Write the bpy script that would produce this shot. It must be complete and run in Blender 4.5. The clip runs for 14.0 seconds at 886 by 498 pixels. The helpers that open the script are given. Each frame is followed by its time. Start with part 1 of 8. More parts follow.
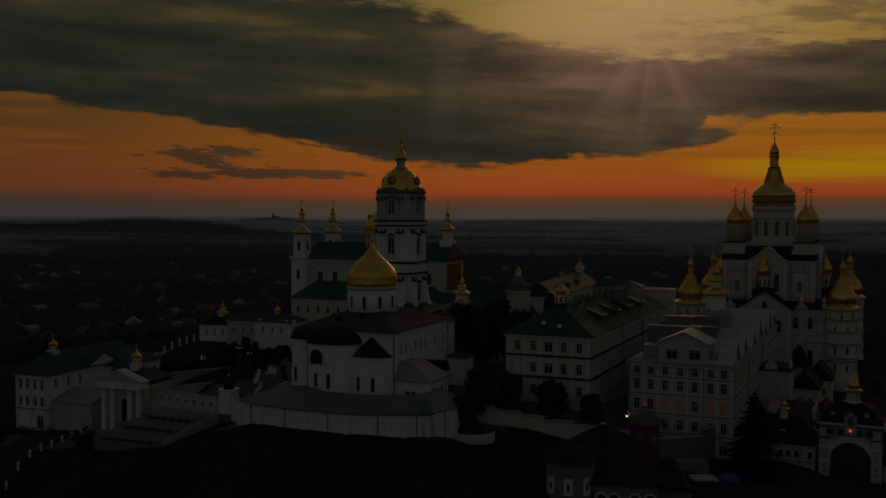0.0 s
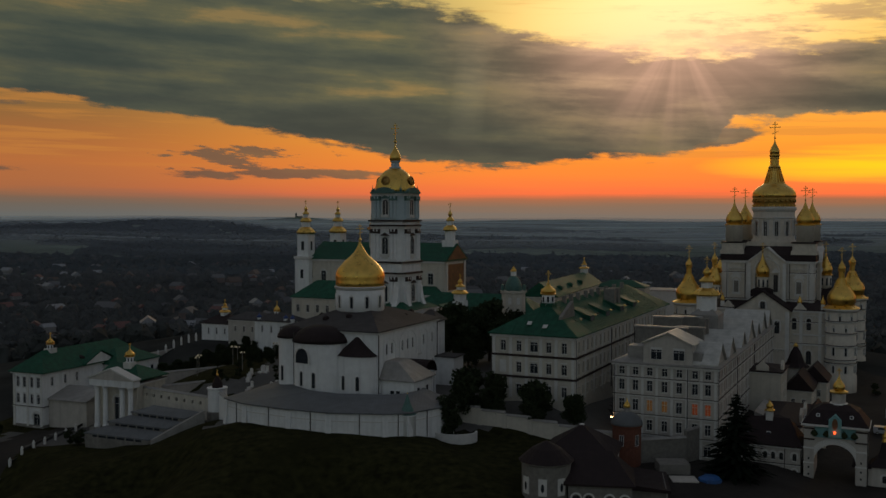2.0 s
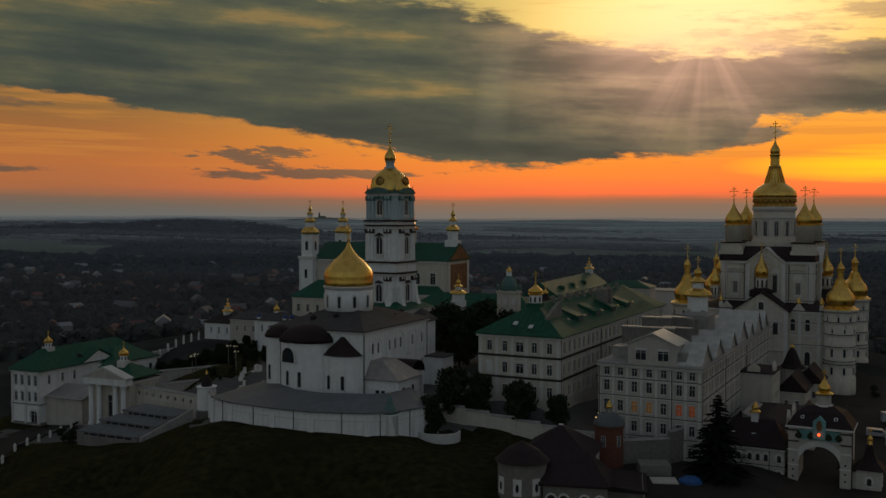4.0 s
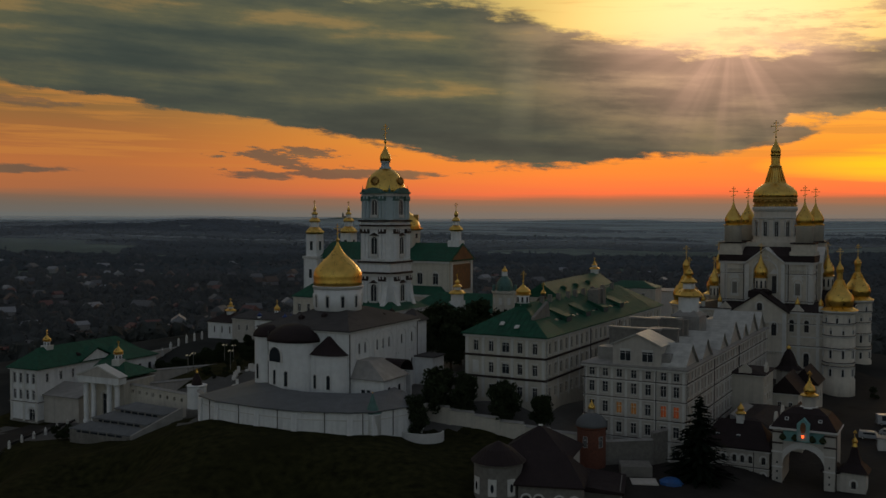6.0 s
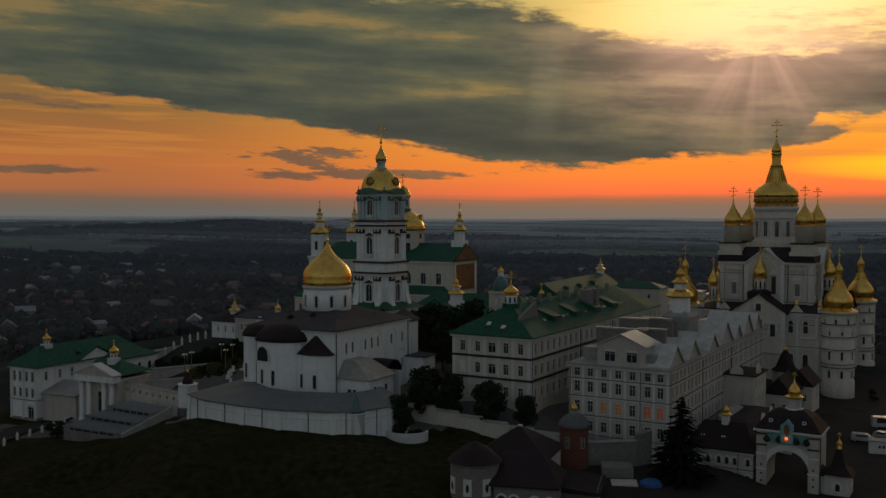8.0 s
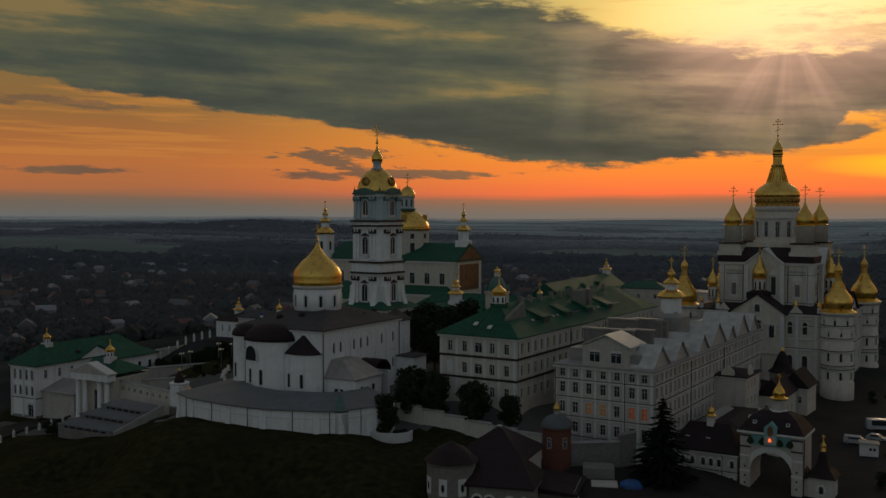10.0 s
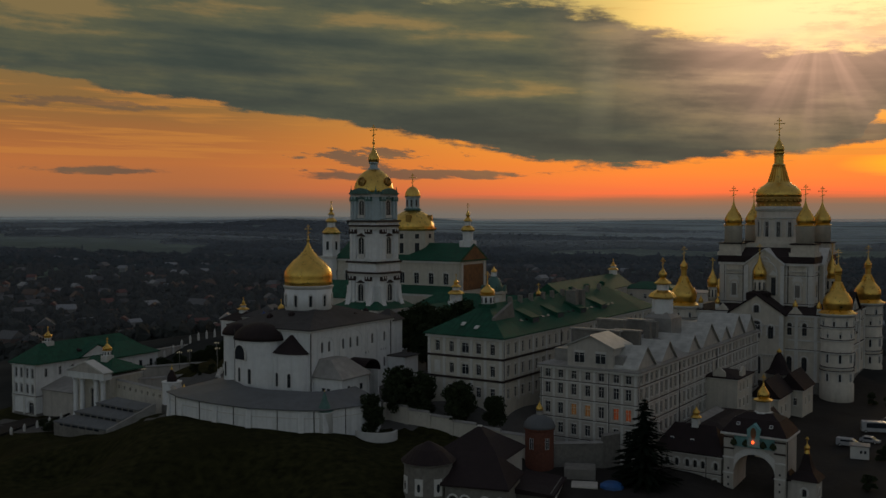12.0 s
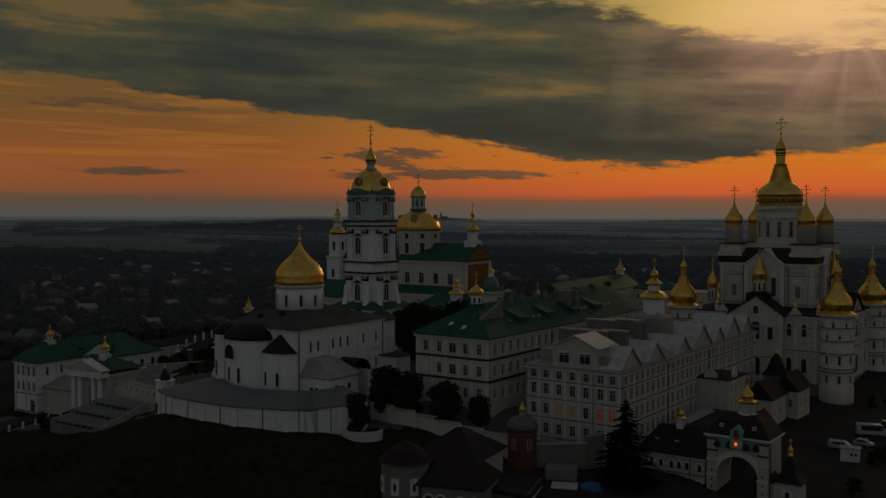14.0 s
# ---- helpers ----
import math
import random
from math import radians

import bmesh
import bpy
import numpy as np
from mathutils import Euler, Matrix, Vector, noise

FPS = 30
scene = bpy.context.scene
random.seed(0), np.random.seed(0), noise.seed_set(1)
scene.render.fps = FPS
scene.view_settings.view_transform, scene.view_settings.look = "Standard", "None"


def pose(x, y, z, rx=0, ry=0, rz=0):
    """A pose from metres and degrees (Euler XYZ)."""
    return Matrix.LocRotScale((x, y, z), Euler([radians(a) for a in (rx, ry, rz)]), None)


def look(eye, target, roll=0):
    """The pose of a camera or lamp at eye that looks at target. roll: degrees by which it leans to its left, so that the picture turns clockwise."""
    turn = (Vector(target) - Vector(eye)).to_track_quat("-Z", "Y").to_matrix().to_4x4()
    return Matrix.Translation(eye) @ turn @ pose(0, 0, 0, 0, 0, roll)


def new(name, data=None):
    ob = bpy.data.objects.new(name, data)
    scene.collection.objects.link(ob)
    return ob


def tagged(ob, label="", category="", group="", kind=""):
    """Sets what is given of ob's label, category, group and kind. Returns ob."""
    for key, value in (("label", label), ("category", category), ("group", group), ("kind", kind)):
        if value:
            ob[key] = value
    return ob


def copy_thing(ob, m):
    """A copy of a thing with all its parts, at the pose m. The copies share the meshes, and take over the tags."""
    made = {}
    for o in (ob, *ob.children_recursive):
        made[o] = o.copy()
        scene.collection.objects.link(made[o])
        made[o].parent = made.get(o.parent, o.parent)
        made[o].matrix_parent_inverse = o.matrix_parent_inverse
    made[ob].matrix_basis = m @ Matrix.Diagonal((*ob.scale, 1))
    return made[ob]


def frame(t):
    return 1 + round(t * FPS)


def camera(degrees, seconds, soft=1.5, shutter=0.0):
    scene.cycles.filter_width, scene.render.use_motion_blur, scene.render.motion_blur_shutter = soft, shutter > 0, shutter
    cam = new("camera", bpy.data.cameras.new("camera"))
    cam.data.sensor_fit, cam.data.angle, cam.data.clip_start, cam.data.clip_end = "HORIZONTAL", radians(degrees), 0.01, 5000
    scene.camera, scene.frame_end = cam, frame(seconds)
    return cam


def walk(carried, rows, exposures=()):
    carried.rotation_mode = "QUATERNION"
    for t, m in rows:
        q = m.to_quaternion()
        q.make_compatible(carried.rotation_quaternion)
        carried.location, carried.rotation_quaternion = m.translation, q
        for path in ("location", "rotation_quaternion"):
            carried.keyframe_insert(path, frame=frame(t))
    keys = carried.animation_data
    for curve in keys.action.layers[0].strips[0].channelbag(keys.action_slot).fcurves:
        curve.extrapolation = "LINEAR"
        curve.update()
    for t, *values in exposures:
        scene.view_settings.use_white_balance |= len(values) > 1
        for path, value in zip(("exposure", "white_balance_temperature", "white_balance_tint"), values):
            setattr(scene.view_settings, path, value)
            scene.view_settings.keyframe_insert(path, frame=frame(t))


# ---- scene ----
cam = camera(49.6, 14.0)
EYE = 40.0
# seconds, x, y, z over the first eye, yaw, pitch, roll
ROWS = [
    (0.0, 0.0, 0.0, 0.0, 0.0, -2.03, -0.0),
    (1.0, 4.333, -0.136, 0.002, 0.721, -2.033, -0.014),
    (2.0, 8.671, -0.216, 0.007, 1.447, -2.034, -0.023),
    (3.0, 13.015, -0.239, 0.012, 2.178, -2.035, -0.028),
    (4.0, 17.363, -0.202, 0.019, 2.915, -2.035, -0.028),
    (5.0, 21.717, -0.103, 0.027, 3.659, -2.034, -0.026),
    (6.0, 26.078, 0.059, 0.036, 4.41, -2.032, -0.021),
    (7.0, 30.444, 0.285, 0.045, 5.167, -2.031, -0.013),
    (8.0, 34.817, 0.578, 0.053, 5.932, -2.029, -0.005),
    (9.0, 39.198, 0.94, 0.061, 6.705, -2.027, 0.005),
    (10.0, 43.586, 1.371, 0.068, 7.486, -2.025, 0.015),
    (11.0, 47.981, 1.875, 0.073, 8.276, -2.023, 0.026),
    (12.0, 52.385, 2.452, 0.077, 9.075, -2.022, 0.035),
    (13.0, 56.797, 3.105, 0.078, 9.884, -2.021, 0.043),
    (14.0, 61.218, 3.834, 0.078, 10.702, -2.021, 0.049),
]
EXPOSURES = [(0.0, -2.03, 7100, 13), (0.5, -1.0, 7050, 14), (1.0, -0.25, 6700, 11), (1.5, 0.0, 6500, 10), (2.5, 0.0, 6500, 10), (12.5, 0.0, 6500, 10), (13.0, -0.08, 6500, 10), (13.5, -0.30, 6700, 11), (14.0, -0.85, 6900, 13)]
walk(cam, [(t, pose(x, y, EYE + z, 90 + pitch, roll, yaw)) for t, x, y, z, yaw, pitch, roll in ROWS], EXPOSURES)

# ---- world: dusk sky with a cloud bank over the hidden sun ----
SUN_AZ, SUN_EL = 12.4, 10.0


def build_world():
    w = bpy.data.worlds.new("dusk_sky")
    scene.world = w
    w.use_nodes = True
    nt = w.node_tree
    nt.nodes.clear()
    N = nt.nodes.new
    L = nt.links.new

    def put(socket, v):
        if isinstance(v, (int, float)):
            socket.default_value = v
        elif isinstance(v, tuple):
            socket.default_value = (*v, 1.0) if len(v) == 3 and len(socket.default_value) == 4 else v
        else:
            L(v, socket)

    def m(op, a, b=0.0, c=0.0):
        n = N("ShaderNodeMath")
        n.operation = op
        for i, v in enumerate((a, b, c)):
            put(n.inputs[i], v)
        return n.outputs[0]

    def step(v, lo, hi):
        n = N("ShaderNodeMapRange")
        n.interpolation_type = "SMOOTHSTEP"
        put(n.inputs["Value"], v)
        put(n.inputs["From Min"], lo)
        put(n.inputs["From Max"], hi)
        return n.outputs[0]

    def ramp(v, stops):
        n = N("ShaderNodeValToRGB")
        put(n.inputs[0], v)
        e = n.color_ramp.elements
        while len(e) < len(stops):
            e.new(0.5)
        for el, (p, col) in zip(e, sorted(stops)):
            el.position = p
            el.color = (col, col, col, 1) if isinstance(col, (int, float)) else (*col, 1)
        return n.outputs[0]

    def mix(f, a, b):
        n = N("ShaderNodeMix")
        n.data_type = "RGBA"
        put(n.inputs[0], f)
        put(n.inputs[6], a)
        put(n.inputs[7], b)
        return n.outputs[2]

    def noise_tex(vec, scale, detail, rough=0.55):
        n = N("ShaderNodeTexNoise")
        L(vec, n.inputs["Vector"])
        n.inputs["Scale"].default_value, n.inputs["Detail"].default_value, n.inputs["Roughness"].default_value = scale, detail, rough
        return n.outputs["Fac"]

    co = N("ShaderNodeTexCoord").outputs["Generated"]
    sep = N("ShaderNodeSeparateXYZ")
    L(co, sep.inputs[0])
    deg = 180 / math.pi
    az = m("MULTIPLY", m("ARCTAN2", sep.outputs[0], sep.outputs[1]), deg)
    el = m("MULTIPLY", m("ARCSINE", sep.outputs[2]), deg)

    def plane(kx, ky, slope=0.0, z=0.0):
        n = N("ShaderNodeCombineXYZ")
        L(m("MULTIPLY", az, kx), n.inputs[0])
        L(m("MULTIPLY", m("ADD", el, m("MULTIPLY", az, slope)), ky), n.inputs[1])
        n.inputs[2].default_value = z
        return n.outputs[0]

    def inv(v):
        return m("SUBTRACT", 1.0, v)

    def gauss(da, de):
        """A soft oval: 1 in the middle, 0 at the rim."""
        return inv(m("ADD", m("MULTIPLY", da, da), m("MULTIPLY", de, de)))

    def off(v, c, r):
        return m("DIVIDE", m("SUBTRACT", v, c), r)

    billows = noise_tex(plane(0.42, 1.0, 0.05), 0.75, 10.0, 0.62)
    shreds = noise_tex(plane(0.30, 1.6, 0.06, 3.0), 1.1, 10.0, 0.66)
    layers = noise_tex(plane(0.13, 1.0, 0.045, 7.0), 0.62, 7.0, 0.52)
    threads = noise_tex(plane(0.06, 1.5, 0.02, 11.0), 1.0, 8.0, 0.6)

    # clear sky behind the clouds: dusty haze, orange belt, yellow above
    wavy = m("ADD", el, m("MULTIPLY", m("SUBTRACT", threads, 0.5), 1.1))
    up = m("DIVIDE", m("ADD", m("MULTIPLY", wavy, 0.7), m("MULTIPLY", el, 0.3)), 20.0)
    cool = ramp(up, [(0.0, (0.135, 0.138, 0.128)), (0.03, (0.16, 0.128, 0.10)), (0.05, (0.21, 0.125, 0.08)), (0.08, (0.40, 0.14, 0.055)), (0.15, (0.47, 0.155, 0.045)), (0.22, (0.38, 0.140, 0.042)), (0.30, (0.27, 0.135, 0.044)), (0.38, (0.24, 0.14, 0.05)), (0.5, (0.22, 0.17, 0.07)), (0.65, (0.16, 0.15, 0.075)), (1.0, (0.12, 0.13, 0.12))])
    warm = ramp(up, [(0.0, (0.21, 0.165, 0.13)), (0.025, (0.27, 0.16, 0.10)), (0.045, (0.42, 0.155, 0.072)), (0.062, (1.0, 0.18, 0.055)), (0.10, (1.05, 0.235, 0.045)), (0.15, (1.05, 0.285, 0.035)), (0.21, (1.1, 0.37, 0.035)), (0.28, (1.05, 0.40, 0.05)), (0.42, (1.0, 0.58, 0.14)), (0.55, (1.05, 0.70, 0.20)), (0.75, (0.95, 0.68, 0.20)), (1.0, (0.30, 0.28, 0.2))])
    near = inv(step(m("ABSOLUTE", m("SUBTRACT", az, SUN_AZ + 5)), 10.0, 44.0))
    sky = mix(near, cool, warm)
    # golden pool low on the sun's side
    pool = m("MAXIMUM", gauss(off(az, 24.0, 11.0), off(wavy, 2.75, 1.05)), 0.0)
    sky = mix(m("MULTIPLY", pool, 0.85), sky, (1.25, 0.72, 0.012))
    # thin darker threads across the glow
    sky = mix(m("MULTIPLY", m("MULTIPLY", step(threads, 0.50, 0.62), step(el, 2.2, 4.0)), 0.45), sky, (0.62, 0.24, 0.045))
    # the hidden sun's glow
    d_az = off(az, SUN_AZ - 0.2, 1.7)
    d_el = m("SUBTRACT", el, SUN_EL + 1.6)
    dist = m("SQRT", m("ADD", m("MULTIPLY", d_az, d_az), m("MULTIPLY", d_el, d_el)))
    sky = mix(m("MULTIPLY", inv(step(dist, 0.3, 7.0)), 0.85), sky, (1.7, 1.10, 0.46))

    # a thin olive veil high up, away from the sun
    sky = mix(m("MULTIPLY", m("MULTIPLY", inv(step(az, -9.0, 5.0)), step(el, 8.0, 10.0)), 0.85), sky, ramp(layers, [(0.35, (0.14, 0.135, 0.065)), (0.65, (0.34, 0.28, 0.105))]))

    # cloud bank between a lower and an upper edge
    turn = m("DIVIDE", m("ADD", az, 45.0), 90.0)

    def edge(rows):
        return m("MULTIPLY", ramp(turn, [((a + 45) / 90, e / 18) for a, e in rows]), 18.0)

    low = edge([(-45, 8.6), (-34, 7.8), (-27, 7.0), (-21, 6.1), (-15, 5.4), (-11.7, 4.8), (-8.4, 4.2), (-5, 3.55), (-1.6, 3.0), (1, 2.75), (5, 3.05), (13, 3.6), (14.4, 4.1), (15.4, 5.4), (18, 5.35), (20, 5.6), (23, 5.35), (45, 7.0)])
    top = edge([(-45, 18), (-17, 15), (-10, 12.9), (-5, 12.6), (-0.3, 12.2), (1.7, 11.2), (5.1, 10.4), (8.4, 9.7), (11.6, 9.1), (14.7, 9.3), (17.8, 9.6), (20.6, 9.5), (25, 9.8), (45, 11)])
    rag = m("ADD", m("MULTIPLY", m("SUBTRACT", billows, 0.5), 1.3), m("MULTIPLY", m("SUBTRACT", shreds, 0.5), 1.5))
    a = step(m("ADD", m("SUBTRACT", el, low), rag), -0.12, 0.28)
    b = step(m("ADD", m("SUBTRACT", top, el), m("MULTIPLY", rag, 1.5)), -0.2, 0.55)
    bank = m("MULTIPLY", a, b)
    # the torn point that hangs under the bank on the sun's side
    tip = gauss(off(az, 13.6, 4.0), off(m("SUBTRACT", el, m("MULTIPLY", az, 0.12)), 2.75, 0.75))
    bank = m("MAXIMUM", bank, m("MULTIPLY", step(m("ADD", tip, m("MULTIPLY", rag, 1.2)), 0.05, 0.5), 0.95))
    # small flocks and a long streak under the bank
    ragged = m("MULTIPLY", m("SUBTRACT", shreds, 0.5), 6.0)
    flock = step(m("ADD", gauss(off(az, -12.8, 6.6), off(el, 3.35, 0.95)), ragged), 0.55, 1.0)
    long_ = step(m("ADD", gauss(off(az, -9.8, 9.0), off(m("ADD", el, m("MULTIPLY", az, -0.012)), 2.5, 0.36)), m("MULTIPLY", ragged, 0.6)), 0.22, 0.7)
    left_ = step(m("ADD", gauss(off(az, -29.0, 4.5), off(el, 2.55, 0.34)), m("MULTIPLY", ragged, 0.6)), 0.3, 0.9)
    high_ = step(m("ADD", gauss(off(az, -29.5, 5.0), off(el, 6.2, 0.5)), m("MULTIPLY", ragged, 0.9)), 0.5, 1.1)
    small = m("MAXIMUM", m("MAXIMUM", flock, long_), m("MAXIMUM", left_, m("MULTIPLY", high_, 0.7)))
    # loose scraps in the bright gap over the bank
    scrap = step(m("ADD", m("MULTIPLY", shreds, 0.6), m("MULTIPLY", layers, 0.4)), 0.47, 0.60)
    over = m("MULTIPLY", m("MULTIPLY", step(el, 9.0, 10.0), inv(step(el, 15.0, 20.0))), step(az, 4.0, 20.0))
    body = m("ADD", m("ADD", m("MULTIPLY", layers, 0.72), m("MULTIPLY", billows, 0.20)), m("MULTIPLY", shreds, 0.08))
    body = m("ADD", body, m("MULTIPLY", step(el, 8.8, 13.5), m("MULTIPLY", inv(step(az, -1.0, 6.0)), 0.075)))
    dark = ramp(body, [(0.36, (0.042, 0.056, 0.049)), (0.45, (0.070, 0.083, 0.064)), (0.53, (0.120, 0.126, 0.080)), (0.61, (0.21, 0.19, 0.09)), (0.68, (0.50, 0.32, 0.10))])
    lit = ramp(body, [(0.36, (0.17, 0.11, 0.075)), (0.48, (0.33, 0.20, 0.13)), (0.58, (0.75, 0.45, 0.26))])
    dark = mix(m("MULTIPLY", step(az, -34.0, 6.0), 0.45), mix(0.62, dark, (0.030, 0.045, 0.042)), mix(0.4, dark, (0.115, 0.110, 0.070)))
    cloud = mix(m("MULTIPLY", inv(step(dist, 0.5, 10.0)), 0.85), dark, lit)
    sky = mix(m("MULTIPLY", small, 0.85), sky, mix(0.45, dark, (0.20, 0.105, 0.065)))
    sky = mix(m("MULTIPLY", m("MULTIPLY", scrap, over), 0.75), sky, mix(0.6, cloud, (0.62, 0.36, 0.16)))
    sky = mix(m("MULTIPLY", bank, 0.98), sky, cloud)
    # shafts of light fanning out under the hidden sun
    r_az, r_el = off(az, SUN_AZ - 0.2, 1.0), m("SUBTRACT", el, SUN_EL - 0.3)
    rad = m("SQRT", m("ADD", m("MULTIPLY", r_az, r_az), m("MULTIPLY", r_el, r_el)))
    way = m("ARCTAN2", r_az, m("MULTIPLY", m("SUBTRACT", r_el, 0.8), -1.0))
    fan = N("ShaderNodeCombineXYZ")
    L(m("MULTIPLY", way, 2.0), fan.inputs[0])
    fan.inputs[1].default_value = 2.3
    reach = m("MULTIPLY", step(rad, 0.2, 1.2), inv(step(rad, 1.5, 8.0)))
    shaft = m("MULTIPLY", step(noise_tex(fan.outputs[0], 1.5, 2.5, 0.5), 0.38, 0.72), m("MULTIPLY", reach, inv(step(r_el, -0.6, 1.2))))
    veil = inv(step(m("SQRT", m("ADD", m("MULTIPLY", m("MULTIPLY", r_az, r_az), 0.22), m("MULTIPLY", r_el, r_el))), 0.2, 5.0))
    sky = mix(m("ADD", m("MULTIPLY", shaft, 0.22), m("MULTIPLY", veil, 0.34)), sky, (1.05, 0.60, 0.40))
    # one pale shaft apart from the rest
    lone = m("MULTIPLY", gauss(off(m("SUBTRACT", az, m("MULTIPLY", el, 0.10)), -0.6, 1.1), 0.0), inv(step(el, 8.0, 11.5)))
    sky = mix(m("MULTIPLY", m("MAXIMUM", lone, 0.0), m("MULTIPLY", step(el, 3.0, 7.0), 0.035)), sky, (1.0, 0.85, 0.5))
    # the rest of the dome: plain evening sky
    ns = N("ShaderNodeTexSky")
    ns.sky_type = "NISHITA"
    ns.sun_disc = False
    ns.sun_elevation, ns.sun_rotation = radians(6.0), radians(SUN_AZ)
    dome = N("ShaderNodeVectorMath")
    dome.operation = "SCALE"
    L(ns.outputs[0], dome.inputs[0])
    dome.inputs["Scale"].default_value = 0.10
    grey = mix(0.6, dome.outputs[0], (0.168, 0.166, 0.174))
    ahead = m("SUBTRACT", 1.0, step(m("ABSOLUTE", az), 50.0, 110.0))
    front = m("MULTIPLY", ahead, m("SUBTRACT", 1.0, step(el, 15.0, 40.0)))
    sky = mix(front, grey, sky)
    bg = N("ShaderNodeBackground")
    L(sky, bg.inputs[0])
    bg.inputs[1].default_value = 1.0
    L(bg.outputs[0], N("ShaderNodeOutputWorld").inputs[0])


build_world()
sun = new("sun", bpy.data.lights.new("sun", "SUN"))
sun.data.energy, sun.data.angle, sun.data.color = 0.2, radians(16), (1.0, 0.74, 0.46)
ca, sa, ce, se = math.cos(radians(SUN_AZ)), math.sin(radians(SUN_AZ)), math.cos(radians(SUN_EL)), math.sin(radians(SUN_EL))
sun.matrix_world = look((300 * sa * ce, 300 * ca * ce, 300 * se + 100), (0, 0, 100))


# ---- materials ----
def mat(name, col, rough=0.8, metal=0.0, grain=1.5, vary=0.25, stain=0.12, bump=0.2, streaks=False, island=0.0, seams=0.0, spec=0.4):
    """A surface with two scales of colour change, fine relief, and optional rain streaks or standing seams."""
    ma = bpy.data.materials.new(name)
    ma.use_nodes = True
    nt = ma.node_tree
    bs = nt.nodes["Principled BSDF"]
    N, L = nt.nodes.new, nt.links.new
    tc = N("ShaderNodeTexCoord").outputs["Object"]

    def nz(scale, detail, stretch=None):
        n = N("ShaderNodeTexNoise")
        n.inputs["Scale"].default_value, n.inputs["Detail"].default_value = scale, detail
        if stretch:
            mp = N("ShaderNodeMapping")
            mp.inputs["Scale"].default_value = stretch
            L(tc, mp.inputs[0])
            L(mp.outputs[0], n.inputs["Vector"])
        else:
            L(tc, n.inputs["Vector"])
        return n.outputs["Fac"]

    def mixc(f, a, b, how="MIX"):
        n = N("ShaderNodeMix")
        n.data_type, n.blend_type = "RGBA", how
        for s, v in ((n.inputs[0], f), (n.inputs[6], a), (n.inputs[7], b)):
            if isinstance(v, (float, int)):
                s.default_value = v
            elif isinstance(v, tuple):
                s.default_value = (*v, 1)
            else:
                L(v, s)
        return n.outputs[2]

    def rng(v, lo, hi, a=0.0, b=1.0):
        n = N("ShaderNodeMapRange")
        L(v, n.inputs[0])
        for i, x in zip((1, 2, 3, 4), (lo, hi, a, b)):
            n.inputs[i].default_value = x
        return n.outputs[0]

    fine, broad = nz(grain, 6.0), nz(grain * 0.12, 4.0)
    dark = tuple(c * (1 - vary) for c in col)
    light = tuple(min(1.0, c * (1 + vary * 0.6)) for c in col)
    c = mixc(rng(fine, 0.3, 0.7), dark, light)
    c = mixc(rng(broad, 0.48, 0.72, 0.0, stain * 3), c, tuple(v * 0.62 for v in col))
    if streaks:
        c = mixc(rng(nz(0.9, 5.0, (1.0, 1.0, 0.07)), 0.5, 0.75, 0.0, 0.38), c, tuple(v * 0.5 for v in col))
    oi = N("ShaderNodeObjectInfo").outputs["Random"]
    if island:
        ge = N("ShaderNodeNewGeometry").outputs["Random Per Island"]
        c = mixc(rng(ge, 0.0, 1.0, 0.0, island), c, tuple(v * 0.45 for v in col))
    else:
        c = mixc(rng(oi, 0.0, 1.0, 0.0, 0.14), c, dark)
    L(c, bs.inputs["Base Color"])
    bs.inputs["Metallic"].default_value = metal
    bs.inputs["Specular IOR Level"].default_value = spec
    L(rng(fine, 0.25, 0.75, max(0.02, rough - 0.1), min(1, rough + 0.1)), bs.inputs["Roughness"])
    if bump or seams:
        bp = N("ShaderNodeBump")
        bp.inputs["Strength"].default_value, bp.inputs["Distance"].default_value = bump, 0.08
        L(fine, bp.inputs["Height"])
        if seams:
            wv = N("ShaderNodeTexWave")
            wv.bands_direction = "X"
            wv.inputs["Scale"].default_value, wv.inputs["Distortion"].default_value = seams, 0.2
            L(tc, wv.inputs["Vector"])
            b2 = N("ShaderNodeBump")
            b2.inputs["Strength"].default_value, b2.inputs["Distance"].default_value = 0.5, 0.06
            L(rng(wv.outputs["Fac"], 0.85, 1.0), b2.inputs["Height"])
            L(bp.outputs[0], b2.inputs["Normal"])
            bp = b2
        L(bp.outputs[0], bs.inputs["Normal"])
    return ma


def glow_mat(name, col, strength, patchy=0.0):
    ma = bpy.data.materials.new(name)
    ma.use_nodes = True
    N, L = ma.node_tree.nodes.new, ma.node_tree.links.new
    bs = ma.node_tree.nodes["Principled BSDF"]
    bs.inputs["Base Color"].default_value = (*[c * 0.25 for c in col], 1)
    bs.inputs["Emission Color"].default_value, bs.inputs["Emission Strength"].default_value = (*col, 1), strength
    if patchy:
        n, r = N("ShaderNodeTexNoise"), N("ShaderNodeMapRange")
        L(N("ShaderNodeTexCoord").outputs["Object"], n.inputs["Vector"])
        n.inputs["Scale"].default_value, n.inputs["Detail"].default_value = 1.1, 2.0
        L(n.outputs["Fac"], r.inputs[0])
        for i, v in zip((1, 2, 3, 4), (0.35, 0.65, strength * (1 - patchy), strength * (1 + patchy))):
            r.inputs[i].default_value = v
        L(r.outputs[0], bs.inputs["Emission Strength"])
    return ma


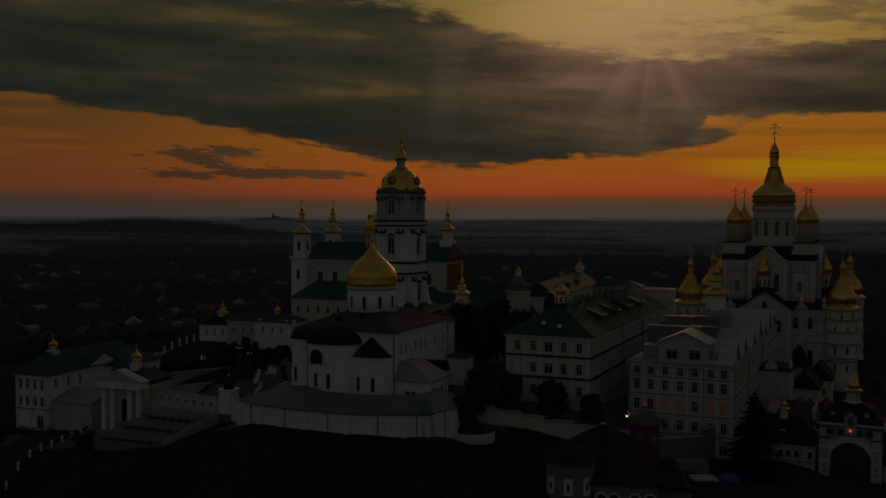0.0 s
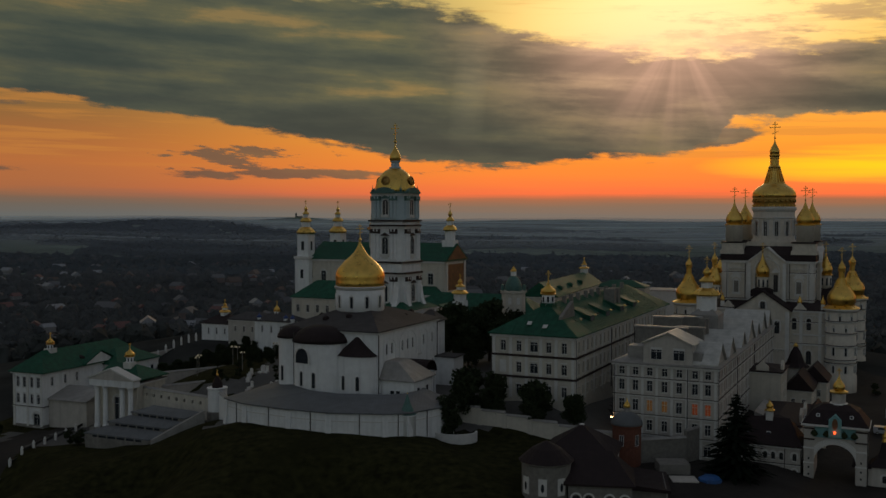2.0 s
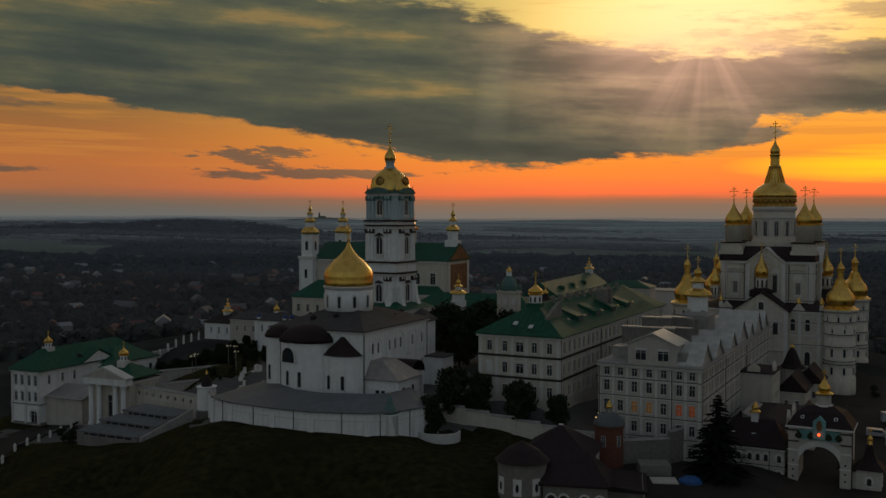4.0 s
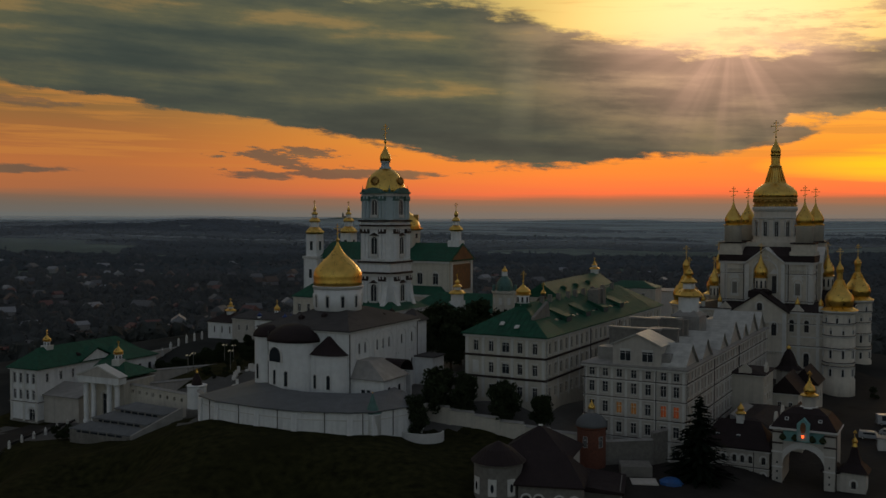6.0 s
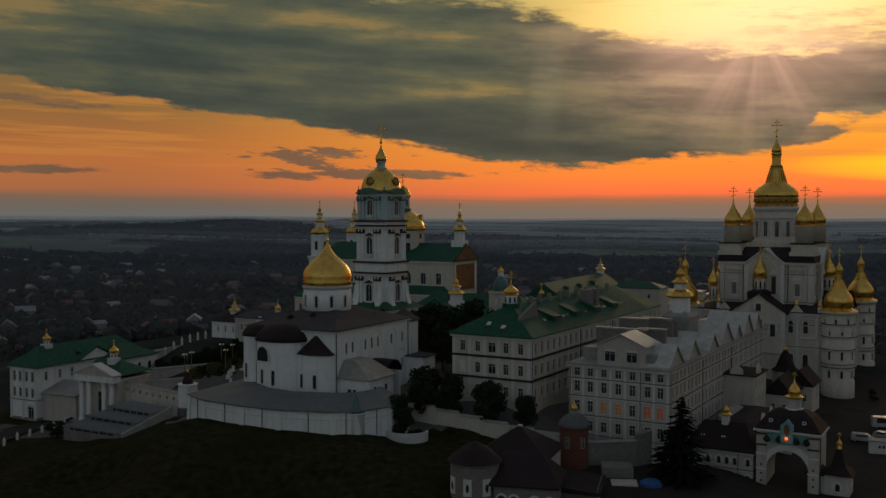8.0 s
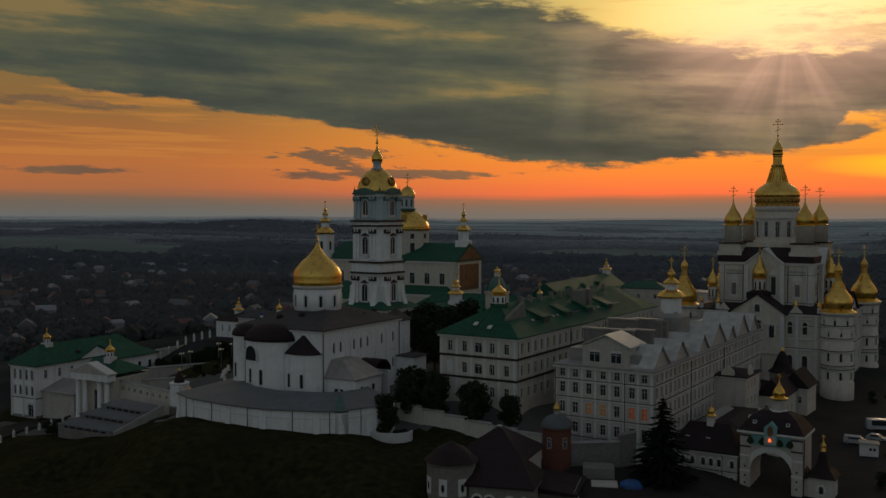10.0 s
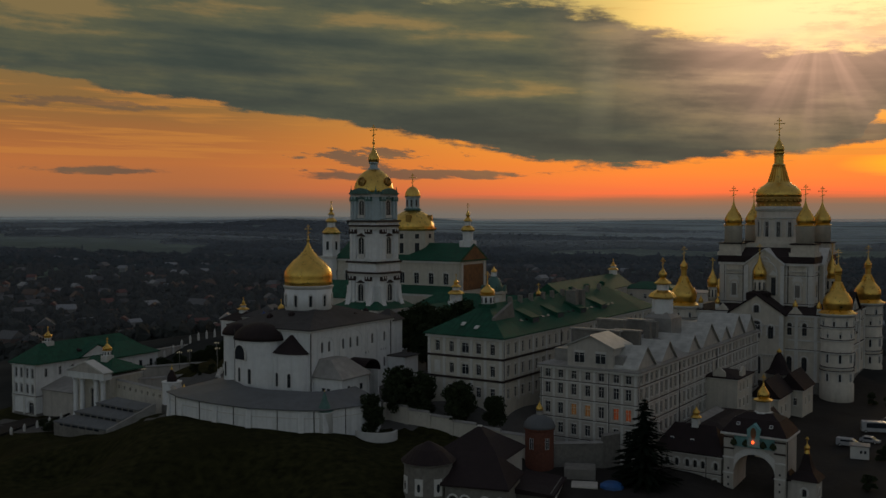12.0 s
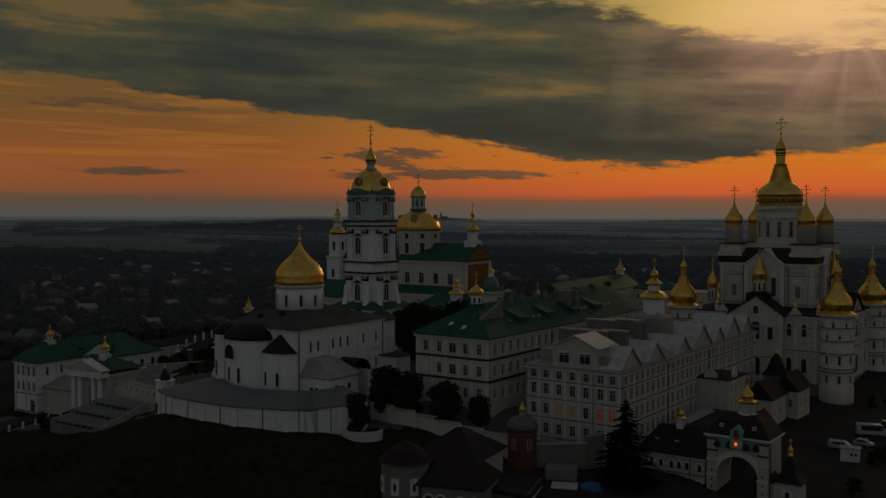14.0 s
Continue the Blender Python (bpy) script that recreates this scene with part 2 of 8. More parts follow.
WHITE = mat("whitewashed plaster", (0.80, 0.815, 0.82), 0.9, 0, 0.8, 0.08, 0.06, 0.15, True)
CREAM = mat("cream plaster", (0.60, 0.565, 0.49), 0.9, 0, 0.8, 0.1, 0.08, 0.15, True)
PALE = mat("pale painted stone", (0.52, 0.49, 0.445), 0.9, 0, 0.8, 0.12, 0.1, 0.2, True)
DRESSED = mat("light dressed stone", (0.62, 0.575, 0.495), 0.9, 0, 0.8, 0.12, 0.1, 0.2, True)
TRIM = mat("white trim", (0.66, 0.655, 0.63), 0.85, 0, 1.0, 0.1, 0.08, 0.1)
TEAL = mat("weathered copper green", (0.10, 0.20, 0.18), 0.6, 0.2, 1.0, 0.25, 0.15, 0.1)
BRONZE = mat("brown metal cornice", (0.05, 0.036, 0.034), 0.6, 0.2, 1.0, 0.2, 0.15, 0.1)
GOLD = mat("gilded sheet", (0.80, 0.52, 0.13), 0.32, 1.0, 0.7, 0.22, 0.14, 0.12)
GREEN_ROOF = mat("green painted sheet roof", (0.022, 0.100, 0.062), 0.6, 0.0, 0.7, 0.35, 0.2, 0.12, seams=0.55, spec=0.13)
GREY_ROOF = mat("grey zinc sheet roof", (0.32, 0.31, 0.295), 0.6, 0.1, 0.6, 0.25, 0.2, 0.15, seams=0.5)
# Lighter copy of the grey zinc; light on the gable planes put into colour.
ZINC_LIT = mat("zinc sheet, lit planes", (0.52, 0.52, 0.49), 0.5, 0.15, 0.5, 0.3, 0.25, 0.15, seams=0.5)
ZINC_DARK = mat("dull blue grey sheet roof", (0.14, 0.15, 0.16), 0.6, 0.1, 0.6, 0.25, 0.2, 0.15, seams=0.5)
SLATE = mat("dull grey brown sheet roof", (0.084, 0.079, 0.080), 0.75, 0.0, 0.7, 0.3, 0.25, 0.2, seams=0.5, spec=0.1)
BROWN_ROOF = mat("dark brown sheet roof", (0.034, 0.024, 0.025), 0.65, 0.0, 0.8, 0.3, 0.2, 0.15, seams=0.5, spec=0.15)
BRICK = mat("red brick", (0.17, 0.065, 0.042), 0.9, 0, 2.0, 0.3, 0.15, 0.3)
GRASS = mat("mown grass slope", (0.031, 0.031, 0.012), 0.95, 0, 0.55, 0.6, 0.3, 0.8, spec=0.03)
ASPHALT = mat("worn asphalt", (0.037, 0.033, 0.030), 0.9, 0, 0.7, 0.4, 0.4, 0.2, spec=0.15)
PAVING = mat("pale paving", (0.10, 0.098, 0.094), 0.9, 0, 0.8, 0.25, 0.25, 0.2)
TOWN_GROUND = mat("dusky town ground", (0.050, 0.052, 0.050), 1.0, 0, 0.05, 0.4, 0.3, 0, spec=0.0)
# Paler than the near grass: distance haze is mixed into this meadow colour.
FIELD = mat("hazy far meadow", (0.150, 0.200, 0.150), 1.0, 0, 0.012, 0.55, 0.35, 0, spec=0.0)
LEAF = mat("dark summer foliage", (0.042, 0.056, 0.028), 0.9, 0, 0.6, 0.35, 0.2, 0.0, island=0.6, spec=0.08)
FIR = mat("fir needles", (0.011, 0.017, 0.011), 0.95, 0, 0.6, 0.35, 0.2, 0.0, island=0.6, spec=0.05)
# Bluer than near foliage; the tint of distance haze sits in the colour.
WOODS = mat("hazy far woods", (0.034, 0.048, 0.052), 1.0, 0, 0.02, 0.3, 0.2, 0.0, island=0.25, spec=0.0)
BARK = mat("bark", (0.07, 0.05, 0.035), 0.95, 0, 3.0, 0.3, 0.2, 0.4)
GLASS = mat("dark window glass", (0.034, 0.040, 0.048), 0.12, 0.0, 0.5, 0.2, 0.1, 0.0, spec=0.6)
FRAME_W = mat("white window frame", (0.62, 0.62, 0.60), 0.6, 0, 2.0, 0.1, 0.1, 0.05)
FRAME_D = mat("dark window frame", (0.09, 0.08, 0.07), 0.6, 0, 2.0, 0.2, 0.1, 0.05)
IRON = mat("dark iron", (0.03, 0.03, 0.032), 0.5, 0.6, 2.0, 0.2, 0.1, 0.05)
PIPE = mat("painted downpipe", (0.08, 0.075, 0.07), 0.6, 0.3, 2.0, 0.2, 0.1, 0.05)
WATER = mat("still water", (0.03, 0.035, 0.04), 0.06, 0.0, 0.05, 0.1, 0.05, 0.0, spec=1.0)
STONE = mat("rough plinth stone", (0.22, 0.21, 0.19), 0.95, 0, 1.2, 0.25, 0.2, 0.4)
MOSAIC = mat("ochre mosaic panel", (0.20, 0.10, 0.045), 0.6, 0, 0.5, 0.5, 0.3, 0.1)
BLUE = mat("blue painted domes", (0.03, 0.06, 0.20), 0.4, 0.2, 1.0, 0.2, 0.1, 0.05)
TURQ = mat("turquoise painted plaster", (0.20, 0.42, 0.42), 0.85, 0, 1.0, 0.2, 0.1, 0.1)
CARWHITE = mat("white car paint", (0.42, 0.43, 0.45), 0.3, 0, 1.0, 0.04, 0.03, 0.0)
CARDARK = mat("dark car paint", (0.05, 0.055, 0.065), 0.3, 0.2, 1.0, 0.1, 0.05, 0.0)
RUBBER = mat("black rubber", (0.02, 0.02, 0.02), 0.9, 0, 2.0, 0.2, 0.1, 0.1)
TARP = mat("blue tarpaulin", (0.02, 0.10, 0.30), 0.5, 0, 1.0, 0.3, 0.2, 0.4)
LIT_WARM = glow_mat("lamp lit amber curtain", (1.0, 0.45, 0.10), 0.045, 0.7)
LIT_RED = glow_mat("lamp lit red curtain", (1.0, 0.22, 0.05), 0.06, 0.6)
LAMP = glow_mat("lamp glow", (1.0, 0.55, 0.2), 6.0)
CANDLE = glow_mat("red lantern glow", (1.0, 0.10, 0.02), 2.5)


# ---- mesh helpers ----
def part(name, bm, material, parent=None, label="", smooth=False):
    me = bpy.data.meshes.new(name)
    bmesh.ops.recalc_face_normals(bm, faces=bm.faces)
    bm.to_mesh(me)
    bm.free()
    me.materials.append(material)
    if smooth:
        for p in me.polygons:
            p.use_smooth = True
    return again(name, me, parent, label)


def again(name, me, parent=None, label="", m=None):
    ob = new(name, me)
    ob.parent = parent
    if m is not None:
        ob.matrix_basis = m
    return tagged(ob, label)


def raw(name, bm, material):
    me = bpy.data.meshes.new(name)
    bm.to_mesh(me)
    bm.free()
    me.materials.append(material)
    return me


def thing(name, label, category, m, group="", kind=""):
    ob = new(name)
    ob.matrix_basis = m
    return tagged(ob, label, category, group, kind)


def box(x0, x1, y0, y1, z0, z1, bm=None):
    bm = bm or bmesh.new()
    v = [bm.verts.new((x, y, z)) for z in (z0, z1) for x, y in ((x0, y0), (x1, y0), (x1, y1), (x0, y1))]
    for f in ((3, 2, 1, 0), (4, 5, 6, 7), (0, 1, 5, 4), (1, 2, 6, 5), (2, 3, 7, 6), (3, 0, 4, 7)):
        bm.faces.new([v[i] for i in f])
    return bm


def lathe(rows, seg=24, x=0.0, y=0.0, bm=None, turn=0.0, lobes=0, deep=0.0):
    """Rows of (radius, height) turned round a vertical axis; lobes press ribs into it."""
    bm = bm or bmesh.new()
    rings = []
    for r, z in rows:
        ring = []
        for i in range(seg):
            a = 2 * math.pi * i / seg + turn
            k = r * (1 + deep * math.cos(lobes * a)) if lobes else r
            ring.append(bm.verts.new((x + k * math.cos(a), y + k * math.sin(a), z)))
        rings.append(ring)
    for a, b in zip(rings, rings[1:]):
        for i in range(seg):
            bm.faces.new((a[i], a[(i + 1) % seg], b[(i + 1) % seg], b[i]))
    bm.faces.new(rings[0][::-1])
    bm.faces.new(rings[-1])
    return bm


def prism(poly, z0, z1, bm=None):
    bm = bm or bmesh.new()
    a = [bm.verts.new((x, y, z0)) for x, y in poly]
    b = [bm.verts.new((x, y, z1)) for x, y in poly]
    n = len(poly)
    for i in range(n):
        bm.faces.new((a[i], a[(i + 1) % n], b[(i + 1) % n], b[i]))
    bm.faces.new(a[::-1])
    bm.faces.new(b)
    return bm


def solid(verts, faces, bm=None):
    bm = bm or bmesh.new()
    v = [bm.verts.new(p) for p in verts]
    for f in faces:
        bm.faces.new([v[i] for i in f])
    return bm


def hip(x0, x1, y0, y1, z, h, inset_a=None, inset_b=None, thick=0.25):
    """A hipped roof on a thin eave slab; the ridge follows the longer side. An inset of 0 makes a gable end."""
    w, d = x1 - x0, y1 - y0
    base = [(x0, y0), (x1, y0), (x1, y1), (x0, y1)]
    if d >= w:
        a = w / 2 if inset_a is None else inset_a
        b = w / 2 if inset_b is None else inset_b
        rdg = [((x0 + x1) / 2, y0 + a), ((x0 + x1) / 2, y1 - b)]
        f = [(4, 5, 8), (5, 6, 9, 8), (6, 7, 9), (7, 4, 8, 9)]
    else:
        a = d / 2 if inset_a is None else inset_a
        b = d / 2 if inset_b is None else inset_b
        rdg = [(x0 + a, (y0 + y1) / 2), (x1 - b, (y0 + y1) / 2)]
        f = [(4, 5, 9, 8), (5, 6, 9), (6, 7, 8, 9), (7, 4, 8)]
    v = [(*p, z - thick) for p in base] + [(*p, z) for p in base] + [(*p, z + h) for p in rdg]
    return solid(v, [(3, 2, 1, 0), (0, 1, 5, 4), (1, 2, 6, 5), (2, 3, 7, 6), (3, 0, 4, 7)] + f)


def facade(length, z0, z1, holes, thick=0.5):
    """A wall along x with its outer face at y = 0, holes (x, sill, width, height, arched) cut through it."""
    bm = bmesh.new()
    xs, zs = {0.0, length}, {z0, z1}
    rects = []
    for x, s, w, h, arch in holes:
        r = (x - w / 2, x + w / 2, s, s + h)
        rects.append(r)
        xs |= {r[0], r[1]}
        zs |= {r[2], r[3]}
    xs, zs = sorted(xs), sorted(zs)

    def quad(*p):
        bm.faces.new([bm.verts.new(q) for q in p])

    for i, (a, b) in enumerate(zip(xs, xs[1:])):
        run = None
        for c, d in zip(zs, zs[1:]):
            mx, mz = (a + b) / 2, (c + d) / 2
            hole = any(r[0] < mx < r[1] and r[2] < mz < r[3] for r in rects)
            if not hole:
                run = (c, d) if run is None else (run[0], d)
            if (hole or d == zs[-1]) and run:
                for y in (0.0, thick):
                    quad((a, y, run[0]), (b, y, run[0]), (b, y, run[1]), (a, y, run[1]))
                run = None
    for (a, b, c, d), (x, s, w, h, arch) in zip(rects, holes):
        t = thick
        quad((a, 0, c), (b, 0, c), (b, t, c), (a, t, c))
        quad((a, 0, c), (a, t, c), (a, t, d), (a, 0, d))
        quad((b, 0, c), (b, 0, d), (b, t, d), (b, t, c))
        quad((a, 0, d), (a, t, d), (b, t, d), (b, 0, d))
        if arch:
            n, r = 8, w / 2
            pts = [(x - r * math.cos(math.pi * k / n), d - r + r * math.sin(math.pi * k / n)) for k in range(n + 1)]
            for (px, pz), (qx, qz) in zip(pts, pts[1:]):
                for y in (0.0, t):
                    quad((px, y, pz), (qx, y, qz), (qx, y, d), (px, y, d))
                quad((px, 0, pz), (px, t, pz), (qx, t, qz), (qx, 0, qz))
    for x in (0.0, length):
        quad((x, 0, z0), (x, thick, z0), (x, thick, z1), (x, 0, z1))
    quad((0, 0, z1), (length, 0, z1), (length, thick, z1), (0, thick, z1))
    return bm


def arch_ring(r, t, y0, y1, z, n=10, stilt=0.6, bm=None, x=0.0):
    """A round hood mould standing on short stilts; r is its inner radius."""
    bm = bm or bmesh.new()
    line = [(-math.cos(math.pi * k / n), math.sin(math.pi * k / n), 0.0) for k in range(n + 1)]
    if stilt:
        line = [(-1.0, 0.0, -stilt)] + line + [(1.0, 0.0, -stilt)]
    rings = [[bm.verts.new((x + c * q, y, z + s * q + d)) for q, y in ((r, y0), (r + t, y0), (r + t, y1), (r, y1))] for c, s, d in line]
    for p, q in zip(rings, rings[1:]):
        for i in range(4):
            bm.faces.new((p[i], q[i], q[(i + 1) % 4], p[(i + 1) % 4]))
    bm.faces.new(rings[0])
    bm.faces.new(rings[-1][::-1])
    return bm


WINDOW_MESHES, LINTELS = {}, {}


def window_meshes(w, h, arch, bars, material):
    key = (round(w, 2), round(h, 2), arch, bars, material.name)
    if key not in WINDOW_MESHES:
        t = 0.08 if w > 0.9 else 0.06
        bm = bmesh.new()
        box(-w / 2, -w / 2 + t, 0, 0.12, 0, h, bm)
        box(w / 2 - t, w / 2, 0, 0.12, 0, h, bm)
        box(-w / 2 + t, w / 2 - t, 0, 0.12, 0, t, bm)
        box(-w / 2 + t, w / 2 - t, 0, 0.12, h - t - (w * 0.18 if arch else 0), h, bm)
        for k in range(1, bars + 1):
            x = -w / 2 + w * k / (bars + 1)
            box(x - t / 2, x + t / 2, 0.005, 0.115, t, h - t, bm)
        z = h * 0.66
        box(-w / 2 + t, w / 2 - t, 0.01, 0.11, z - t / 2, z + t / 2, bm)
        fm = bpy.data.meshes.new("window")
        bm.to_mesh(fm)
        bm.free()
        fm.materials.append(material)
        panes = {}
        for gl in (GLASS, LIT_WARM, LIT_RED):
            bm = box(-w / 2 + t, w / 2 - t, 0.05, 0.075, t, h - t)
            pm = bpy.data.meshes.new("pane")
            bm.to_mesh(pm)
            bm.free()
            pm.materials.append(gl)
            panes[gl.name] = pm
        bm = box(-w / 2 - 0.12, w / 2 + 0.12, -0.42, -0.02, -0.14, -0.02)
        sm = bpy.data.meshes.new("sill")
        bm.to_mesh(sm)
        bm.free()
        sm.materials.append(TRIM)
        if arch and (w > 2 or material == FRAME_D):
            bm = arch_ring(w / 2 + 0.12, 0.3, -0.40, -0.02, h - w / 2)
        else:
            bm = box(-w / 2 - 0.16, w / 2 + 0.16, -0.36, -0.02, h + 0.05, h + 0.24)
        lm = bpy.data.meshes.new("lintel")
        bm.to_mesh(lm)
        bm.free()
        lm.materials.append(TRIM)
        LINTELS[key] = lm
        WINDOW_MESHES[key] = (fm, panes, sm)
    return WINDOW_MESHES[key]


def wall(parent, m, length, z0, z1, holes, material, frame_mat=None, thick=0.5, bars=1, lit=None, sills=True, name="wall"):
    """A wall with its windows as parts: frame, pane and sill."""
    wl = part(name, facade(length, z0, z1, holes, thick), material, parent)
    wl.matrix_basis = m
    for i, (x, s, w, h, arch) in enumerate(holes):
        fm, panes, sm = window_meshes(w, h, arch, bars, frame_mat or FRAME_W)
        win = again("window", fm, parent, m=m @ pose(x, 0.26, s))
        glass = (lit or {}).get(i, GLASS)
        again("pane", panes[glass.name], win)
        if sills:
            again("sill", sm, win, m=pose(0, 0.0, 0))
            again("lintel", LINTELS[(round(w, 2), round(h, 2), arch, bars, (frame_mat or FRAME_W).name)], win)
    return wl


def side(w, d, which):
    """Frames of a block's four walls; the block spans x -w..0 and y 0..d, its front looks to -y."""
    return {"front": pose(-w, 0, 0), "right": pose(0, 0, 0, 0, 0, 90), "back": pose(0, d, 0, 0, 0, 180), "left": pose(-w, d, 0, 0, 0, -90)}[which]


def block(parent, w, d, z0, z1, material, front=(), right=(), left=(), back=(), frame_mat=None, bars=1, lit=None, sills=True, thick=0.5):
    for which, holes, length in (("front", front, w), ("right", right, d), ("left", left, d), ("back", back, w)):
        inner = which in ("right", "left")
        m = side(w, d, which) @ pose(thick if inner else 0, 0, 0)
        ln = length - 2 * thick if inner else length
        hs = [(x - thick if inner else x, s, a, h, arch) for x, s, a, h, arch in holes]
        wall(parent, m, ln, z0, z1, hs, material, frame_mat, thick, bars, lit if which == "front" else None, sills)


def band(parent, w, d, z, h, out, material, name="cornice"):
    """A moulding that runs round a block."""
    bm = bmesh.new()
    box(-w - out, out, -out, -0.003, z, z + h, bm)
    box(-w - out, out, d + 0.003, d + out, z, z + h, bm)
    box(-w - out, -w - 0.003, -0.003, d + 0.003, z, z + h, bm)
    box(0.003, out, -0.003, d + 0.003, z, z + h, bm)
    bm2 = bmesh.new()
    o = out + 0.07
    for x0, x1, y0, y1 in ((-w - o, o, -o, -0.002), (-w - o, o, d + 0.002, d + o), (-w - o, -w - 0.002, -0.002, d + 0.002), (0.002, o, -0.002, d + 0.002)):
        box(x0, x1, y0, y1, z + h + 0.003, z + h + 0.13, bm2)
    part("flashing", bm2, BRONZE, parent, "dark metal flashing")
    return part(name, bm, material, parent)


def strips(parent, places, w, deep, z0, z1, material, name="pilaster"):
    """Upright strips; places are matrices of their foot on the wall face."""
    bm = box(-w / 2, w / 2, -deep, -0.003, z0, z1)
    me = bpy.data.meshes.new(name)
    bmesh.ops.recalc_face_normals(bm, faces=bm.faces)
    bm.to_mesh(me)
    bm.free()
    me.materials.append(material)
    for m in places:
        again(name, me, parent, m=m)


def cross(parent, x, y, z, h, material=None):
    """A three-barred cross with a slanted foot bar and small knobs at the ends."""
    t = max(0.07, h * 0.021)
    bm = box(x - t, x + t, y - t, y + t, z - 0.1, z + h)
    for k, wd in ((0.90, 0.11), (0.72, 0.27)):
        box(x - wd * h, x + wd * h, y - t * 0.8, y + t * 0.8, z + k * h - t, z + k * h + t, bm)
        for s in (-1, 1):
            lathe([(t * 0.4, z + k * h - t * 2.2), (t * 2.0, z + k * h), (t * 0.4, z + k * h + t * 2.2)], 6, x + s * wd * h, y, bm)
    w, e = 0.16 * h, 0.07 * h
    solid([(x - w, y - t, z + .40 * h - e - t), (x + w, y - t, z + .40 * h + e - t), (x + w, y - t, z + .40 * h + e + t), (x - w, y - t, z + .40 * h - e + t), (x - w, y + t, z + .40 * h - e - t), (x + w, y + t, z + .40 * h + e - t), (x + w, y + t, z + .40 * h + e + t), (x - w, y + t, z + .40 * h - e + t)], [(0, 1, 2, 3), (7, 6, 5, 4), (0, 4, 5, 1), (1, 5, 6, 2), (2, 6, 7, 3), (3, 7, 4, 0)], bm)
    lathe([(t * 0.4, z + h - t), (t * 2.0, z + h + t), (t * 0.4, z + h + t * 3)], 6, x, y, bm)
    lathe([(t * 1.2, z + 0.02), (t * 2.6, z + h * 0.08), (t * 1.2, z + h * 0.16)], 10, x, y, bm)
    return part("cross", bm, material or GOLD, parent, "gilded cross")


ONION = [(0.98, 0.0), (1.03, 0.05), (1.0, 0.1), (1.03, 0.2), (1.0, 0.3), (0.92, 0.39), (0.78, 0.48), (0.60, 0.58), (0.40, 0.67), (0.25, 0.76), (0.14, 0.85), (0.07, 0.93), (0.03, 1.0)]
BULB = [(0.80, 0.0), (0.93, 0.07), (1.0, 0.17), (0.97, 0.27), (0.85, 0.37), (0.66, 0.48), (0.45, 0.59), (0.28, 0.70), (0.16, 0.81), (0.08, 0.92), (0.04, 1.0)]
CAP = [(1.0, 0.0), (1.02, 0.06), (0.99, 0.2), (0.93, 0.38), (0.82, 0.56), (0.66, 0.74), (0.46, 0.88), (0.22, 0.98), (0.06, 1.0)]


def dome(parent, x, y, z, r, h, shape, material=None, seg=28, lobes=0, deep=0.0, name="dome"):
    return part(name, lathe([(r * a, z + h * b) for a, b in shape], seg, x, y, lobes=lobes, deep=deep), material or GOLD, parent, "", True)


def cupola(parent, x, y, z, r, drum_h, dome_h, cross_h, drum_mat=None, shape=BULB, seg=20, slits=6):
    """A small drum with window slits, cornice, gilded bulb and cross."""
    dr = part("drum", lathe([(r * 0.86, z - 0.3), (r * 0.86, z + drum_h)], seg, x, y), drum_mat or WHITE, parent, "", True)
    part("drum_cornice", lathe([(r * 0.9, z + drum_h - 0.05), (r * 1.06, z + drum_h + r * 0.07), (r * 1.06, z + drum_h + r * 0.16)], seg, x, y), GOLD, parent)
    if slits:
        me = bpy.data.meshes.new("slit_window")
        bm = box(-r * 0.13, r * 0.13, -0.03, 0.06, drum_h * 0.25, drum_h * 0.8)
        bm.to_mesh(me)
        bm.free()
        me.materials.append(GLASS)
        for k in range(slits):
            a = 2 * math.pi * k / slits + 0.3
            again("slit_window", me, parent, m=pose(x + r * 0.86 * math.sin(a), y - r * 0.86 * math.cos(a), z, 0, 0, math.degrees(a)))
    dome(parent, x, y, z + drum_h + r * 0.16, r, dome_h, shape, None, seg)
    top = z + drum_h + r * 0.16 + dome_h
    if cross_h:
        part("finial", lathe([(r * 0.05, top - 0.1), (r * 0.14, top + r * 0.12), (r * 0.05, top + r * 0.26)], 10, x, y), GOLD, parent)
        cross(parent, x, y, top + r * 0.2, cross_h)
    return dr


def tiered(parent, x, y, z, r, total, drum_mat=None):
    """A baroque lantern: drum, skirt, neck, second skirt, bulb and cross."""
    u = total
    part("drum", lathe([(r, z - 0.3), (r, z + 0.26 * u)], 8, x, y, turn=0.39), drum_mat or WHITE, parent)
    part("skirt", lathe([(r * 1.25, z + 0.26 * u), (r * 1.38, z + 0.29 * u), (r * 1.1, z + 0.36 * u), (r * 0.62, z + 0.41 * u)], 8, x, y, turn=0.39), GOLD, parent)
    part("neck", lathe([(r * 0.58, z + 0.40 * u), (r * 0.58, z + 0.52 * u)], 8, x, y, turn=0.39), drum_mat or WHITE, parent)
    part("upper_skirt", lathe([(r * 0.78, z + 0.52 * u), (r * 0.82, z + 0.54 * u), (r * 0.5, z + 0.60 * u), (r * 0.22, z + 0.64 * u)], 8, x, y, turn=0.39), GOLD, parent)
    part("bulb", lathe([(r * 0.2, z + 0.63 * u), (r * 0.42, z + 0.68 * u), (r * 0.36, z + 0.73 * u), (r * 0.12, z + 0.79 * u), (r * 0.05, z + 0.83 * u)], 12, x, y), GOLD, parent, "", True)
    cross(parent, x, y, z + 0.83 * u, 0.17 * u)


def rows_of(xs, levels):
    """Holes for a wall: every x at every level (sill, width, height, arched)."""
    return [(x, s, w, h, a) for s, w, h, a in levels for x in xs]


def spread(a, b, n):
    return [a + (b - a) * i / (n - 1) for i in range(n)]


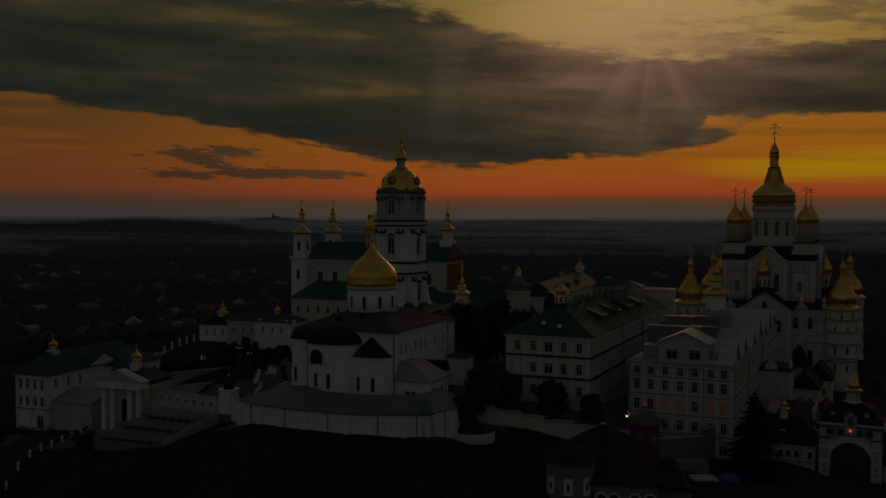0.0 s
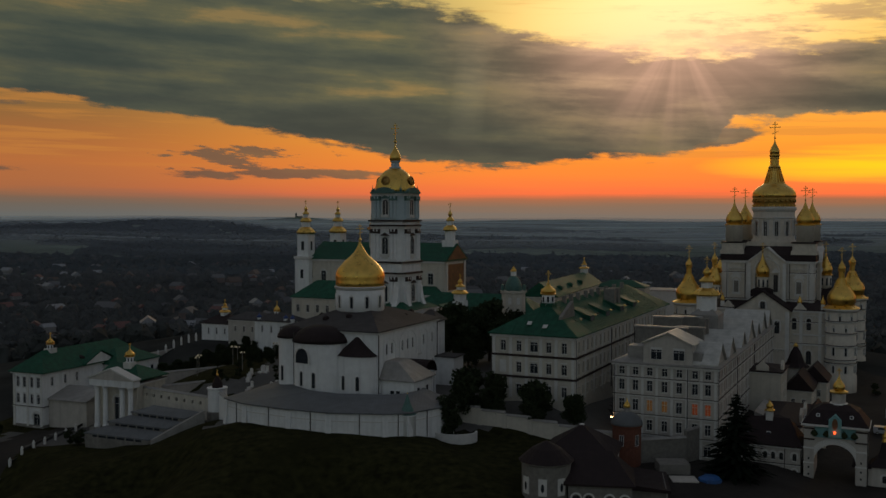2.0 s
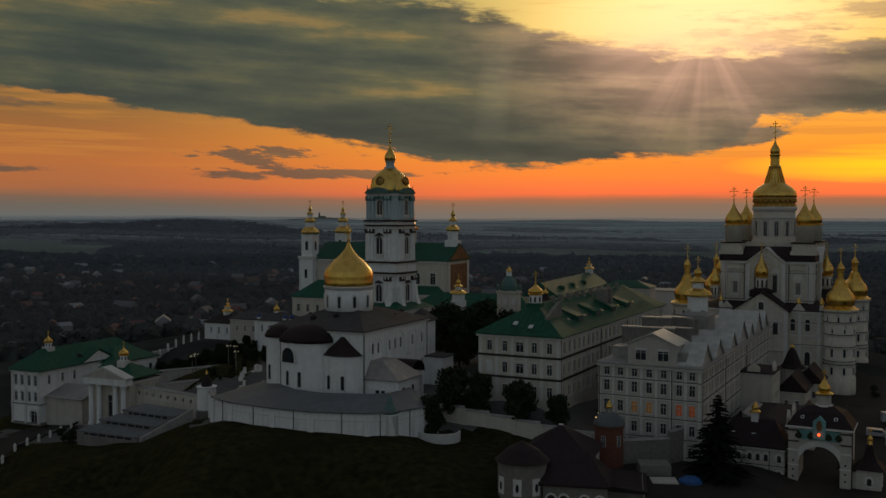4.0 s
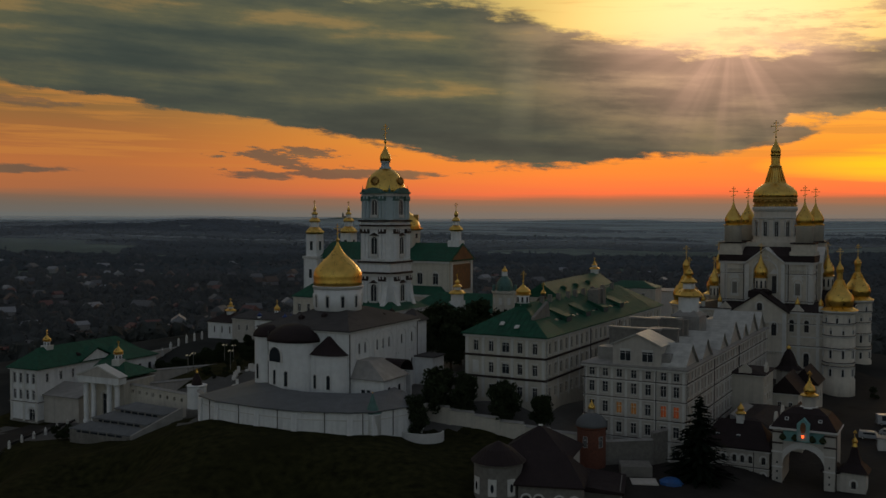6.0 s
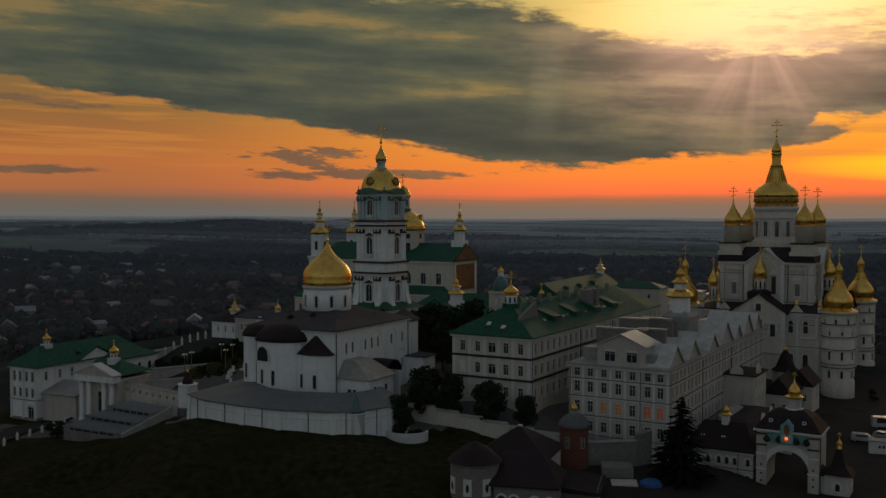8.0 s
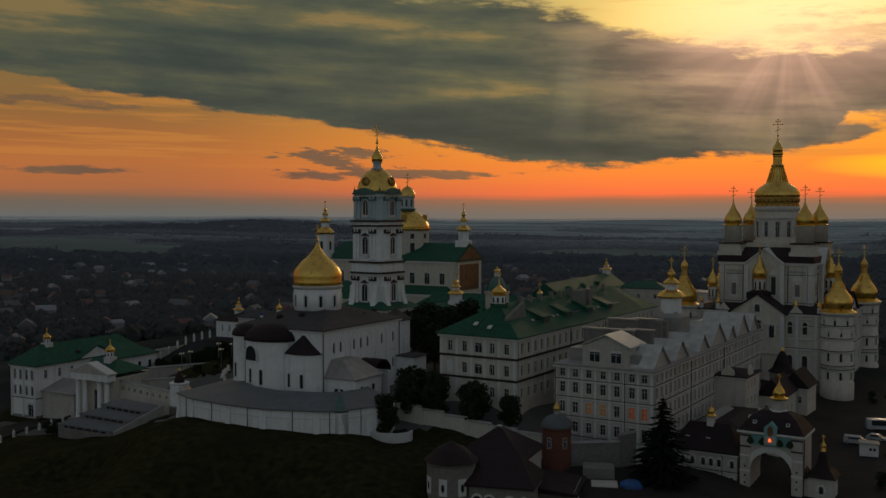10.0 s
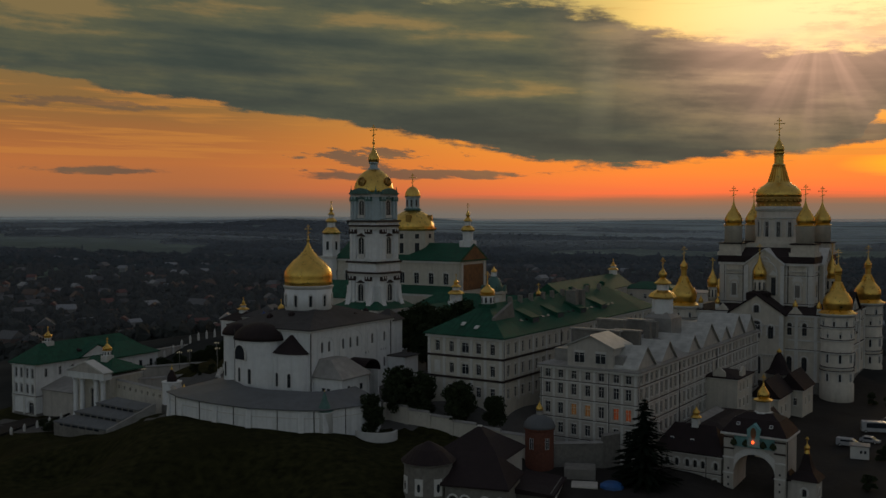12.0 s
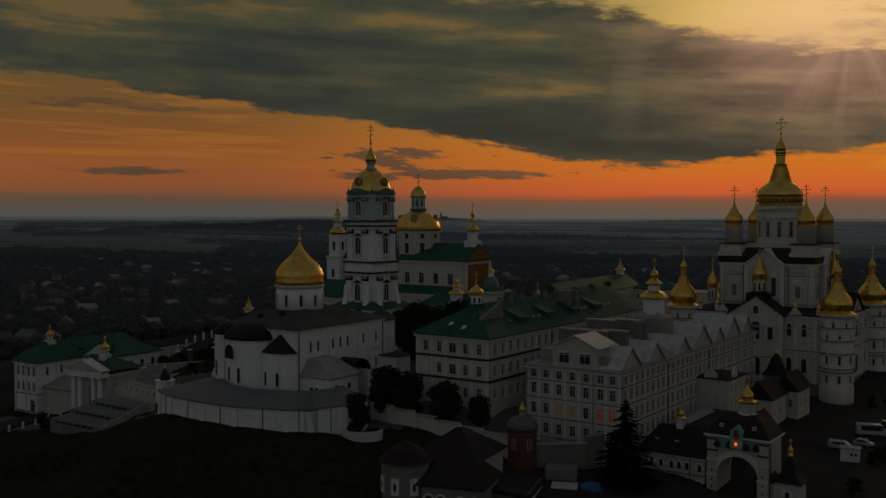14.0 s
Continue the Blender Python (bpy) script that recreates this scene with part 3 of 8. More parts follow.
# ---- ground: one sheet from the hill's court to the horizon ----
HILL = [(-20, 225, 0), (-12, 275, 1), (20, 250, 0), (-50, 262, -2), (25, 218, -1.5), (-3, 190, -5.0), (-19, 190.5, -4.6), (-29, 194, -4.4), (-40, 201, -4.4), (-49, 209, -6), (-57, 207, -10.5), (-68, 211, -13.4), (-81, 220, -15.0), (-93, 238, -16.5), (-108, 248, -17.5), (-60, 185, -17), (-15, 165, -14), (-100, 200, -24), (9, 195, -7.8), (30, 199, -7.5), (42, 190, -11), (62, 196, -11.5), (86, 189, -14), (108, 230, -13), (126, 275, -12.5), (105, 318, -7), (60, 250, -6), (150, 190, -16), (40, 160, -15), (-30, 390, 5), (0, 340, 1), (-80, 345, -6), (-110, 310, -12), (60, 400, 0)]


def smooth(t):
    t = max(0.0, min(1.0, t))
    return t * t * (3 - 2 * t)


def valley(x, y):
    d = math.hypot(x, y - 100)
    base = -46 + 22 * smooth((d - 900) / 1500) + 14 * smooth((d - 2400) / 1400) + 17 * smooth((d - 3600) / 1200)
    base += 10 * smooth((-x - 300) / 900) * smooth((d - 800) / 1200) - 14 * smooth((x + 200) / 900) * smooth((d - 1500) / 1200) * (1 - smooth((d - 3300) / 900))
    return base


def far_height(x, y):
    d = math.hypot(x, y - 100)
    base = valley(x, y)
    base += 34 * math.exp(-((x + 760) / 250) ** 2 - ((y - 2650) / 220) ** 2) + 16 * math.exp(-((x + 1150) / 260) ** 2 - ((y - 2700) / 200) ** 2)
    roll_ = noise.noise((x * 0.0011, y * 0.0016, 3.0)) * 13 + noise.noise((x * 0.004, y * 0.004, 7.0)) * 3
    return base + roll_ * smooth((d - 500) / 1500)


def height(x, y):
    k = smooth((math.hypot((x - 10) * 0.9, (y - 265)) - 120) / 230)
    if k >= 1:
        return far_height(x, y)
    n = s = 0.0
    for hx, hy, hz in HILL:
        w = 1.0 / ((x - hx) ** 2 + (y - hy) ** 2 + 14.0) ** 1.6
        n += w * hz
        s += w
    return n / s * (1 - k) + far_height(x, y) * k


def build_ground():
    me = bpy.data.meshes.new("ground")
    cx, cy, seg = 20.0, 215.0, 224
    radii = [2.4 * i for i in range(1, 62)]
    while radii[-1] < 4780:
        radii.append(radii[-1] * 1.055 + 1)
    verts, faces, kinds = [(cx, cy, height(cx, cy))], [], []
    for r in radii:
        for i in range(seg):
            a = 2 * math.pi * i / seg
            x, y = cx + r * math.cos(a), cy + r * math.sin(a)
            verts.append((x, y, height(x, y)))

    def kind(r, i):
        a = 2 * math.pi * (i + 0.5) / seg
        x, y = cx + r * math.cos(a), cy + r * math.sin(a)
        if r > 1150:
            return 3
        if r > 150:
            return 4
        if x > 95 - max(0, (215 - y)) * 0.35 and y > 176 and y < 312 and x < 150:
            return 1
        if x > 34 + max(0, y - 180) * 0.2 and y > 160 and x < 120:
            return 1
        if y > 206 and -48 < x < 60 and y < 300:
            return 2
        if -108 < x < -98 and 150 < y < 252:
            return 1
        if -112 < x < -47 and 222 < y < 250 and y > 222 + (-47 - x) * 0.12:
            return 2
        return 0

    for i in range(seg):
        faces.append((0, 1 + i, 1 + (i + 1) % seg))
        kinds.append(2)
    for j in range(len(radii) - 1):
        for i in range(seg):
            a, b = 1 + j * seg + i, 1 + j * seg + (i + 1) % seg
            faces.append((a, a + seg, b + seg, b))
            kinds.append(kind((radii[j] + radii[j + 1]) / 2, i))
    me.from_pydata(verts, [], faces)
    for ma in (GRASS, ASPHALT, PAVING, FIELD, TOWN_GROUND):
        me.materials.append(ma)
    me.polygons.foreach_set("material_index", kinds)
    me.polygons.foreach_set("use_smooth", [True] * len(faces))
    me.update()
    tagged(new("ground", me), "grassy hill with asphalt yards falling to wide dark fields", "ground", kind="structure")


build_ground()


# ---- the white church with one gilded onion dome ----
def build_church():
    W, D = 24.2, 33.0
    ob = thing("church", "white plastered church with one gilded onion dome and brown sheet roofs", "church", pose(-11, 209.3, 0, 0, 0, -22))
    right = [(y, 8.6, 0.9, 2.5, True) for y in (4.6, 7.2, 12.6, 15.4, 18.2, 24.4, 29.6)] + [(y, 2.2, 0.9, 2.4, True) for y in (24.6, 29.6)] + [(y, 6.3, 0.45, 0.6, False) for y in (21.6, 22.8, 28.2, 29.2, 30.2)]
    block(ob, W, D, -6, 14.0, WHITE, (), right, frame_mat=FRAME_D, sills=False, thick=0.9)
    band(ob, W, D, 13.55, 0.5, 0.35, TRIM)
    part("roof", solid([(-W - .6, -.6, 14.06), (.6, -.6, 14.06), (.6, D + .6, 14.06), (-W - .6, D + .6, 14.06), (-W - .6, -.6, 14.3), (.6, -.6, 14.3), (.6, D + .6, 14.3), (-W - .6, D + .6, 14.3), (-16.2, 12.0, 17.8), (-8.0, 12.0, 17.8), (-8.0, 21.0, 17.8), (-16.2, 21.0, 17.8)], [(3, 2, 1, 0), (0, 1, 5, 4), (1, 2, 6, 5), (2, 3, 7, 6), (3, 0, 4, 7), (4, 5, 9, 8), (5, 6, 10, 9), (6, 7, 11, 10), (7, 4, 8, 11), (8, 9, 10, 11)]), SLATE, ob, "dull grey brown sheet roof")
    # blind arches on the long side
    for y0, y1, z in ((2.8, 9.0, 12.2), (11.0, 20.0, 13.0), (22.4, 26.4, 12.6), (27.6, 31.8, 12.6)):
        bm = bmesh.new()
        c, r = (y0 + y1) / 2, (y1 - y0) / 2
        rz = min(r, 2.6)
        pts = [(c - r * math.cos(math.pi * k / 14), z - rz + rz * math.sin(math.pi * k / 14)) for k in range(15)]
        pts = [(y0, 7.2)] + pts + [(y1, 7.2)]
        for (a, za), (b, zb) in zip(pts, pts[1:]):
            dx, dz = b - a, zb - za
            ln = math.hypot(dx, dz)
            nx, nz = -dz / ln * 0.16, dx / ln * 0.16
            solid([(0.003, a - nx, za - nz), (0.003, b - nx, zb - nz), (0.003, b + nx, zb + nz), (0.003, a + nx, za + nz), (0.14, a - nx, za - nz), (0.14, b - nx, zb - nz), (0.14, b + nx, zb + nz), (0.14, a + nx, za + nz)], [(0, 1, 2, 3), (7, 6, 5, 4), (0, 4, 5, 1), (1, 5, 6, 2), (2, 6, 7, 3), (3, 7, 4, 0)], bm)
        part("blind_arch", bm, WHITE, ob)
    # drum and dome
    cx, cy = -12.4, 15.0
    dr = part("drum", lathe([(5.75, 16.0), (5.75, 22.6)], 40, cx, cy), WHITE, ob, "", True)
    slit = bpy.data.meshes.new("slit_window")
    bm = box(-0.32, 0.32, -0.06, 0.12, 0, 2.6)
    bm.to_mesh(slit)
    bm.free()
    slit.materials.append(GLASS)
    for k in range(10):
        a = 36 * k + 8
        m = pose(cx + 5.75 * math.sin(radians(a)), cy - 5.75 * math.cos(radians(a)), 18.2, 0, 0, a)
        win = again("slit_window", slit, ob, m=m)
        part("surround", arch_ring(0.36, 0.22, -0.2, 0.1, 2.5, 6, 2.3), TRIM, win)
    part("drum_cornice", lathe([(5.8, 22.3), (6.05, 22.7), (6.15, 23.0), (5.9, 23.15)], 40, cx, cy), TRIM, ob)
    part("base_ring", lathe([(6.2, 16.4), (6.2, 16.9), (5.8, 17.3)], 40, cx, cy), SLATE, ob)
    dome(ob, cx, cy, 23.1, 5.72, 10.6, ONION, GOLD, 56)
    part("finial", lathe([(0.14, 33.5), (0.42, 34.0), (0.14, 34.5)], 12, cx, cy), GOLD, ob)
    cross(ob, cx, cy, 34.3, 3.4)
    # apses on the front: polygonal bays with their own roofs

    def bay(x0, x1, out, z1, apex, material, holes, dome_like):
        x0, x1, holes = x0 * 0.945, x1 * 0.945, [(x * 0.945, s - (0.9 if w < 2 else 0.6), w, h * (0.74 if w < 2 else 0.95)) for x, s, w, h in holes]
        c, r = (x0 + x1) / 2, (x1 - x0) / 2
        n = 12
        ring = [(c - r * math.cos(math.pi * k / n), -0.002 - out * math.sin(math.pi * k / n) ** 0.75) for k in range(n + 1)]
        part("apse", prism(ring + [(x1, 0.4), (x0, 0.4)], -6, z1), WHITE, ob, "rounded white apse", False)
        over = [(c - (r + .45) * math.cos(math.pi * k / n), 0.2 - (out + .55) * math.sin(math.pi * k / n) ** 0.75) for k in range(n + 1)]
        bm = bmesh.new()
        steps = [(1.0, 0.0), (0.97, 0.22), (0.85, 0.52), (0.66, 0.76), (0.42, 0.92), (0.15, 1.0)] if dome_like else [(1.0, 0.0), (0.72, 0.26), (0.42, 0.58), (0.08, 1.0)]
        loops = [[bm.verts.new((c + (x - c) * s, 0.2 + (y - 0.2) * s, z1 - 0.1 + (apex - z1) * h)) for x, y in over] for s, h in steps]
        for la, lb in zip(loops, loops[1:]):
            for i in range(n):
                bm.faces.new((la[i], la[i + 1], lb[i + 1], lb[i]))
        bm.faces.new(loops[0][::-1])
        bm.faces.new(loops[-1])
        part("apse_roof", bm, material, ob, "dark brown sheet half dome", dome_like)
        for x, s, w, h in holes:
            t = math.acos(max(-1, min(1, (c - x) / r)))
            y = -out * math.sin(t) ** 0.75
            t2 = t + 0.05
            dx, dy = -r * math.cos(t2) + r * math.cos(t), -out * math.sin(t2) ** 0.75 + out * math.sin(t) ** 0.75
            ang = math.degrees(math.atan2(dy, dx))
            bm = bmesh.new()
            pts = [(-w / 2, 0), (w / 2, 0)] + [(w / 2 * math.cos(math.pi * k / 6), h - w / 2 + w / 2 * math.sin(math.pi * k / 6)) for k in range(7)]
            fr = [(px * 1.25 if pz > 0 else px * 1.25, pz * 1.04 - 0.06) for px, pz in pts]
            for ring_, y0, y1, b in ((pts, -0.10, 0.3, bm),):
                a0 = [b.verts.new((px, y0, pz)) for px, pz in ring_]
                b.faces.new(a0)
            win = part("slit_window", bm, GLASS, ob)
            win.matrix_basis = pose(x, y, s, 0, 0, ang)
            bm = bmesh.new()
            for (ax, az_), (bx, bz), (cx_, cz), (dx_, dz_) in zip(pts, pts[1:] + pts[:1], fr[1:] + fr[:1], fr):
                solid([(ax, -0.16, az_), (bx, -0.16, bz), (cx_, -0.16, cz), (dx_, -0.16, dz_), (ax, 0.1, az_), (bx, 0.1, bz), (cx_, 0.1, cz), (dx_, 0.1, dz_)], [(0, 1, 2, 3), (0, 4, 5, 1), (2, 6, 7, 3)], bm)
            part("surround", bm, TRIM, win)

    bay(-26.4, -19.4, 2.8, 12.2, 14.9, BROWN_ROOF, [(-24.2, 3.4, 0.75, 4.6), (-20.6, 3.2, 0.6, 4.0)], True)
    bay(-21.6, -8.4, 5.2, 11.6, 15.4, BROWN_ROOF, [(-17.4, 2.9, 0.8, 4.4), (-14.0, 2.7, 0.8, 4.6), (-17.2, 7.7, 3.7, 3.5)], True)
    bay(-10.4, -0.4, 3.2, 9.0, 13.0, BROWN_ROOF, [(-7.3, 2.4, 0.8, 4.2), (-3.6, 2.4, 0.8, 4.2)], False)
    # small hipped annex on the long side
    an = bmesh.new()
    box(0.004, 8.2, 1.2, 11.5, -5, 3.7, an)
    part("annex", an, WHITE, ob)
    part("annex_roof", solid([(-.0, .7, 3.5), (8.7, .7, 3.5), (8.7, 12, 3.5), (-.0, 12, 3.5), (.0, .7, 3.75), (8.7, .7, 3.75), (8.7, 12, 3.75), (.0, 12, 3.75), (0.1, 3.4, 7.4), (3.2, 3.4, 7.4), (3.2, 9.4, 7.4), (0.1, 9.4, 7.4)], [(3, 2, 1, 0), (0, 1, 5, 4), (1, 2, 6, 5), (2, 3, 7, 6), (4, 5, 9, 8), (5, 6, 10, 9), (6, 7, 11, 10), (8, 9, 10, 11), (7, 4, 8, 11), (3, 0, 4, 7)]), GREY_ROOF, ob, "patched grey sheet roof")
    for x, y, rz in ((3.0, 1.19, 0), (4.4, 1.19, 0), (8.21, 3.6, 90), (8.21, 8.2, 90)):
        w = part("annex_window", box(-0.45, 0.45, -0.06, 0.05, 0, 1.3 if rz else 0.7), GLASS, ob)
        w.matrix_basis = pose(x, y, 0.6, 0, 0, rz)
    # porch canopy with a dark barrel roof
    bm = arch_ring(3.2, 0.28, -5.5, -0.005, 0, 12, 0)
    part("porch_roof", bm, BROWN_ROOF, ob, "dark brown barrel porch roof").matrix_basis = pose(0, 16.5, 3.2, 0, 0, 90) @ Matrix.Diagonal((1, 1, 0.85, 1))
    bm = box(0.005, 5.2, 13.2, 13.8, -4, 3.2)
    box(0.005, 5.2, 19.2, 19.8, -4, 3.2, bm)
    part("porch_wall", bm, WHITE, ob)
    part("lean_to", box(0.006, 5.2, 31.0, 37.0, -5, 4.6), WHITE, ob)
    part("lean_to_roof", box(0.0, 5.6, 30.6, 37.4, 4.604, 4.9), SLATE, ob)
    # taller stub at the far end and its low gable
    part("stair_block", box(-6.0, -0.4, D + 0.004, D + 5.2, -6, 13.2), WHITE, ob)
    part("stair_roof", hip(-6.5, 0.1, D + 0.01, D + 5.7, 13.4, 2.6), SLATE, ob)
    for x, y in ((0.12, 0.3), (0.12, D - 0.8), (-19.5, -3.2)):
        part("downpipe", lathe([(0.12, 0), (0.12, 13.6)], 8, x, y), PIPE, ob)
    for x, y, z in ((-16, 5, 15.9), (-5, 8, 15.7), (-3.6, 22, 15.3), (-20, 10, 15.9), (-6, 30, 15.6), (-11, 7, 16.4)):
        part("roof_hatch", hip(x - 0.5, x + 0.5, y - 0.6, y + 0.6, z + 0.5, 0.5, thick=0.9), BROWN_ROOF, ob)


build_church()


# ---- ring wall with its sloping sheet roof, below the church ----
RING = [(-44.5, 209.5), (-39.0, 203.5), (-28.5, 197.6), (-19.7, 194.2), (-8.0, 193.2), (-3.2, 194.2), (3.2, 200.6), (6.0, 206.5)]


def build_ring():
    ob = thing("retaining_wall", "white buttressed ring wall with a grey sheet roof below the church", "wall", pose(0, 0, 0))
    inner = [(-33.5, 222.0), (-31.0, 214.5), (-25.5, 207.0), (-19.0, 203.5), (-9.0, 202.5), (-5.0, 204.0), (-2.0, 207.5), (-1.0, 211.0)]
    for i, (a, b) in enumerate(zip(RING, RING[1:])):
        dx, dy = b[0] - a[0], b[1] - a[1]
        ln = math.hypot(dx, dy)
        w = part("wall_bay", box(0, ln, 0, 0.8, -11, -0.5), WHITE, ob)
        m = Matrix.Translation((a[0], a[1], 0)) @ pose(0, 0, 0, 0, 0, math.degrees(math.atan2(dy, dx)))
        w.matrix_basis = m
        c = part("string_course", box(0, ln, -0.12, -0.003, -2.3, -2.1), TRIM, ob)
        c.matrix_basis = m
        if i < 6:
            bt = part("buttress", solid([(-.6, -1.1, -11), (.6, -1.1, -11), (.6, 0.3, -11), (-.6, 0.3, -11), (-.6, -0.25, -1.0), (.6, -0.25, -1.0), (.6, 0.3, -1.0), (-.6, 0.3, -1.0)], [(3, 2, 1, 0), (4, 5, 6, 7), (0, 1, 5, 4), (1, 2, 6, 5), (2, 3, 7, 6), (3, 0, 4, 7)]), WHITE, ob)
            bt.matrix_basis = m
        g = part("downpipe", lathe([(0.09, -6), (0.09, -0.6)], 6, ln * 0.55, -0.12), PIPE, ob)
        g.matrix_basis = m
        out = [(p[0] + (p[0] - q[0]) * 0.05, p[1] + (p[1] - q[1]) * 0.05) for p, q in zip((a, b), inner[i:i + 2])]
        q0, q1 = inner[i], inner[i + 1]
        part("roof_sheet", solid([(*out[0], -0.6), (*out[1], -0.6), (*q1, 1.5), (*q0, 1.5), (*out[0], -0.35), (*out[1], -0.35), (*q1, 1.75), (*q0, 1.75)], [(3, 2, 1, 0), (4, 5, 6, 7), (0, 1, 5, 4), (1, 2, 6, 5), (2, 3, 7, 6), (3, 0, 4, 7)]), ZINC_DARK, ob, "dull blue grey zinc sheets")
    tw = thing("wall_turret", "small white round wall turret with green cone roof", "turret", pose(-3.6, 195.6, 0))
    part("shaft", lathe([(1.9, -11), (1.75, -1.4), (1.95, -1.2), (1.95, -0.9)], 16), WHITE, tw, "", True)
    part("spire", lathe([(2.0, -0.9), (1.5, -0.5), (0.75, 1.1), (0.35, 2.4), (0.05, 3.2)], 12), TEAL, tw)
    part("knob", lathe([(0.05, 3.1), (0.14, 3.3), (0.05, 3.5)], 8), GOLD, tw)
    # end block of the ring and the wall that leads to the portico
    wt = thing("corner_turret", "white round wall turret with a dark cone roof and gilded tip", "turret", pose(-50.0, 222.5, 0, 0, 0, -20))
    part("shaft", lathe([(2.35, -12), (2.25, -0.9), (2.45, -0.7), (2.45, -0.5)], 16), WHITE, wt)
    part("plinth", lathe([(2.55, -12), (2.5, -6.2), (2.3, -6.0)], 16), STONE, wt)
    part("spire", lathe([(1.3, -0.6), (1.15, 0.6), (0.7, 1.6), (0.25, 2.3)], 12), BROWN_ROOF, wt)
    part("tip", lathe([(0.2, 2.25), (0.32, 2.5), (0.1, 3.0), (0.04, 3.6)], 10), GOLD, wt)


build_ring()


# ---- wall with loopholes, portico and stair roofs on the falling side ----
def long_wall(name, label, a, b, z0, z1, material, thick=0.8, cap=True, holes=0, group=""):
    dx, dy = b[0] - a[0], b[1] - a[1]
    ln = math.hypot(dx, dy)
    ob = thing(name, label, "wall", Matrix.Translation((a[0], a[1], 0)) @ pose(0, 0, 0, 0, 0, math.degrees(math.atan2(dy, dx))), group)
    hs = [(x, z0 + (z1 - z0) * 0.62, 0.8, 0.9, False) for x in spread(ln * 0.06, ln * 0.94, holes)] if holes else []
    part("wall_body", facade(ln, z0 - 5, z1, hs, thick), material, ob)
    for x, s, w, h, _ in hs:
        part("loophole", box(x - w / 2, x + w / 2, 0.4, 0.5, s, s + h), GLASS, ob)
    if cap:
        part("coping", solid([(0, -.25, z1), (ln, -.25, z1), (ln, thick + .25, z1), (0, thick + .25, z1), (0, thick / 2, z1 + .45), (ln, thick / 2, z1 + .45)], [(3, 2, 1, 0), (0, 1, 5, 4), (2, 3, 4, 5), (1, 2, 5), (3, 0, 4)]), GREY_ROOF, ob)
    return ob


long_wall("precinct_wall", "cream precinct wall with square loopholes under a sheet coping", (-76.0, 240.5), (-51.5, 224.5), -9.0, -3.6, CREAM, 0.8, True, 10)
long_wall("precinct_wall", "white wall linking the turret and the ring wall", (-49.0, 220.0), (-44.0, 210.0), -9.0, -1.4, WHITE)


def build_stairs():
    ob = thing("covered_stairs", "three stepped grey sheet roofs over a long covered stairway", "stairs roof", pose(0, 0, 0))
    a, b = Vector((-52.4, 218.0, 0)), Vector((-66.0, 225.4, 0))
    down = Vector((-11.6, -2.2, 0)) / 3
    slide = Vector((-4.5, -0.2, 0)) / 3
    for k, (z, drop) in enumerate(((-5.4, 1.4), (-7.6, 1.4), (-9.9, 1.6))):
        p0, p1 = a + down * k, b + (down + slide) * k
        p2, p3 = b + (down + slide) * (k + 1), a + down * (k + 1)
        q = [(*p0.xy, z), (*p3.xy, z - drop), (*p2.xy, z - drop), (*p1.xy, z)]
        part("roof_sheet", solid([(x, y, h - 0.3) for x, y, h in q] + q, [(3, 2, 1, 0), (4, 5, 6, 7), (0, 1, 5, 4), (1, 2, 6, 5), (2, 3, 7, 6), (3, 0, 4, 7)]), ZINC_DARK, ob, "dull blue grey zinc sheets")
        part("stair_wall", prism([tuple(v.xy) for v in (p0 * .98 + p1 * .02, p3 * .98 + p2 * .02, p2 * .98 + p3 * .02, p1 * .98 + p0 * .02)], z - 8, z - drop - 0.32), STONE, ob)
        e0, e1 = p3 + (p2 - p3) * .12 + down * .012, p3 + (p2 - p3) * .86 + down * .012
        part("vent_slot", prism([tuple(v.xy) for v in (e0, e1, e1 - down * .03, e0 - down * .03)], z - drop - .78, z - drop - .3), GLASS, ob, "dark slot under the roof edge")
    for k in range(3):
        for s in spread(0.08, 0.92, 7):
            p = (a + down * (k + 1)) * (1 - s) + (b + (down + slide) * (k + 1)) * s
            part("bracket", box(p.x - 0.15, p.x + 0.15, p.y - 0.1, p.y + 0.2, -7.7 - 2.3 * k, -6.9 - 2.3 * k), STONE, ob)
    e0, e1 = a + Vector((0.3, -0.3, 0)), a + down * 3 + Vector((0.3, -0.4, 0))
    bm = solid([(e0.x, e0.y, -11), (e1.x, e1.y, -18), (e1.x + .5, e1.y - .6, -18), (e0.x + .5, e0.y - .6, -11), (e0.x, e0.y, -4.9), (e1.x, e1.y, -11.4), (e1.x + .5, e1.y - .6, -11.4), (e0.x + .5, e0.y - .6, -4.9)], [(3, 2, 1, 0), (4, 5, 6, 7), (0, 1, 5, 4), (1, 2, 6, 5), (2, 3, 7, 6), (3, 0, 4, 7)])
    part("side_parapet", bm, GREY_ROOF, ob)


build_stairs()


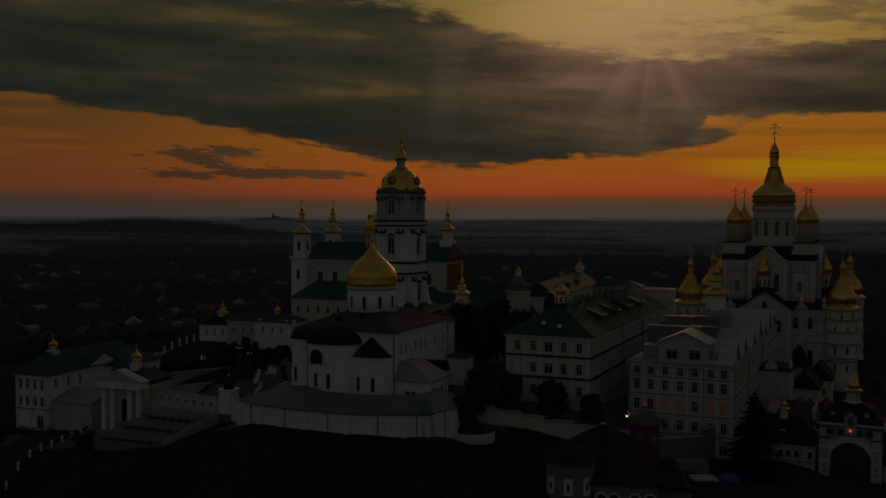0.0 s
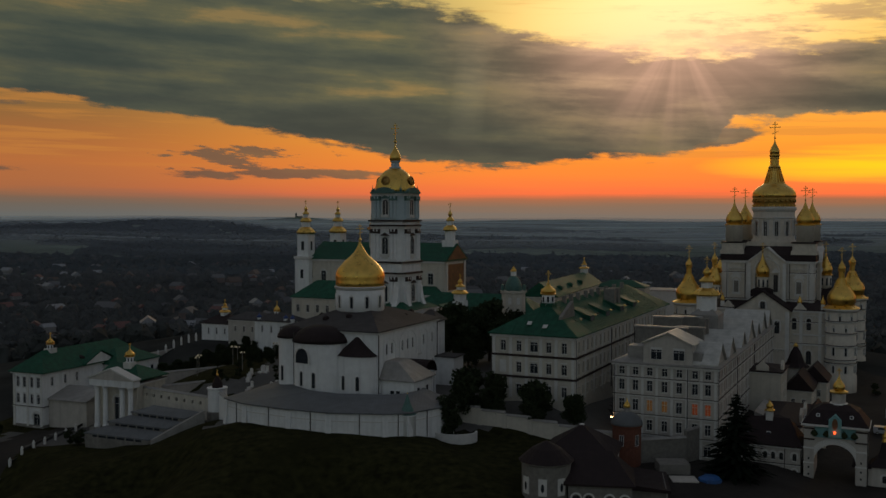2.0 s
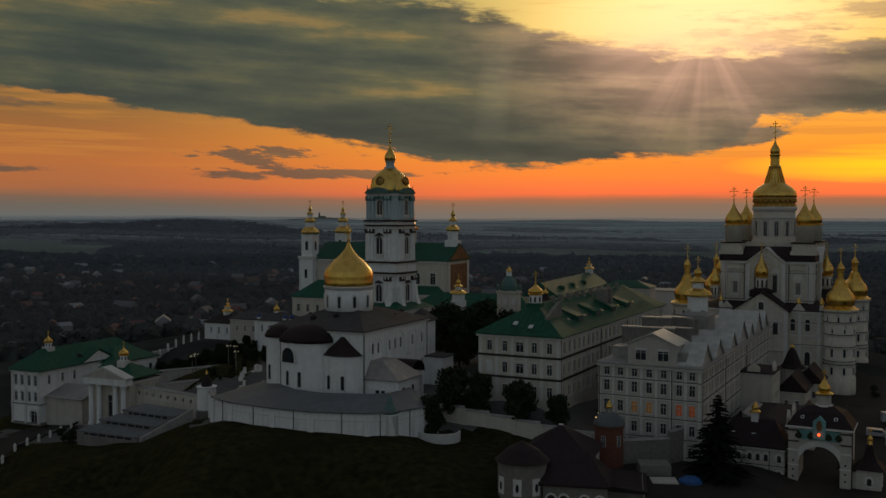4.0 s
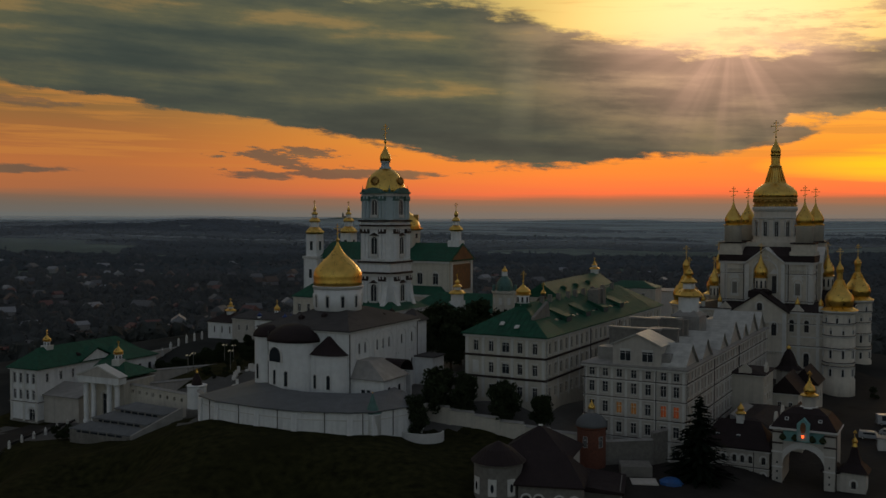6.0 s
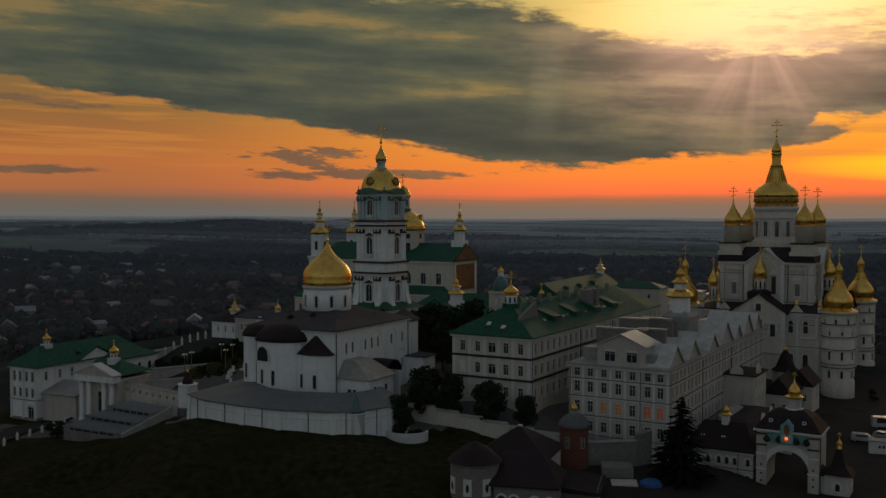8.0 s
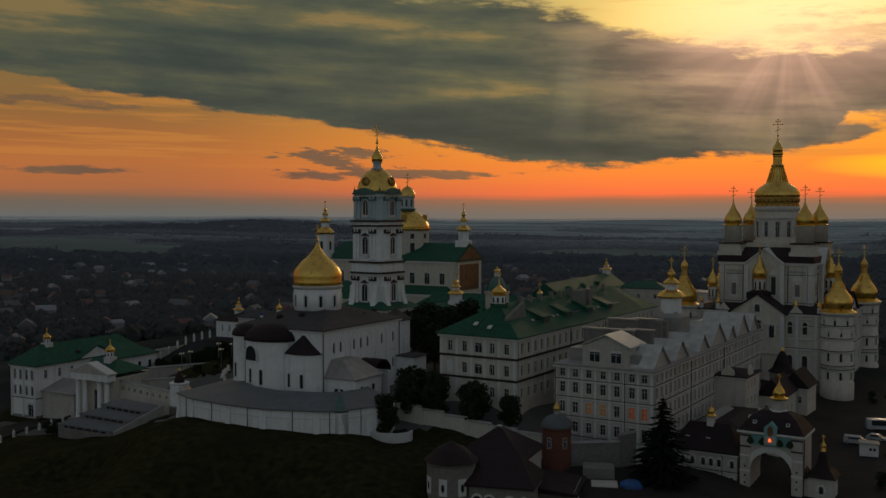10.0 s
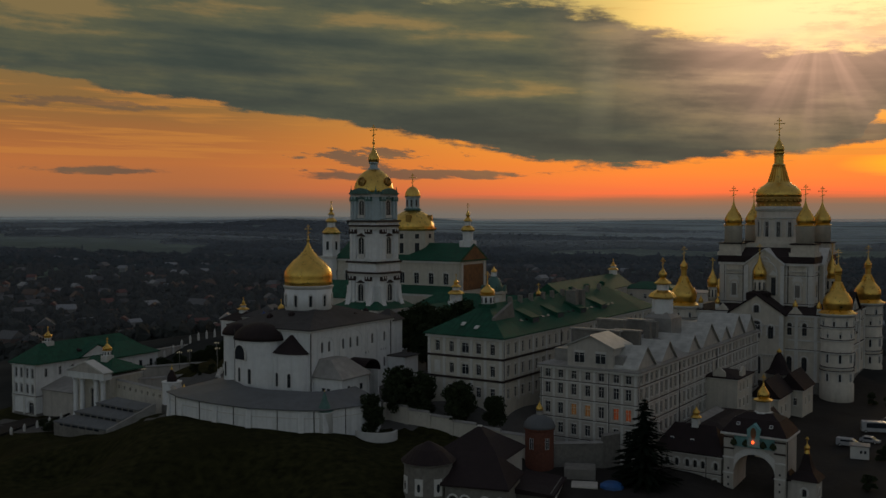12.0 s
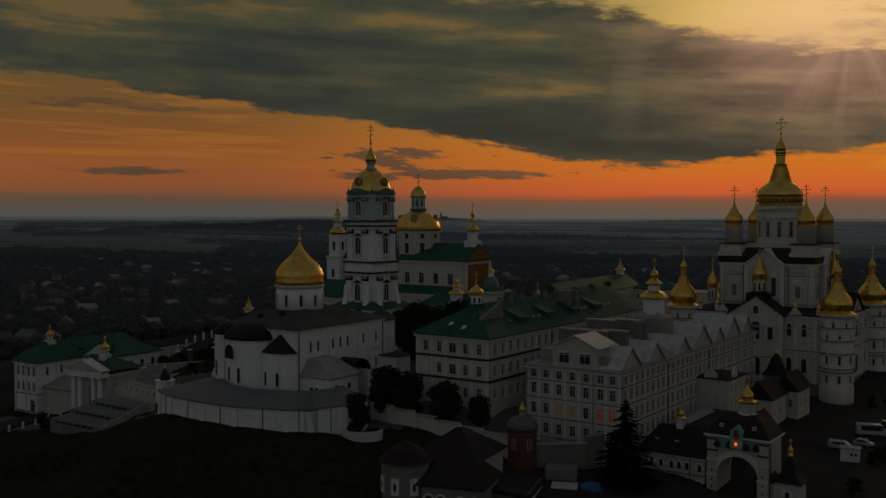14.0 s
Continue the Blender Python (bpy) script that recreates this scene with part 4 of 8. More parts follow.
def build_portico():
    ob = thing("portico_gate", "white columned gate with pediment, green roof and gilded cupola", "gatehouse", pose(-73.9, 236.6, 0.6, 0, 0, -20))
    W, D = 12.0, 11.0
    block(ob, W, D, -20, -3.4, CREAM, [(6.0, -12.6, 2.6, 6.4, True)], [(y, -8.5, 1.0, 2.0, False) for y in (3.0, 7.5)])
    col = bpy.data.meshes.new("column")
    bm = lathe([(0.85, -14.2), (0.85, -13.6), (0.68, -13.4), (0.60, -4.5), (0.66, -4.3), (0.85, -3.9), (0.85, -3.6)], 16)
    bm.to_mesh(col)
    bm.free()
    col.materials.append(WHITE)
    for x in (-11.2, -8.6, -3.4, -0.8):
        again("column", col, ob, m=pose(x, -1.6, 0))
    part("steps", box(-12.6, 0.6, -3.0, -0.004, -20, -14.2), STONE, ob)
    part("entablature", box(-12.8, 0.8, -2.7, -0.004, -3.6, -1.9), WHITE, ob)
    part("pediment", solid([(-13.0, -2.9, -1.9), (1.0, -2.9, -1.9), (-6.0, -2.9, 0.7), (-13.0, -0.5, -1.9), (1.0, -0.5, -1.9), (-6.0, -0.5, 0.7)], [(0, 1, 2), (5, 4, 3), (0, 3, 4, 1), (1, 4, 5, 2), (2, 5, 3, 0)]), PALE, ob)
    for s in (-1, 1):
        part("raking_cornice", solid([(-6 + s * 7.2, -3.1, -1.9), (-6, -3.1, 0.75), (-6, -3.1, 1.15), (-6 + s * 7.4, -3.1, -1.6), (-6 + s * 7.2, 0, -1.9), (-6, 0, 0.75), (-6, 0, 1.15), (-6 + s * 7.4, 0, -1.6)], [(0, 1, 2, 3), (7, 6, 5, 4), (2, 6, 7, 3), (0, 4, 5, 1)]), TRIM, ob)
    band(ob, W, D, -3.4, 0.5, 0.3, TRIM)
    part("roof", hip(-12.8, 0.8, -0.3, D + 0.6, -1.9, 3.0, 0.0), GREEN_ROOF, ob, "green painted sheet roof")
    part("turret_base", box(-7.2, -4.8, 3.4, 5.8, -0.6, 1.6), TRIM, ob)
    cupola(ob, -6.0, 4.6, 1.5, 1.25, 1.5, 2.0, 0.9, WHITE, BULB, 16, 8)


build_portico()


def build_left_hall():
    ob = thing("guest_house", "pale two-storey house with green hipped roof and small gilded cupola", "house", pose(-105.0, 252.5, 0, 0, 0, -21))
    W, D = 10.6, 40.0
    front = [(x, s, 1.25, 2.8, a) for x in (1.7, 4.0, 6.6, 8.9) for s, a in ((-6.6, False), (-11.0, True))] + [(8.2, -17.0, 2.4, 3.8, True)]
    right = [(y, -6.4, 1.1, 2.4, False) for y in (3.4, 8.2, 12.6)] + [(y, -6.0, 1.1, 2.2, False) for y in (25, 29, 33, 37)]
    block(ob, W, D, -24, -2.6, WHITE, front, right, frame_mat=FRAME_W)
    band(ob, W, D, -2.9, 0.5, 0.45, TRIM)
    band(ob, W, D, -12.0, 0.3, 0.2, TRIM, "string_course")
    part("plinth", box(-W - .15, .15, -.15, D + .15, -24, -16.6), STONE, ob)
    part("roof", hip(-W - .8, .8, -.8, D + .8, -2.3, 5.0), GREEN_ROOF, ob, "green painted sheet roof")
    part("cupola_base", box(-W / 2 - 1.2, -W / 2 + 1.2, 7.0, 9.4, 0.4, 3.0), TRIM, ob)
    cupola(ob, -W / 2, 8.2, 2.8, 1.15, 1.3, 1.9, 0.8, WHITE, BULB, 16, 8)
    for x, y in ((-10.0, 6), (-1.8, 16), (-1.8, 30)):
        part("dormer", hip(x - .7, x + .7, y - .7, y + .7, -0.2, 0.5, thick=1.2), BROWN_ROOF, ob)
    # the low sheet-roofed link and the pilasters
    part("link_block", box(0.005, 13.0, 2.0, 9.0, -22, -9.8), PALE, ob)
    part("link_roof", solid([(0.01, 1.4, -9.8), (13.4, 1.4, -9.8), (13.4, 9.4, -9.8), (0.01, 9.4, -9.8), (0.01, 1.4, -9.5), (13.4, 1.4, -9.5), (13.4, 9.4, -7.0), (0.01, 9.4, -7.0)], [(3, 2, 1, 0), (4, 5, 6, 7), (0, 1, 5, 4), (1, 2, 6, 5), (2, 3, 7, 6), (3, 0, 4, 7)]), GREY_ROOF, ob, "pale sheet lean-to roof")
    strips(ob, [pose(-W + x, 0, 0) for x in (0.5, 5.3, 10.1)], 0.7, 0.18, -17, -2.9, TRIM)
    part("side_pediment", solid([(.85, 15.0, -2.2), (.85, 27.0, -2.2), (.85, 21.0, 0.8), (-4.5, 15.0, -2.2), (-4.5, 27.0, -2.2), (-4.5, 21.0, 0.8)], [(0, 1, 2), (5, 4, 3), (0, 3, 4, 1), (1, 4, 5, 2), (2, 5, 3, 0)]), WHITE, ob, "low white pediment")
    for s in (-1, 1):
        part("pediment_roof", solid([(1.3, 21 + s * 6.8, -2.3), (1.3, 21, 1.0), (-5, 21, 1.0), (-5, 21 + s * 6.8, -2.3), (1.3, 21 + s * 6.8, -2.0), (1.3, 21, 1.35), (-5, 21, 1.35), (-5, 21 + s * 6.8, -2.0)], [(3, 2, 1, 0), (4, 5, 6, 7), (0, 1, 5, 4), (2, 3, 7, 6), (3, 0, 4, 7)]), GREEN_ROOF, ob)
    part("wing", box(-W + 2, 5.0, 23.0, 41.0, -24, -3.2), WHITE, ob)
    for k in range(4):
        w = part("wing_window", box(-0.55, 0.55, -0.05, 0.05, 0, 2.2), GLASS, ob)
        w.matrix_basis = pose(5.0, 25.5 + 4.2 * k, -7.4, 0, 0, 90)
    part("wing_roof", hip(-W + 2, 5.7, 22.4, 41.6, -3.0, 3.6), GREEN_ROOF, ob)


build_left_hall()


# ---- the green-roofed long hall ----
def build_green_hall():
    ob = thing("cell_building", "cream three-storey residential building with a long green sheet roof", "building", pose(32.4, 209.8, 0, 0, 0, -24.5))
    W, D = 19.8, 88.0
    cols = (2.7, 6.5, 10.1, 13.6, 17.2)
    front = []
    for i, x in enumerate(cols):
        front += [(x, 9.3, 1.9 if i == 2 else 1.25, 2.6, True), (x, 4.5, 1.9 if i == 2 else 1.25, 2.6, True)]
        if i > 0:
            front.append((x, -0.4, 1.25, 2.3, False))
    front = [h for h in front if not (h[0] == 2.7 and h[1] == 4.5)]
    ys = spread(2.6, D - 3, 26)
    right = rows_of(ys, [(9.3, 1.2, 2.6, True), (4.5, 1.2, 2.6, True), (-0.4, 1.2, 2.2, False)])
    block(ob, W, D, -10, 13.0, CREAM, front, right, frame_mat=FRAME_W, bars=1)
    for z in (8.2, 3.4):
        band(ob, W, D, z, 0.35, 0.22, BRONZE, "string_course")
    band(ob, W, D, 12.5, 0.5, 0.4, TRIM)
    strips(ob, [pose(-W + x, 0, 0) for x in (0.5, 4.6, 8.4, 11.8, 15.4, 19.3)] + [pose(0, y, 0, 0, 0, 90) for y in spread(0.6, D - 1, 14)], 0.7, 0.14, -1.2, 12.4, TRIM)
    part("blind_panel", box(-W + 1.9, -W + 3.5, -0.06, -0.003, 4.4, 7.2), TRIM, ob)
    part("roof", hip(-W - .8, .8, -.8, D + .8, 13.3, 6.2), GREEN_ROOF, ob, "green painted sheet roof")
    rib = raw("standing_seam", box(-12.2, 0, -.035, .035, 0.005, .05), GREEN_ROOF)
    for y in spread(10.4, 77.0, 56):
        again("standing_seam", rib, ob, m=pose(.75, y, 13.32, 0, 30.1, 0))
    for x in spread(-W + 1, -1.5, 14):
        short = min(x + W + .8, .8 - x) * 0.98
        part("standing_seam", box(-.035, .035, 0, short * 1.18, .005, .06), GREEN_ROOF, ob).matrix_basis = pose(x, -.75, 13.32, 30.8, 0, 0)
    part("chimney_wall", solid([(-5.4, 4.0, 13.5), (-4.6, 4.0, 13.5), (-4.6, 14.5, 13.5), (-5.4, 14.5, 13.5), (-5.4, 4.6, 17.0), (-4.6, 4.6, 17.0), (-4.6, 12.5, 20.0), (-5.4, 12.5, 20.0)], [(3, 2, 1, 0), (4, 5, 6, 7), (0, 1, 5, 4), (1, 2, 6, 5), (2, 3, 7, 6), (3, 0, 4, 7)]), STONE, ob, "stepped fire wall")
    for y in (19, 24, 29.5, 36, 41, 47, 54, 62, 70):
        part("chimney", box(-9.45, -8.55, y - .45, y + .45, 17, 20.6), STONE, ob)
    for y in (44, 48):
        part("chimney", box(-6.6, -3.8, y, y + 2.0, 14, 20.6), STONE, ob)
    for y in (17, 30, 43, 56):
        part("dormer", solid([(-2.0, y, 14.6), (-2.0, y + 4, 14.6), (-6.6, y + 4, 17.6), (-6.6, y, 17.6), (-2.0, y, 16.2), (-2.0, y + 4, 16.2), (-6.6, y + 4, 17.9), (-6.6, y, 17.9)], [(3, 2, 1, 0), (4, 5, 6, 7), (0, 1, 5, 4), (1, 2, 6, 5), (2, 3, 7, 6), (3, 0, 4, 7)]), GREEN_ROOF, ob, "green sheet dormer")
        part("dormer_window", box(-1.985, -1.94, y + .5, y + 3.5, 14.9, 16.0), GLASS, ob)
    for y in spread(14, 66, 20):
        r = part("skylight", box(-0.35, 0.35, -0.6, 0.6, 0, 0.14), GLASS, ob)
        r.matrix_basis = pose(-3.2, y, 15.62, 0, 33, 0)
    for x, y in ((-11.6, 2.4), (-7.6, 1.6)):
        r = part("skylight", box(-0.5, 0.5, -0.6, 0.6, 0, 0.14), FRAME_W, ob)
        r.matrix_basis = pose(x, y, 13.55 + (y + .8) * 0.6, 31, 0, 0)
    for x, y in ((0.13, 0.4), (0.13, 28.0), (0.13, 50.0)):
        part("downpipe", lathe([(0.11, -2), (0.11, 13.2)], 8, x, y), PIPE, ob)
    part("cupola_base", box(-W / 2 - 1.5, -W / 2 + 1.5, 8.6, 11.6, 17.0, 19.6), GREEN_ROOF, ob)
    tw = ob
    cupola(tw, -W / 2, 10.1, 19.3, 1.75, 2.2, 2.6, 2.2, WHITE, BULB, 16, 8)


build_green_hall()


# ---- the five-storey guest hotel with zinc roofs ----
def build_hotel():
    ob = thing("hotel", "pale five-storey monastery hotel with zinc roofs and some lit windows", "building", pose(60.8, 199.5, 0, 0, 0, -24.8))
    W, D = 22.2, 86.0
    cols = (1.8, 4.8, 7.9, 11.1, 14.2, 17.5, 20.2)
    levels = [(5.5, 1.25, 1.75, False), (2.1, 1.25, 2.35, False), (-2.2, 1.25, 2.45, False), (-6.3, 1.25, 2.3, False)]
    front = rows_of(cols, levels[:4]) + [(x, -10.7, 1.6, 2.3, True) for x in (17.5, 20.2, 14.2, 11.1)]
    lit = {16: LIT_WARM, 17: LIT_WARM, 19: LIT_RED, 20: LIT_RED}
    ys = spread(2.2, D - 3, 30)
    right = rows_of(ys, [(5.5, 1.15, 1.75, False), (2.1, 1.15, 2.35, False), (-2.2, 1.15, 2.45, False), (-6.3, 1.15, 2.3, False)])
    block(ob, W, D, -18, 8.0, PALE, front, right, lit=lit)
    for z in (4.7, 0.9, -3.2, -7.4):
        band(ob, W, D, z, 0.3, 0.16, TRIM, "string_course")
    band(ob, W, D, 7.5, 0.5, 0.4, TRIM)
    strips(ob, [pose(-W + x, 0, 0) for x in (0.4, 3.3, 6.4, 9.5, 12.7, 15.9, 18.9, 21.8)] + [pose(0, y, 0, 0, 0, 90) for y in spread(0.5, D - 1, 16)], 0.55, 0.12, -12, 7.4, TRIM)
    part("roof", solid([(-W - .6, -.6, 7.9), (.6, -.6, 7.9), (.6, D + .6, 7.9), (-W - .6, D + .6, 7.9), (-W - .6, -.6, 8.2), (.6, -.6, 8.2), (.6, D + .6, 8.2), (-W - .6, D + .6, 8.2), (-W / 2 - .6, 9, 11.9), (-W / 2 + .6, 9, 11.9), (-W / 2 + .6, D - 9, 11.9), (-W / 2 - .6, D - 9, 11.9)], [(3, 2, 1, 0), (0, 1, 5, 4), (1, 2, 6, 5), (2, 3, 7, 6), (3, 0, 4, 7), (4, 5, 9, 8), (5, 6, 10, 9), (6, 7, 11, 10), (7, 4, 8, 11), (8, 9, 10, 11)]), GREY_ROOF, ob, "grey zinc sheet roof")

    def gable(x, y, rz, w, z0, eave, apex, deep, wins):
        g = part("attic_gable", solid([(-w / 2, 0, z0), (w / 2, 0, z0), (w / 2, deep, z0), (-w / 2, deep, z0), (-w / 2, 0, eave), (w / 2, 0, eave), (w / 2, deep, eave), (-w / 2, deep, eave), (0, 0, apex), (0, deep, apex)], [(0, 1, 5, 8, 4), (1, 2, 6, 5), (2, 3, 7, 9, 6), (3, 0, 4, 7), (4, 8, 9, 7), (5, 6, 9, 8)]), PALE, ob)
        g.matrix_basis = pose(x, y, 0, 0, 0, rz)
        for s in (-1, 1):
            rf = part("gable_roof", solid([(s * (w / 2 + .5), -.5, eave - .15), (0, -.5, apex + .1), (0, deep, apex + .1), (s * (w / 2 + .5), deep, eave - .15), (s * (w / 2 + .5), -.5, eave + .1), (0, -.5, apex + .38), (0, deep, apex + .38), (s * (w / 2 + .5), deep, eave + .1)], [(3, 2, 1, 0), (4, 5, 6, 7), (0, 1, 5, 4), (2, 3, 7, 6), (3, 0, 4, 7)]), ZINC_LIT, g, "zinc sheets in a lighter, lit tone")
        for wx, wz, ww, wh in wins:
            fm, panes, sm = window_meshes(ww, wh, True, 1, FRAME_W)
            win = again("window", fm, g, m=pose(wx, -0.14, wz))
            again("pane", panes[GLASS.name], win)

    gable(-10.4, -0.2, 0, 10.4, 8.0, 12.6, 14.8, 9.0, [(-2.4, 9.2, 2.4, 2.6), (2.4, 9.2, 2.4, 2.6)])
    for y, ap, w in ((5.2, 12.6, 9.5), (18.0, 12.4, 8.5), (34.0, 12.0, 7.5), (46.0, 13.6, 12.0), (57.5, 12.0, 7.0), (68.0, 13.8, 11.0), (79.0, 12.8, 9.0)):
        gable(-0.4, y, 90, w, 8.0, 8.6, ap, 10.0, [])
    part("roof_box", box(-19.5, -15.0, 1.5, 6.0, 8.4, 11.6), GREY_ROOF, ob)
    part("roof_box", box(-5.2, -3.4, 0.6, 2.8, 8.6, 11.0), GREY_ROOF, ob, "small zinc roof hatch")
    for x0, x1, y0, y1, z in ((-20.5, -9.0, 11.5, 12.6, 14.6), (-19.0, -12.5, 22.0, 23.4, 15.8), (-12.0, -6.0, 15.5, 16.6, 14.4), (-17.0, -10.0, 32.0, 33.6, 15.0)):
        part("fire_wall", box(x0, x1, y0, y1, 10, z), STONE, ob, "grey rendered fire wall")
        part("fire_wall_cap", box(x0 - .3, x1 + .3, y0 - .3, y1 + .3, z + 0.004, z + .35), GREY_ROOF, ob)
    for y, z in ((26, 14.0), (30, 13.6), (40, 14.5)):
        part("chimney", box(-9.2, -7.8, y, y + 1.4, 11.5, z + 1.6), STONE, ob)
    # tiered lantern over the hotel's chapel
    part("lantern_base", hip(-13.5, -6.5, 36.2, 43.2, 15.4, 2.6, thick=6), GREY_ROOF, ob)
    tiered(ob, -10.0, 39.7, 16.6, 2.5, 13.0)
    for x, y in ((-W + .3, -0.13), (-6.2, -0.13), (0.13, 0.4), (0.13, 24.0), (0.13, 50.0)):
        part("downpipe", lathe([(0.1, -12), (0.1, 8.0)], 8, x, y), PIPE, ob)
    part("wall_lamp", lathe([(0.1, -4.2), (0.3, -4.0), (0.1, -3.8)], 8, -W - .2, -0.6), LAMP, ob, "lit lamp")


build_hotel()


# ---- the bell tower ----
# Darker, rougher copy of the gilding: shade on the dome medallions put into colour.
SHADED_GOLD = mat("dull shaded gilding", (0.40, 0.25, 0.08), 0.5, 1.0, 1.5, 0.4, 0.2, 0.3)

def build_bell_tower():
    ob = thing("bell_tower", "white four-tier baroque bell tower with gilded dome and lantern", "bell tower", pose(-12.2, 277.9, 0, 0, 0, -27))

    def tier(h, z0, z1, win_w, win_h, material, cap):
        c = h * 0.28
        poly = [(-h + c, -h), (h - c, -h), (h, -h + c), (h, h - c), (h - c, h), (-h + c, h), (-h, h - c), (-h, -h + c)]
        part("tier", prism(poly, z0, z1), material, ob)
        part("cornice", prism([(x * 1.07, y * 1.07) for x, y in poly], z1 - 0.25, z1 + 0.55), TRIM, ob)
        part("cornice", prism([(x * 1.13, y * 1.13) for x, y in poly], z1 + 0.554, z1 + 1.05), cap, ob)
        part("base_course", prism([(x * 1.05, y * 1.05) for x, y in poly], z0, z0 + 0.8), material, ob)
        hh = z1 - z0
        for k in range(4):
            rt = pose(0, 0, 0, 0, 0, 90 * k)
            for x in (-h + c + 0.5, -h + c + 1.6, h - c - 1.6, h - c - 0.5):
                cl = part("column", lathe([(0.58, z0 + 0.7), (0.52, z0 + 1.0), (0.47, z1 - 1.2), (0.58, z1 - 0.8), (0.58, z1 - 0.2)], 10), material, ob)
                cl.matrix_basis = rt @ pose(x, -h - 0.28, 0)
            for s in (-1, 1):
                cp = part("capital_block", box(s * (h - c - 1.05) - 1.15, s * (h - c - 1.05) + 1.15, -h - 0.8, -h - 0.003, z1 - 1.5, z1 - 0.2), cap, ob)
                cp.matrix_basis = rt
            w = win_w
            zb = z0 + hh * 0.2
            bm = bmesh.new()
            pts = [(-w / 2, zb), (w / 2, zb)] + [(w / 2 * math.cos(math.pi * q / 8), zb + win_h - w / 2 + w / 2 * math.sin(math.pi * q / 8)) for q in range(9)]
            bm.faces.new([bm.verts.new((x, -h - 0.06, z)) for x, z in pts])
            win = part("belfry_opening", bm, GLASS, ob, "dark arched opening")
            win.matrix_basis = rt
            bm = bmesh.new()
            for (ax, az), (bx, bz) in zip(pts[1:], pts[2:] + pts[:1]):
                dx, dz = bx - ax, bz - az
                ln = math.hypot(dx, dz) or 1
                ox, oz = dz / ln * 0.28, -dx / ln * 0.28
                solid([(ax, -h - .25, az), (bx, -h - .25, bz), (bx + ox, -h - .25, bz + oz), (ax + ox, -h - .25, az + oz), (ax, -h, az), (bx, -h, bz), (bx + ox, -h, bz + oz), (ax + ox, -h, az + oz)], [(0, 1, 2, 3), (0, 4, 5, 1), (2, 6, 7, 3)], bm)
            part("arch_surround", bm, TRIM, win)
            part("pediment", solid([(-w * .75, -h - .6, zb + win_h + .35), (w * .75, -h - .6, zb + win_h + .35), (0, -h - .6, zb + win_h + 1.2), (-w * .75, -h, zb + win_h + .35), (w * .75, -h, zb + win_h + .35), (0, -h, zb + win_h + 1.2)], [(0, 1, 2), (0, 3, 4, 1), (1, 4, 5, 2), (2, 5, 3, 0)]), cap, win)
            part("balcony_rail", box(-w * .7, w * .7, -h - .5, -h - .06, zb - .5, zb + .35), TRIM, win)
            part("apron", box(-w * .5, w * .5, -h - .2, -h - .004, z0 + .9, zb - .6), cap if cap == TEAL else TRIM, win)
            part("mullion", box(-0.07, 0.07, -h - 0.14, -h - 0.063, zb, zb + win_h - 0.3), FRAME_W, win)

    tier(5.8, 13.0, 22.6, 2.0, 5.2, WHITE, BRONZE)
    part("attic", box(-5.4, 5.4, -5.4, 5.4, 23.4, 27.0), WHITE, ob)
    part("attic_cornice", box(-5.9, 5.9, -5.9, 5.9, 26.2, 26.75), BRONZE, ob)
    tier(5.5, 26.6, 36.2, 2.0, 5.2, WHITE, BRONZE)
    part("attic", box(-5.2, 5.2, -5.2, 5.2, 36.6, 38.6), WHITE, ob)
    part("attic_cornice", box(-5.7, 5.7, -5.7, 5.7, 38.1, 38.6), BRONZE, ob)
    tier(5.3, 38.3, 45.6, 1.9, 4.6, mat("pale blue plaster", (0.46, 0.55, 0.58), 0.9, 0, 0.8, 0.1, 0.08, 0.15, True), TEAL)
    for k in range(4):
        bm = bmesh.new()
        n = 10
        for q in range(n):
            t0, t1 = math.pi * q / n, math.pi * (q + 1) / n
            solid([(-3.2 * math.cos(t0), -6.5, 46.3 + 1.6 * math.sin(t0)), (-3.2 * math.cos(t1), -6.5, 46.3 + 1.6 * math.sin(t1)), (-3.2 * math.cos(t1), -4.6, 46.3 + 1.6 * math.sin(t1)), (-3.2 * math.cos(t0), -4.6, 46.3 + 1.6 * math.sin(t0)), (-3.2 * math.cos(t0), -6.5, 46.2), (-3.2 * math.cos(t1), -6.5, 46.2)], [(0, 1, 2, 3), (0, 4, 5, 1)], bm)
        g = part("arched_gable", bm, TEAL, ob)
        g.matrix_basis = pose(0, 0, 0, 0, 0, 90 * k)
        m = part("dome_window", lathe([(1.35, 0), (1.35, 0.22), (0.95, 0.34), (0.85, 0.12), (0.4, 0.3)], 16), SHADED_GOLD, ob, "medallion in dull, darker shaded gilding")
        m.matrix_basis = pose(0, 0, 0, 0, 0, 90 * k) @ pose(0, -5.4, 49.8, 76, 0, 0)
        u = part("urn", lathe([(0.25, 46.5), (0.4, 47.0), (0.1, 47.8), (0.04, 48.6)], 8, 4.7, 4.7), TEAL, ob)
        u.matrix_basis = pose(0, 0, 0, 0, 0, 90 * k)
    dome(ob, 0, 0, 46.6, 5.85, 7.2, CAP, GOLD, 48)
    part("lantern", lathe([(1.75, 53.4), (1.75, 53.8), (1.25, 54.0), (1.15, 55.1), (1.45, 55.3), (1.45, 55.6)], 12), bpy.data.materials["pale blue plaster"], ob)
    dome(ob, 0, 0, 55.5, 1.65, 5.4, BULB, GOLD, 24)
    part("finial", lathe([(0.1, 60.7), (0.42, 61.1), (0.42, 61.4), (0.1, 61.8)], 12), GOLD, ob)
    cross(ob, 0, 0, 61.7, 4.6)
